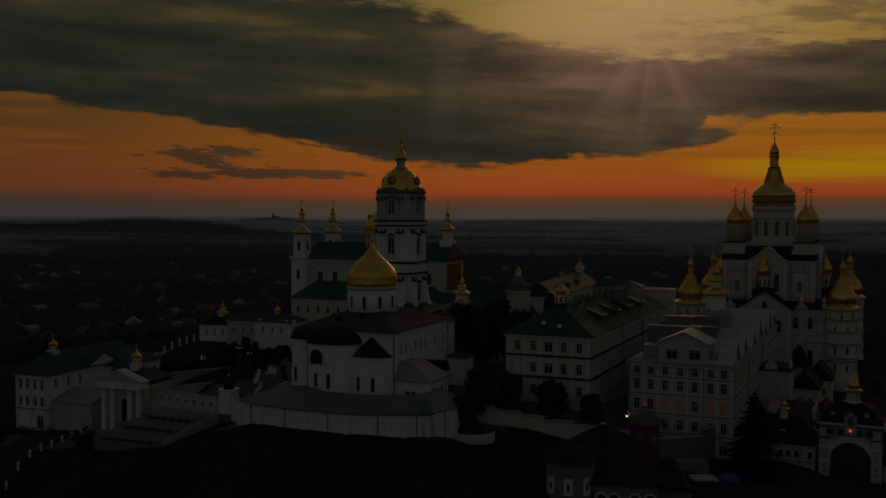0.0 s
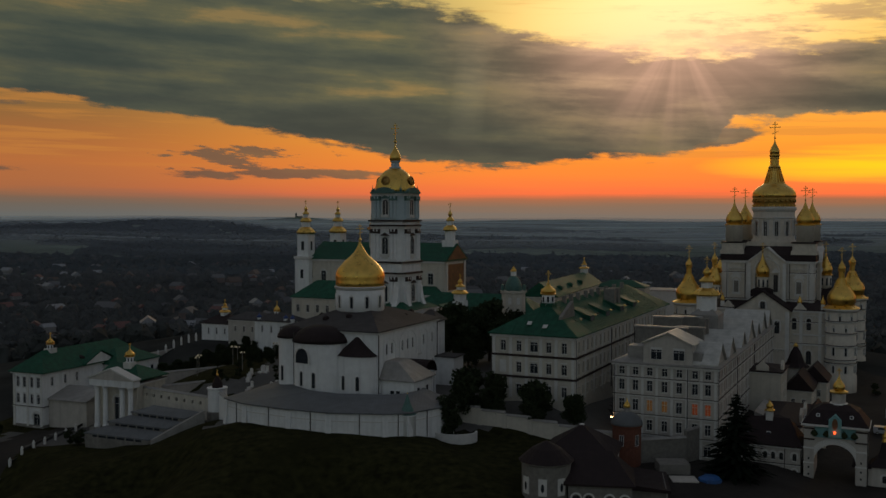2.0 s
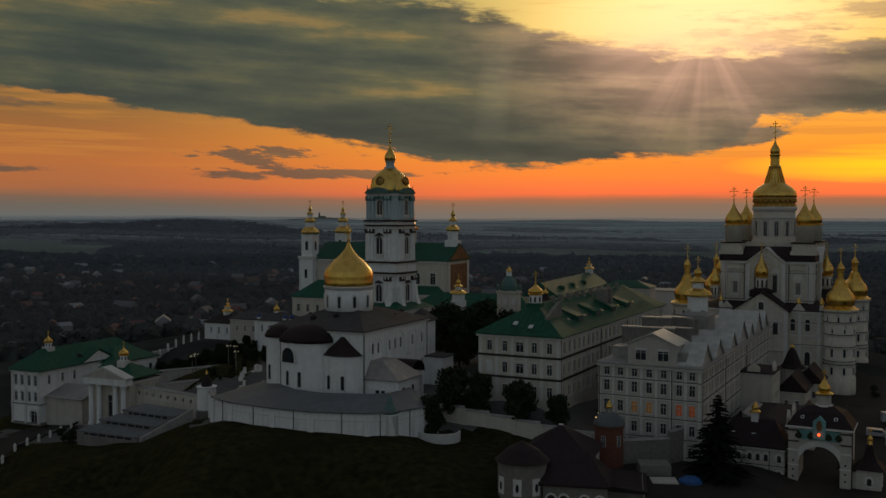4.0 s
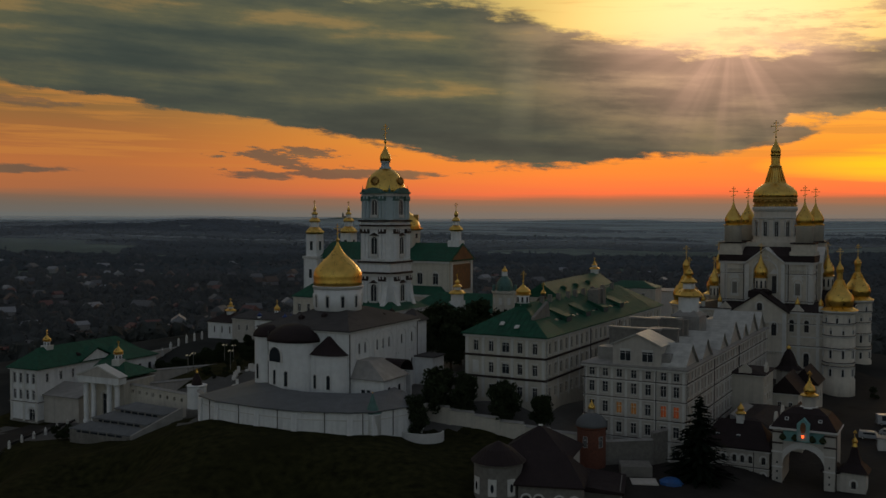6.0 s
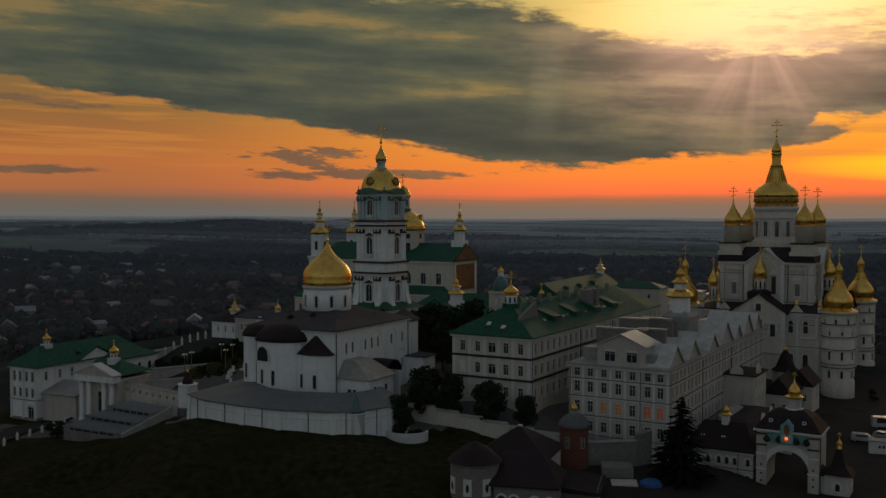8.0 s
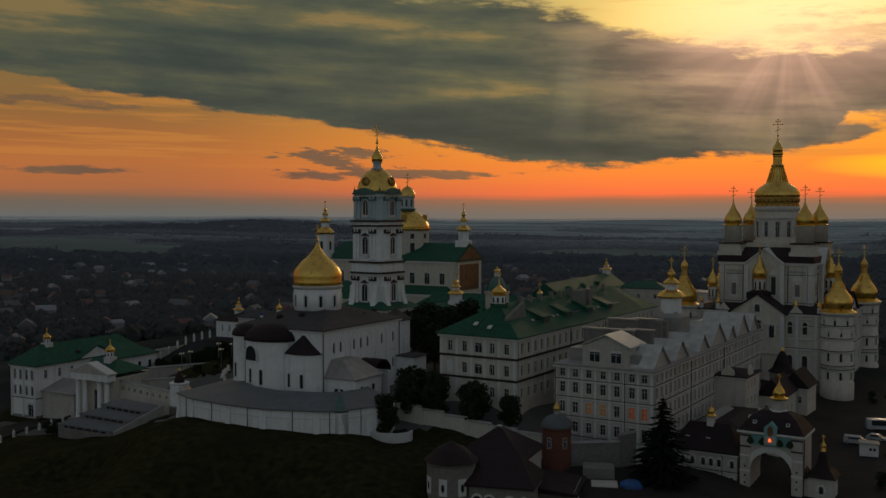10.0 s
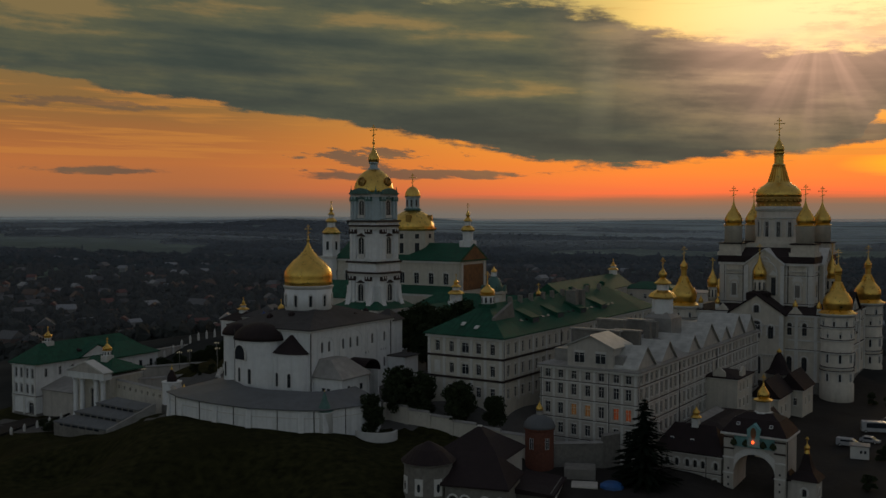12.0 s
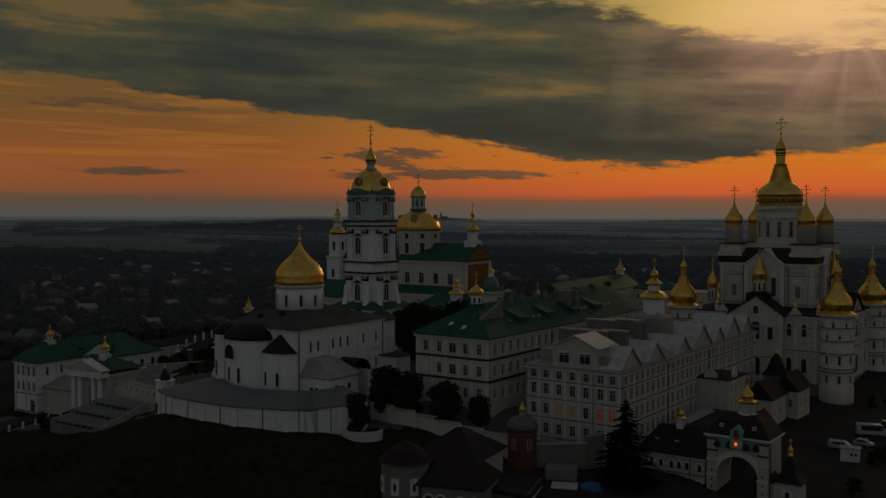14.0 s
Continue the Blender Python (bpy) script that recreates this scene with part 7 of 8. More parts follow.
# ---- chapels and garden on the falling side ----
c1 = plain_house("garden_chapel", "white chapel with dark gabled roof and tiered gilded cupola", -77.0, 346.0, -22, 13.5, 10, -16, 0.0, WHITE, BROWN_ROOF, 3.2, [(x, -3.8, .8, 2.4, True) for x in (3, 6.6, 10.2)], cat="chapel")
tiered(c1, -6.7, 5.0, 2.2, 1.7, 6.4)
c2 = plain_house("garden_chapel", "white chapel with dark roof and gilded bulb", -50.0, 315.0, -22, 14, 9, -12, 4.4, WHITE, SLATE, 2.4, [(x, 0.6, .8, 2.4, True) for x in (3, 6.6, 10.2)], cat="chapel")
cupola(c2, -8.0, 4.5, 6.2, 1.1, 1.2, 2.2, 0.8, WHITE)
for x in (-12.5, -2.0, 0.6):
    part("drum", lathe([(.7, 3.8), (.7, 5.6)], 10, x, 0.6), WHITE, c2)
    dome(c2, x, 0.6, 5.5, 0.9, 1.5, BULB, BLUE, 12)
c3 = plain_house("side_hall", "pale low hall with slate roof among garden trees", -62.0, 334.0, -22, 16, 9, -14, 2.6, PALE, SLATE, 2.4, [(x, -1.6, .8, 2.0, False) for x in (3, 6.6, 10.2, 13.4)])
for k, (x, y) in enumerate(((-36.5, 307.0), (-40.0, 309.0))):
    gd = thing("gilded_tent_roof", "small gilded tent roof on a white pier", "cupola", pose(x, y, 0))
    part("pier", box(-.8, .8, -.8, .8, -3, 5.5), WHITE, gd)
    dome(gd, 0, 0, 5.4, 1.3 if k == 0 else 0.8, 3.0 if k == 0 else 1.6, BULB, GOLD, 12)

post = None
for i in range(15):
    t = i / 14
    x, y = -112.0 + 21.5 * t, 292.0 + 55 * t
    z = height(x, y)
    if post is None:
        post = thing("wall_post", "white square post on the garden parapet", "post", pose(x, y, z), "parapet posts")
        part("shaft", box(-.32, .32, -.32, .32, -3, 2.2), TRIM, post)
        part("cap", lathe([(.48, 2.2), (.2, 2.5), (.25, 2.8), (.05, 3.0)], 8), TRIM, post)
    else:
        copy_thing(post, pose(x, y, z))
long_wall("parapet_wall", "pale parapet wall along the garden road", (-113.0, 290.5), (-90.5, 347.0), -12, -7.6, PALE, 0.5)
long_wall("parapet_wall", "low pale garden wall with posts", (-92.0, 262.0), (-52.0, 292.0), -9, -5.4, PALE, 0.5)
long_wall("parapet_wall", "low pale garden wall before the flower beds", (-74.0, 243.0), (-50.0, 262.0), -7, -4.6, PALE, 0.5)

lamp = None
for x, y in ((-66, 262), (-58, 270), (-52, 256), (-70, 278), (-46, 300), (-62, 292), (-48, 280), (-80, 268)):
    z = height(x, y)
    if lamp is None:
        lamp = thing("garden_lamp", "white garden lamp post with three globes", "lamp", pose(x, y, z), "garden lamps")
        part("pole", lathe([(.12, -1), (.07, 5.0)], 8), STONE, lamp)
        for a in (0, 120, 240):
            part("globe", lathe([(.06, 4.9), (.17, 5.05), (.17, 5.2), (.06, 5.35)], 10, .6 * math.cos(radians(a)), .6 * math.sin(radians(a))), glow_mat("lamp globe", (0.9, 0.8, 0.55), 0.12) if a == 0 else bpy.data.materials["lamp globe"], lamp)
        part("bracket", box(-.62, .62, -.04, .04, 4.82, 4.9), STONE, lamp)
    else:
        copy_thing(lamp, pose(x, y, z))
rng = random.Random(5)
stone = None
for i in range(26):
    x, y = rng.uniform(-49, -36), rng.uniform(226, 256)
    z = height(x, y)
    if stone is None:
        stone = thing("grave_marker", "small white grave monument among flower beds", "monument", pose(x, y, z), "grave monuments")
        part("slab", box(-.5, .5, -.9, .9, -.6, .35), TRIM, stone)
        part("upright", box(-.4, .4, .5, .8, .35, 1.7), TRIM, stone)
    else:
        copy_thing(stone, pose(x, y, z, 0, 0, rng.uniform(-30, 10)))
fn = thing("fountain_canopy", "low white canopy with small gilded bulb", "canopy", pose(-53.0, 236.0, height(-53, 236)))
part("base", lathe([(2.6, -1), (2.6, 1.0), (2.9, 1.2)], 16), TRIM, fn)
part("roof", lathe([(3.0, 1.2), (1.6, 2.2), (.5, 3.0)], 16), GREY_ROOF, fn)
dome(fn, 0, 0, 2.9, .6, 1.6, BULB, GOLD, 12)

# ---- fence, planter, brick chapel and the low buildings before the hill ----
FENCE = [(6.0, 211.0), (11.4, 208.3), (16.8, 205.8), (22.2, 203.3), (27.6, 200.8), (33.0, 198.4)]
for i, (a, b) in enumerate(zip(FENCE, FENCE[1:])):
    fw = long_wall("fence_wall", "cream stepped perimeter wall panel with sheet coping", a, b, -8.5 - .4 * i, -2.2 - .55 * i, CREAM, 0.5, True, 0, "perimeter wall panels")
    part("pier", box(-.5, .5, -.2, .7, -14, -1.9 - .55 * i), CREAM, fw)
long_wall("fence_wall", "cream perimeter wall beside the brick chapel", (33.0, 198.4), (38.6, 196.0), -11, -4.8, CREAM, 0.5, True, 0, "perimeter wall panels")
long_wall("fence_wall", "cream yard wall stepping towards the hotel", (44.0, 195.0), (54.0, 197.5), -14, -6.0, STONE, 0.6)
long_wall("fence_wall", "cream yard wall below the hotel", (54.0, 197.5), (57.5, 201.0), -14, -4.6, STONE, 0.6)
pl = thing("planter", "white curved planter wall with shrubs on the grass", "planter", pose(6.3, 200.6, -6.7))
bm = bmesh.new()
outer = [(4.6 * math.cos(a), 3.4 * math.sin(a)) for a in spread(math.pi * 0.95, math.pi * 2.05, 17)]
inner = [(x * .9, y * .9) for x, y in outer]
for (a, b), (c, d) in zip(zip(outer, outer[1:]), zip(inner, inner[1:])):
    prism([a, b, d, c], -3.0, 1.1, bm)
part("curved_wall", bm, TRIM, pl)
part("soil", prism(inner, -3.0, .5), GRASS, pl)
part("end_pier", box(-3.4, -.4, 2.2, 5.4, -3, 3.2), WHITE, pl)
bc = thing("brick_chapel", "round red brick chapel with zinc dome and gilded bulb", "chapel", pose(41.3, 195.0, 0))
part("drum", lathe([(2.9, -18), (2.9, -3.1), (3.15, -2.9), (3.15, -2.6)], 24), BRICK, bc, "", False)
dome(bc, 0, 0, -2.6, 3.2, 2.6, CAP, ZINC_DARK, 24)
part("neck", lathe([(.7, -.3), (.62, .7), (.8, .8)], 10), GREY_ROOF, bc)
dome(bc, 0, 0, .7, .75, 2.0, BULB, GOLD, 12)
for a in (-30, 35, 100):
    fm, panes, sm_ = window_meshes(0.9, 2.2, False, 1, FRAME_W)
    w = again("window", fm, bc, m=pose(2.95 * math.sin(radians(a)), -2.95 * math.cos(radians(a)), -6.6, 0, 0, a))
    again("pane", panes[GLASS.name], w)
fr = thing("apsed_house", "grey stone house with a round apse and dark sheet roofs", "house", pose(22.9, 170.5, 0, 0, 0, -8))
part("apse", lathe([(4.4, -22), (4.4, -4.2), (4.7, -4.0), (4.7, -3.7)], 20, 0, 0), STONE, fr, "", False)
part("apse_roof", lathe([(5.0, -3.7), (2.6, -1.6), (.3, -.4)], 20, 0, 0), BROWN_ROOF, fr, "dark sheet half cone", False)
for a in (-50, -5, 40):
    part("blind_arch", box(-.75, .75, -.1, .1, -9.2, -6.2), TRIM, fr).matrix_basis = pose(4.4 * math.sin(radians(a)), -4.4 * math.cos(radians(a)), 0, 0, 0, a)
    part("arched_window", lathe([(.30, -.14), (.30, .14)], 12), GLASS, fr).matrix_basis = pose(4.4 * math.sin(radians(a)), -4.4 * math.cos(radians(a)), -7.8, 90, 0, a) @ Matrix.Diagonal((1, 2.6, 1, 1))
wall(fr, pose(4.0, -3.0, 0), 11.0, -22, -7.2, [(x, -11.6, 1.3, 2.6, True) for x in (1.4, 3.6, 7.2, 9.8)], STONE, FRAME_D)
part("nave_body", box(4.0, 15.0, -2.5, 8.0, -22, -7.25), STONE, fr)
part("nave_roof", solid([(3.2, -3.6, -7.3), (15.6, -3.6, -7.3), (15.6, 8.6, -7.3), (3.2, 8.6, -7.3), (3.2, -3.6, -7.0), (15.6, -3.6, -7.0), (15.6, 8.6, -7.0), (3.2, 8.6, -7.0), (3.4, 3.4, -2.6), (11.6, 3.4, -2.6)], [(3, 2, 1, 0), (0, 1, 5, 4), (1, 2, 6, 5), (2, 3, 7, 6), (3, 0, 4, 7), (4, 5, 9, 8), (5, 6, 9), (6, 7, 8, 9), (7, 4, 8)]), BROWN_ROOF, fr, "dark brown sheet roof")
ck = thing("tent_roofed_house", "low house with dark tent roof behind the apsed house", "house", pose(30.7, 182.5, 0, 0, 0, -15))
part("body", box(-6.4, 6.4, -6.0, 6.0, -20, -4.6), PALE, ck)
part("roof", lathe([(10.0, -4.8), (9.6, -4.5), (.3, 0.0)], 4, 0, 0, turn=math.pi / 4), BROWN_ROOF, ck, "dark tent roof")
part("ridge_cap", box(-.4, .4, -.3, .3, -.2, .15), TRIM, ck)
sd = thing("lean_to_shed", "low shed with rusty roof and white panels", "shed", pose(38.0, 171.0, 0, 0, 0, -8))
part("body", box(0, 6.5, 2.0, 13.0, -20, -9.4), STONE, sd)
part("roof", solid([(-.6, 1.0, -9.6), (7.2, 1.0, -10.0), (7.2, 14, -10.0), (-.6, 14, -9.6), (-.6, 1, -8.6), (7.2, 1, -9.5), (7.2, 14, -9.5), (-.6, 14, -8.6)], [(3, 2, 1, 0), (4, 5, 6, 7), (0, 1, 5, 4), (1, 2, 6, 5), (2, 3, 7, 6), (3, 0, 4, 7)]), BROWN_ROOF, sd, "rusty sheet roof")
for y in (2.4, 8.0):
    part("white_panel", box(6.504, 6.7, y, y + 4.6, -14.5, -10.1), TRIM, sd)
tp = thing("tarpaulin_pile", "blue tarpaulin over a pile in the yard", "tarpaulin", pose(55.5, 184.0, height(55.5, 184)))
part("cover", lathe([(2.4, -.5), (2.2, .5), (1.4, 1.0), (.3, 1.2)], 9), TARP, tp)
part("slab", box(-7.5, -2.6, -2.0, 2.2, -.6, .35), PALE, tp)
part("yard_block", box(-9, -3, 3.4, 8.4, -1, 2.2), STONE, tp)

# ---- vehicles on the asphalt yard ----


def car(name, label, x, y, rz, ln, wd, ht, paint, van, group):
    z = height(x, y)
    ob = thing(name, label, "van" if van else "car", pose(x, y, z + .02, 0, 0, rz), group)
    h = ln / 2
    if van:
        prof = [(-h, .35), (h, .35), (h, 1.0), (h - .5, 1.25), (h - 1.5, ht), (-h + .1, ht), (-h, ht - .4)]
    else:
        prof = [(-h, .35), (h, .35), (h, .75), (h - .9, .92), (h - 1.7, ht), (-h + .9, ht), (-h + .1, .95)]
    bm = bmesh.new()
    a = [bm.verts.new((px, -wd / 2, pz)) for px, pz in prof]
    b = [bm.verts.new((px, wd / 2, pz)) for px, pz in prof]
    bm.faces.new(a)
    bm.faces.new(b[::-1])
    for i in range(len(prof)):
        j = (i + 1) % len(prof)
        bm.faces.new((a[i], a[j], b[j], b[i]))
    part("body", bm, paint, ob)
    z0, z1 = (1.25, ht - .25) if van else (.95, ht - .12)
    for s in (-1, 1):
        part("side_window", box(-h + 1.0, h - 1.5 if not van else h - 1.3, s * (wd / 2 + .012) - .01, s * (wd / 2 + .012) + .01, z0, z1), GLASS, ob)
    part("windscreen", solid([(h - (.55 if van else 1.0), -wd * .42, z0 + .02), (h - (.55 if van else 1.0), wd * .42, z0 + .02), (h - (1.4 if van else 1.62), wd * .42, z1), (h - (1.4 if van else 1.62), -wd * .42, z1), (h - (.52 if van else .95), -wd * .42, z0 + .06), (h - (.52 if van else .95), wd * .42, z0 + .06), (h - (1.36 if van else 1.57), wd * .42, z1 + .04), (h - (1.36 if van else 1.57), -wd * .42, z1 + .04)], [(0, 1, 2, 3), (7, 6, 5, 4), (0, 4, 5, 1), (2, 6, 7, 3)]), GLASS, ob)
    for sx in (-h + .9, h - .9):
        for s in (-1, 1):
            w = part("wheel", lathe([(.34, -.11), (.34, .11)], 14), RUBBER, ob)
            w.matrix_basis = pose(sx, s * (wd / 2 - .08), .34, 90, 0, 0)
            part("rim", lathe([(.2, -.12), (.2, .12)], 10), TRIM, w)
    return ob


car("minivan", "grey minivan parked on the asphalt yard", 109.6, 232.5, -22, 4.9, 1.9, 1.9, CARWHITE, True, "parked vehicles")
car("minibus", "large white minibus parked on the asphalt yard", 119.6, 246.0, -6, 7.0, 2.2, 2.7, CARWHITE, True, "parked vehicles")
car("parked_car", "dark saloon car parked beyond the minibus", 125.5, 255.0, -6, 4.6, 1.8, 1.5, CARDARK, False, "parked vehicles")
car("parked_car", "white saloon car parked by the shrubs", 115.5, 236.5, -30, 4.4, 1.8, 1.5, CARWHITE, False, "parked vehicles")
car("parked_car", "dark saloon car parked beyond the minibus", 129.0, 262.5, -6, 4.6, 1.8, 1.5, CARDARK, False, "parked vehicles")
ks = thing("kiosk", "small white flat-roofed kiosk by the yard", "kiosk", pose(109.5, 222.0, height(109.5, 222.0), 0, 0, -15))
part("body", box(-1.9, 1.9, -1.6, 1.6, -1, 2.7), TRIM, ks)
part("roof", box(-2.1, 2.1, -1.8, 1.8, 2.704, 2.95), GREY_ROOF, ks)
for x in (.3, 1.1):
    part("window", box(x - .25, x + .25, -1.64, -1.58, 1.3, 1.9), GLASS, ks)


# ---- trees ----
def leaves(bm, cx, cy, cz, rx, rz, n, size, rnd):
    for _ in range(n):
        while True:
            p = Vector((rnd.uniform(-1, 1), rnd.uniform(-1, 1), rnd.uniform(-1, 1)))
            if p.length <= 1:
                break
        if p.length < 0.45:
            p *= 0.45 / max(p.length, .05)
        c = Vector((cx + p.x * rx, cy + p.y * rx, cz + p.z * rz))
        d1 = Vector((rnd.gauss(0, 1), rnd.gauss(0, 1), rnd.gauss(0, 1))).normalized() * size * rnd.uniform(.6, 1.3)
        d2 = d1.cross(Vector((rnd.gauss(0, 1), rnd.gauss(0, 1), rnd.gauss(0, 1)))).normalized() * size * rnd.uniform(.4, .8)
        bm.faces.new([bm.verts.new(v) for v in (c - d1, c + d2, c + d1, c - d2)])


def make_tree(seed, h, r, trunk_h, clumps, per, size):
    rnd = random.Random(seed)
    bm = lathe([(.07 * r + .12, -1.5), (.06 * r + .1, trunk_h * .5), (.04 * r + .06, h * .6), (.04, h * .85)], 8)
    for k in range(6):
        a, z = rnd.uniform(0, 6.28), rnd.uniform(trunk_h, h * .6)
        e = Vector((math.cos(a) * r * .7, math.sin(a) * r * .7, z + r * .5))
        s, t = Vector((0, 0, z)), .03 * r + .04
        solid([(s.x - t, s.y, s.z), (s.x + t, s.y, s.z), (s.x, s.y + t, s.z + t), (e.x, e.y, e.z)], [(0, 1, 2), (0, 3, 1), (1, 3, 2), (2, 3, 0)], bm)
    trunk = raw("trunk", bm, BARK)
    bm = bmesh.new()
    for k in range(clumps):
        a, q = rnd.uniform(0, 6.28), rnd.random()
        z = trunk_h + (h - trunk_h) * (.12 + .76 * q)
        rad = r * math.sqrt(max(.05, 1 - ((z - trunk_h) / (h - trunk_h) * 2 - .9) ** 2)) * rnd.uniform(.25, .75)
        leaves(bm, rad * math.cos(a), rad * math.sin(a), z, r * rnd.uniform(.28, .45), (h - trunk_h) * rnd.uniform(.10, .18), per, size, rnd)
    return trunk, raw("crown", bm, LEAF)


ROUND = [make_tree(11 + k, 8.0, 3.2, 0.6, 44, 130, .30) for k in range(3)]
TALL = [make_tree(31 + k, 17.0, 6.0, 2.0, 54, 140, .46) for k in range(3)]
SHRUB = [make_tree(51 + k, 3.0, 1.6, .2, 12, 80, .2) for k in range(2)]


def tree(kind, i, x, y, z, k, name, label, group):
    trunk, crown = kind[i % len(kind)]
    ob = thing(name, label, "tree" if name != "shrub" else "shrub", pose(x, y, z, 0, 0, 67 * i) @ Matrix.Diagonal((k, k, k, 1)), group)
    again("trunk", trunk, ob)
    again("crown", crown, ob)


for i, (x, y, top) in enumerate(((8.8, 212.5, 6.2), (14.8, 210.0, 5.2), (23.4, 206.0, 4.4), (31.3, 202.4, 2.2), (4.6, 202.4, 1.6))):
    zb = -5.0 if i < 4 else -7.0
    tree(ROUND, i, x, y, zb, (top - zb) / 8.0, "clipped_tree", "dark rounded tree behind the perimeter wall", "trees along the wall")
for i, (x, y, k) in enumerate(((5, 262, .95), (11, 257, .9), (15, 266, .98), (0, 268, .8), (18, 252, .75), (9, 248, .7), (22, 268, .8))):
    tree(TALL, i, x, y, 0, k, "broadleaf_tree", "tall dark broadleaf tree in the court", "court trees")
rng = random.Random(9)
for i in range(20):
    t = i / 19
    x, y = -92 + 26 * t + (i % 2) * 6, 268 + 62 * t + (i % 2) * -3
    tree(ROUND, i, x, y, height(x, y), rng.uniform(.5, .68), "linden_tree", "rounded linden tree in the garden avenue", "garden avenue")
for i in range(16):
    x, y = rng.uniform(-66, -40), rng.uniform(264, 305)
    tree(ROUND, i, x, y, height(x, y), rng.uniform(.42, .66), "garden_tree", "dark garden tree behind the white church", "garden trees")
for i in range(14):
    x, y = rng.uniform(-60, -38), rng.uniform(230, 262)
    tree(SHRUB, i, x, y, height(x, y), rng.uniform(.5, .9), "shrub", "low clipped garden shrub", "garden shrubs")
for i, (x, y, k) in enumerate(((-84, 226, 1.3), (-80, 224, 1.1), (-88, 229, 1.2), (5.4, 201.4, .5), (7.6, 200.8, .4), (116, 222, 1.2), (119, 225, 1.3), (113, 219, 1.0), (131, 274, 1.4), (128, 281, 1.2), (-110, 236, 1.6), (104.6, 196.5, 1.2))):
    tree(SHRUB, i, x, y, height(x, y) if i not in (3, 4) else -6.6, k, "shrub", "dense dark leafy shrub", "shrubs")


def build_fir(x, y, z, h, r, name="fir_tree"):
    rnd = random.Random(3)
    ob = thing(name, "tall dark fir tree before the hotel", "tree", pose(x, y, z))
    part("trunk", lathe([(.32, -1), (.2, h * .5), (.03, h)], 8), BARK, ob)
    bm = bmesh.new()
    for k in range(34):
        q = k / 34
        zz = 1.2 + (h - 1.6) * q
        rr = r * (1 - q) ** .85 + .25
        for b in range(int(15 - 8 * q)):
            a = rnd.uniform(0, 6.28)
            ln = rr * rnd.uniform(.7, 1.15)
            for s in range(9):
                d = ln * (s + .6) / 9
                c = Vector((d * math.cos(a), d * math.sin(a), zz - d * .34 + (d / ln) ** 2 * ln * .12))
                w = .5 * (1 - .55 * s / 9) + .12
                t = Vector((-math.sin(a), math.cos(a), rnd.uniform(-.4, .1))) * w
                f = Vector((math.cos(a), math.sin(a), -.35)) * ln * .12
                dn = Vector((0, 0, -.3 * rnd.random()))
                bm.faces.new([bm.verts.new(v) for v in (c - t + dn, c - f, c + t + dn, c + f * 1.6)])
    me = raw("crown", bm, FIR)
    again("crown", me, ob)


build_fir(61.8, 188.7, -14.5, 20.2, 8.2)


# ---- the town below and the far woods ----
def build_town():
    rnd = random.Random(21)
    houses = []
    for k in range(5):
        w, d, h, r = 8 + k % 3 * 2, 9 + k % 2 * 3, 3.4 + k % 2 * 1.4, 3.2 + k % 3 * .6
        wm = raw("house", box(-w / 2, w / 2, -d / 2, d / 2, -4, h), WALLS[k % 3])
        rm = raw("roof", hip(-w / 2 - .5, w / 2 + .5, -d / 2 - .5, d / 2 + .5, h + .2, r, 0.4, 0.4), ROOFS[k])
        houses.append((wm, rm))
    n = 0
    while n < 280:
        y = 430 + 1050 * rnd.random() ** 1.3
        x = rnd.uniform(-.62, .40) * y - 20
        if (-130 < x < 150 and y < 470) or (x > .02 * y and rnd.random() < .72):
            continue
        wm, rm = houses[n % 5]
        k = rnd.uniform(.8, 1.35)
        ob = again("town_house", wm, None, m=pose(x, y, height(x, y), 0, 0, rnd.uniform(0, 180)) @ Matrix.Diagonal((k, k, k, 1)))
        tagged(ob, TOWN_LABELS[n % 5], "house", "houses of the town below")
        again("roof", rm, ob)
        n += 1


WALLS = [mat("town plaster", (0.27, 0.26, 0.25), 0.9), mat("town brick", (0.17, 0.12, 0.10), 0.9), mat("town render", (0.20, 0.19, 0.20), 0.9)]
ROOFS = [mat("red tin roof", (0.14, 0.05, 0.04), 0.6), mat("grey slate roof", (0.12, 0.12, 0.125), 0.7), mat("brown tile roof", (0.11, 0.07, 0.05), 0.8), mat("pale zinc roof", (0.26, 0.27, 0.29), 0.5), mat("dark roof", (0.07, 0.07, 0.075), 0.7)]
TOWN_LABELS = ["plastered town house with red tin roof", "brick town house with grey slate roof", "rendered town house with brown tiled roof", "plastered town house with pale zinc roof", "brick town house with dark gabled roof"]
build_town()


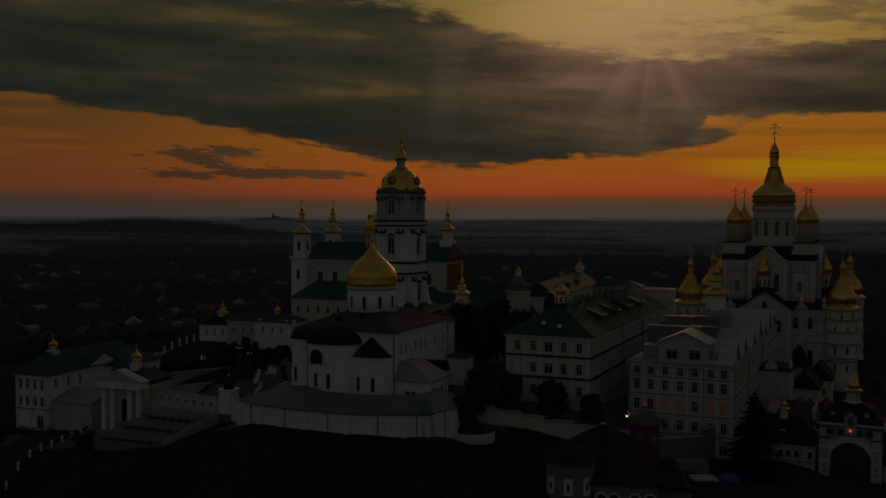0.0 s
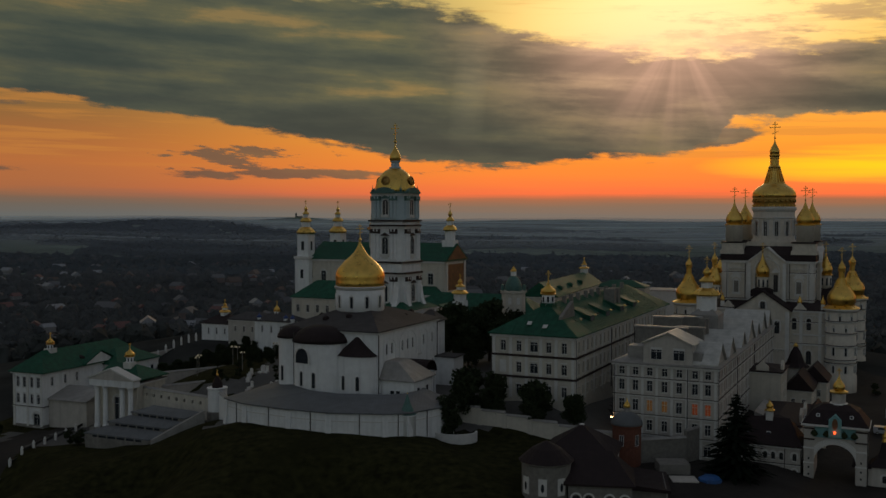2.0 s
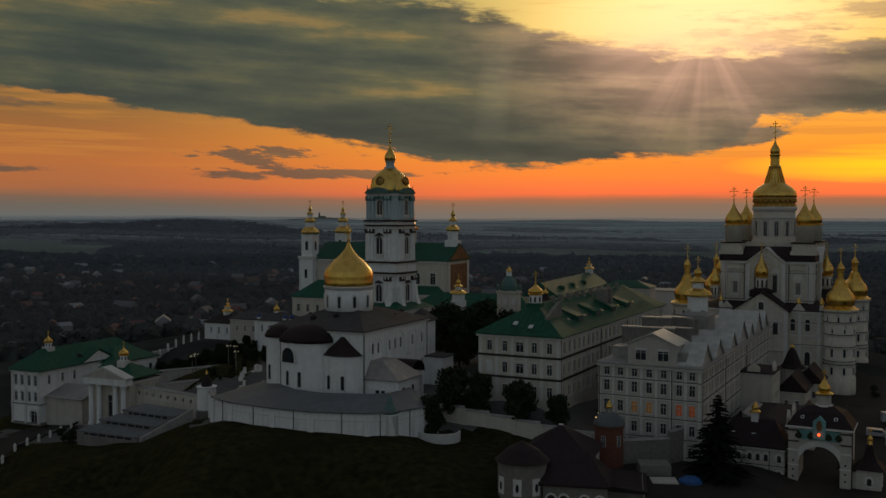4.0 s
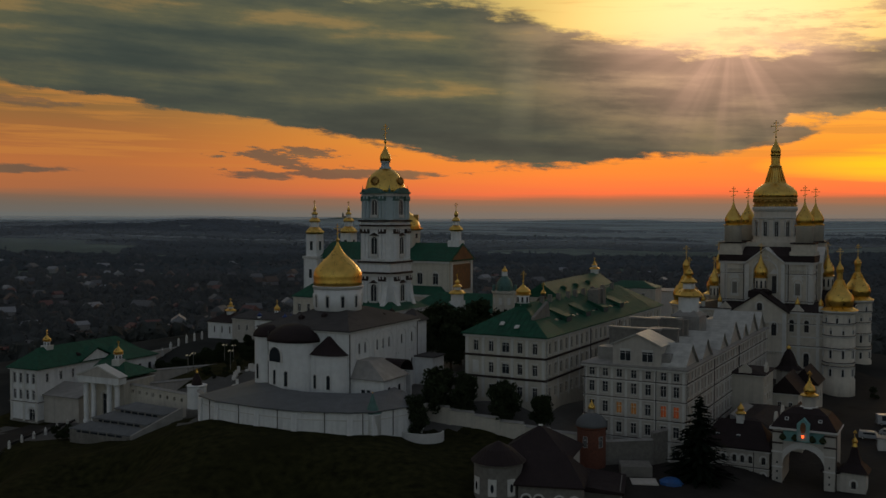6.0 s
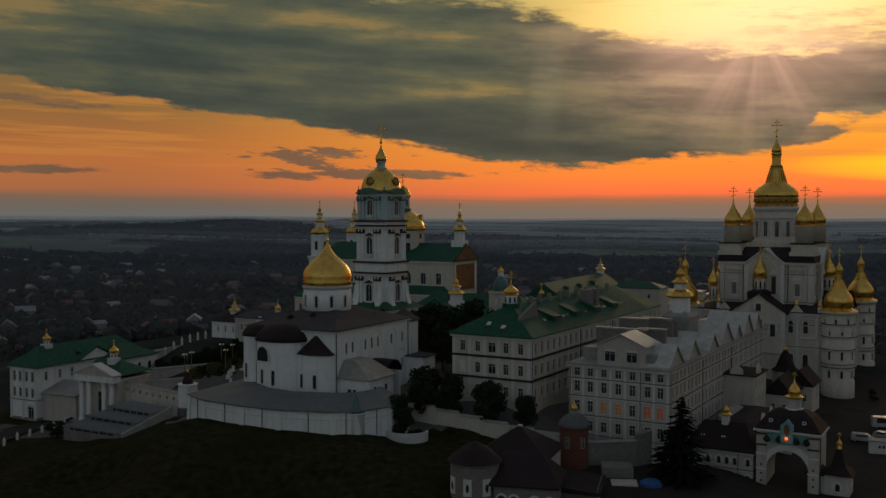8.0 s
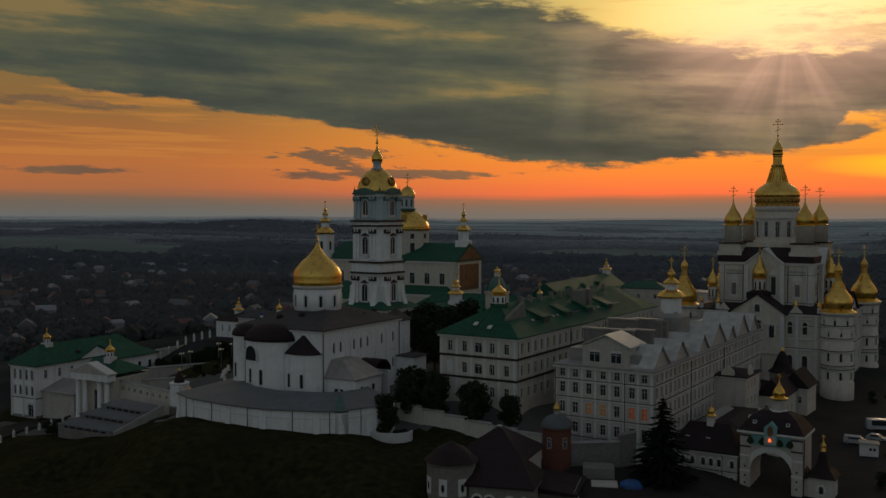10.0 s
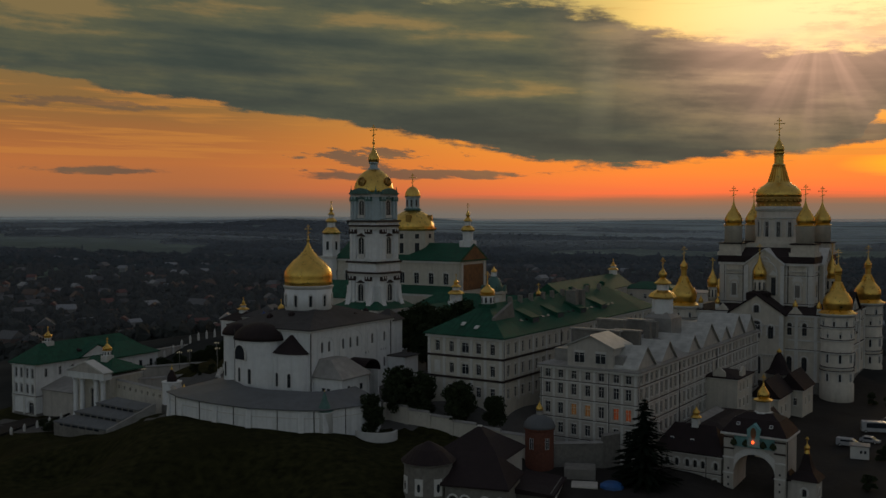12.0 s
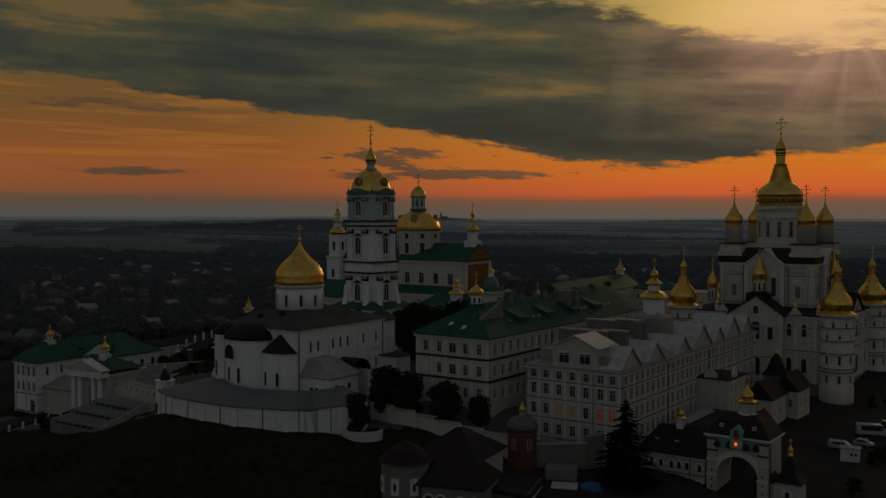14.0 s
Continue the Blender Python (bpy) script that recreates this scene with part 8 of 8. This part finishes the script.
def clumps(name, label, spots, seed, material, tris, size):
    """Many ragged crowns in one mesh."""
    rnd = random.Random(seed)
    verts, faces = [], []
    for x, y, z, r, h in spots:
        n, i = 7, len(verts)
        turn = rnd.uniform(0, 1)
        for ring, (k, q) in enumerate(((.8, .0), (1.0, .38), (.62, .8))):
            for j in range(n):
                a = 2 * math.pi * (j + turn) / n
                w = r * k * rnd.uniform(1 - size, 1 + size)
                verts.append((x + w * math.cos(a), y + w * math.sin(a), z + h * (q + rnd.uniform(-.5, .5) * size * (ring > 0))))
        verts.append((x + rnd.gauss(0, .15) * r, y + rnd.gauss(0, .15) * r, z + h * rnd.uniform(.9, 1.15)))
        for ring in range(2):
            for j in range(n):
                p, q = i + ring * n + j, i + ring * n + (j + 1) % n
                faces.append((p, q, q + n, p + n))
        for j in range(n):
            faces.append((i + 2 * n + j, i + 2 * n + (j + 1) % n, i + 3 * n))
        for _ in range(tris):
            a, q = rnd.uniform(0, 6.283), rnd.uniform(.3, 1)
            rad = r * math.sqrt(1 - (q * .9) ** 2) * 1.05
            c = (x + rad * math.cos(a), y + rad * math.sin(a), z + h * q)
            e = len(verts)
            for _k in range(3):
                verts.append((c[0] + rnd.gauss(0, .17) * r, c[1] + rnd.gauss(0, .17) * r, c[2] + rnd.gauss(0, .15) * r))
            faces.append((e, e + 1, e + 2))
    me = bpy.data.meshes.new(name)
    me.from_pydata(verts, [], faces)
    me.materials.append(material)
    me.update()
    tagged(new(name, me), label, "trees", kind="stuff")


# Greyed foliage colour, with the haze over the town painted in.
TOWN_LEAF = mat("hazy town foliage", (0.062, 0.068, 0.066), 0.9, 0, 0.1, 0.35, 0.2, 0.0, island=0.4, spec=0.1)
rng = random.Random(77)
spots = []
while len(spots) < 6500:
    y = 400 + 1150 * rng.random() ** 1.25
    x = rng.uniform(-.66, .50) * y - 20
    if -125 < x < 140 and y < 455:
        continue
    if noise.noise((x * .006, y * .006, 1.0)) < -.15 and rng.random() < .7:
        continue
    r = rng.uniform(3.2, 6.0)
    spots.append((x, y, height(x, y) - .5, r, r * rng.uniform(1.3, 2.1)))
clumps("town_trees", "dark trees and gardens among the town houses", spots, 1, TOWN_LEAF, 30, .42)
spots = []
while len(spots) < 5600:
    y = rng.uniform(1250, 3700)
    x = rng.uniform(-.66, .50) * y - 20
    m = noise.noise((x * .0012 + 5, y * .0022, 2.0)) + .35 * noise.noise((x * .004, y * .004, 9.0))
    strip = 1300 < y < 1560 and x < -150
    ridge = 2150 < y < 2700 and x > -1400 and x < 500
    if not (strip or ridge or m > .16):
        continue
    r = rng.uniform(9, 16) * (1 + y / 5000)
    spots.append((x, y, height(x, y) - 2, r, rng.uniform(8, 12)))
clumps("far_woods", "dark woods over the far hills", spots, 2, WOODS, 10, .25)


def flat_patch(name, label, cat, x, y, z, rx, ry, material, seed):
    rnd = random.Random(seed)
    n = 40
    pts = []
    for i in range(n):
        a = 2 * math.pi * i / n
        k = 1 + .25 * noise.noise((math.cos(a) * 2, math.sin(a) * 2, seed))
        pts.append((x + rx * k * math.cos(a), y + ry * k * math.sin(a)))
    tagged(part(name, prism(pts, z - 6, z), material), label, cat, kind="structure")


flat_patch("water", "pale pond reflecting the evening sky", "water", -1357, 3410, 2.0, 52, 60, WATER, 3)


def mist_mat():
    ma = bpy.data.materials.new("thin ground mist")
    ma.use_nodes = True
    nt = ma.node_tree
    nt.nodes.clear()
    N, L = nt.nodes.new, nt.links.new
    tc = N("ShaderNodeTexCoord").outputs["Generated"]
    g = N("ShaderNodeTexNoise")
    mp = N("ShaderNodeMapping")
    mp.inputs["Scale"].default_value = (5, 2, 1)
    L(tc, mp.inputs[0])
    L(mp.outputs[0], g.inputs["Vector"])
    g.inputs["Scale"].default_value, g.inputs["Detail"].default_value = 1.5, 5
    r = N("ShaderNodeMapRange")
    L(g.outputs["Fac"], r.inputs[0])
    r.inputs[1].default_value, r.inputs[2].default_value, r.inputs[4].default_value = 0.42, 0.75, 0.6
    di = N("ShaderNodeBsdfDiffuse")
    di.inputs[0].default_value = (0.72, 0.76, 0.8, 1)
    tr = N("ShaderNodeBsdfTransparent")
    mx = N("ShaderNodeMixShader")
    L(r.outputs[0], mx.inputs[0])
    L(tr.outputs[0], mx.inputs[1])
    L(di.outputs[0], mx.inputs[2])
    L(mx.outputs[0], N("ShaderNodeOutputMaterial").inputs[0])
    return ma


MIST = mist_mat()
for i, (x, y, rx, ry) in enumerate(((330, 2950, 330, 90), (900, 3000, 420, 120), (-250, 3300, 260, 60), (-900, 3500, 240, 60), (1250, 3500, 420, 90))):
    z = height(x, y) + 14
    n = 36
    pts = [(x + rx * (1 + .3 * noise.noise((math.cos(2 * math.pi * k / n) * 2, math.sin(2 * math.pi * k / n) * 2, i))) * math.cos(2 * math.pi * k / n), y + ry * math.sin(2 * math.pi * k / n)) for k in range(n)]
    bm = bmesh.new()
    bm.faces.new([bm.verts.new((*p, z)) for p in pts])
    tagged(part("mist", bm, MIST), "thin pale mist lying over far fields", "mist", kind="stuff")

# broad see-through sheets: distance haze and evening mist added over town and far valley


def haze_sheet(y0, y1, level, lift, material):
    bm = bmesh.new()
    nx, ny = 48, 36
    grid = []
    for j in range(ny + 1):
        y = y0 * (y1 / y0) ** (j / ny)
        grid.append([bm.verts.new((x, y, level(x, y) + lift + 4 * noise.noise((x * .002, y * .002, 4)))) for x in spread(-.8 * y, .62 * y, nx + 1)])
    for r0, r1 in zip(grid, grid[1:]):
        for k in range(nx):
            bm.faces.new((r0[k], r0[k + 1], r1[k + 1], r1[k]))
    tagged(part("mist", bm, material, None, "", True), "broad thin sheet adding distance haze and mist over far valley", "mist", kind="stuff")


# Opacity grows with distance, so haze is put into the sheet's material.
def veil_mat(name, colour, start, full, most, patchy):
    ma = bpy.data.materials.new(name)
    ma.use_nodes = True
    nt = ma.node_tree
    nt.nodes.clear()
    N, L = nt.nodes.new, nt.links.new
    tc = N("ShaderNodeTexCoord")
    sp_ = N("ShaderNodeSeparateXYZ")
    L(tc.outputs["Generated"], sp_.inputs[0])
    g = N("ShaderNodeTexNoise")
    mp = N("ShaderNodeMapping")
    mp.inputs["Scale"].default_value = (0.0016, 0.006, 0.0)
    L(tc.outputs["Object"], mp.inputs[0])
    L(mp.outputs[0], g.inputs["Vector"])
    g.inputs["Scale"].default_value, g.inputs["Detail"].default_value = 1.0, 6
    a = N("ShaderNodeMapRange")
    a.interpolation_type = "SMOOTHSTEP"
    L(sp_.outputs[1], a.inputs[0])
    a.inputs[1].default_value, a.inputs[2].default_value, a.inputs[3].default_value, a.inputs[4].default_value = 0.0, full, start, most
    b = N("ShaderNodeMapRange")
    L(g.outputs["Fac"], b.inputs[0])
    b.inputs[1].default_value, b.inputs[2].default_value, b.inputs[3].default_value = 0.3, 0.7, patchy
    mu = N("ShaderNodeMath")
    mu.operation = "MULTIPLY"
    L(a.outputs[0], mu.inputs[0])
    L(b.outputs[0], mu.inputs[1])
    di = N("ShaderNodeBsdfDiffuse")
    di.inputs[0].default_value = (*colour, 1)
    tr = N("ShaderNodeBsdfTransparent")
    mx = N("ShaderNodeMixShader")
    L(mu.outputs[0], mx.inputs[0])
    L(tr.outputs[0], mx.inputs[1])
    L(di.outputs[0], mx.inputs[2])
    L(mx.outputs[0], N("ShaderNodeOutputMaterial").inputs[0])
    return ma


haze_sheet(480, 4650, height, 17, veil_mat("town haze", (0.34, 0.39, 0.47), 0.07, 0.45, 0.34, 0.55))
haze_sheet(1250, 4650, valley, 5, veil_mat("valley mist and haze", (0.58, 0.68, 0.70), 0.0, 0.6, 0.9, 0.2))
haze_sheet(1900, 4650, valley, 15, veil_mat("far haze", (0.58, 0.70, 0.73), 0.05, 0.9, 0.8, 0.15))

# road posts at the foot of the grass slope
rp = None
for i in range(9):
    t = i / 8
    x, y = -97.5 + 4 * t, 206 + 40 * t
    z = height(x, y)
    if rp is None:
        rp = thing("road_post", "white square post beside the falling road", "post", pose(x, y, z), "road posts")
        part("shaft", box(-.26, .26, -.26, .26, -2, 1.4), TRIM, rp)
        part("cap", lathe([(.4, 1.4), (.18, 1.6), (.2, 1.8), (.04, 1.95)], 8), TRIM, rp)
        part("rail", box(-.08, .08, .4, 4.7, .5, 1.1), IRON, rp, "dark iron rail")
    else:
        copy_thing(rp, pose(x, y, z))

# the hill with a small church on the horizon
hx, hy = -790.0, 4480.0
hz_ = height(hx, hy)
fh = tagged(part("far_hill", lathe([(330, -30), (240, 2), (150, 9), (80, 15), (40, 18), (1, 19)], 24, 0, 0), FIELD, None, "", True), "low hill on the horizon in a haze-paled meadow colour", "hill", kind="structure")
fh.matrix_basis = pose(hx, hy, hz_)
ft = thing("hilltop_church", "tiny grey church with a tower on a far hill", "church", pose(hx, hy - 20, hz_ + 17))
part("tower", box(-4, 4, -4, 4, -3, 18), STONE, ft)
part("nave", box(4.01, 30, -6, 6, -4, 8), STONE, ft)
part("spire", lathe([(5, 18), (.2, 27)], 4, 0, 0, turn=math.pi / 4), STONE, ft)
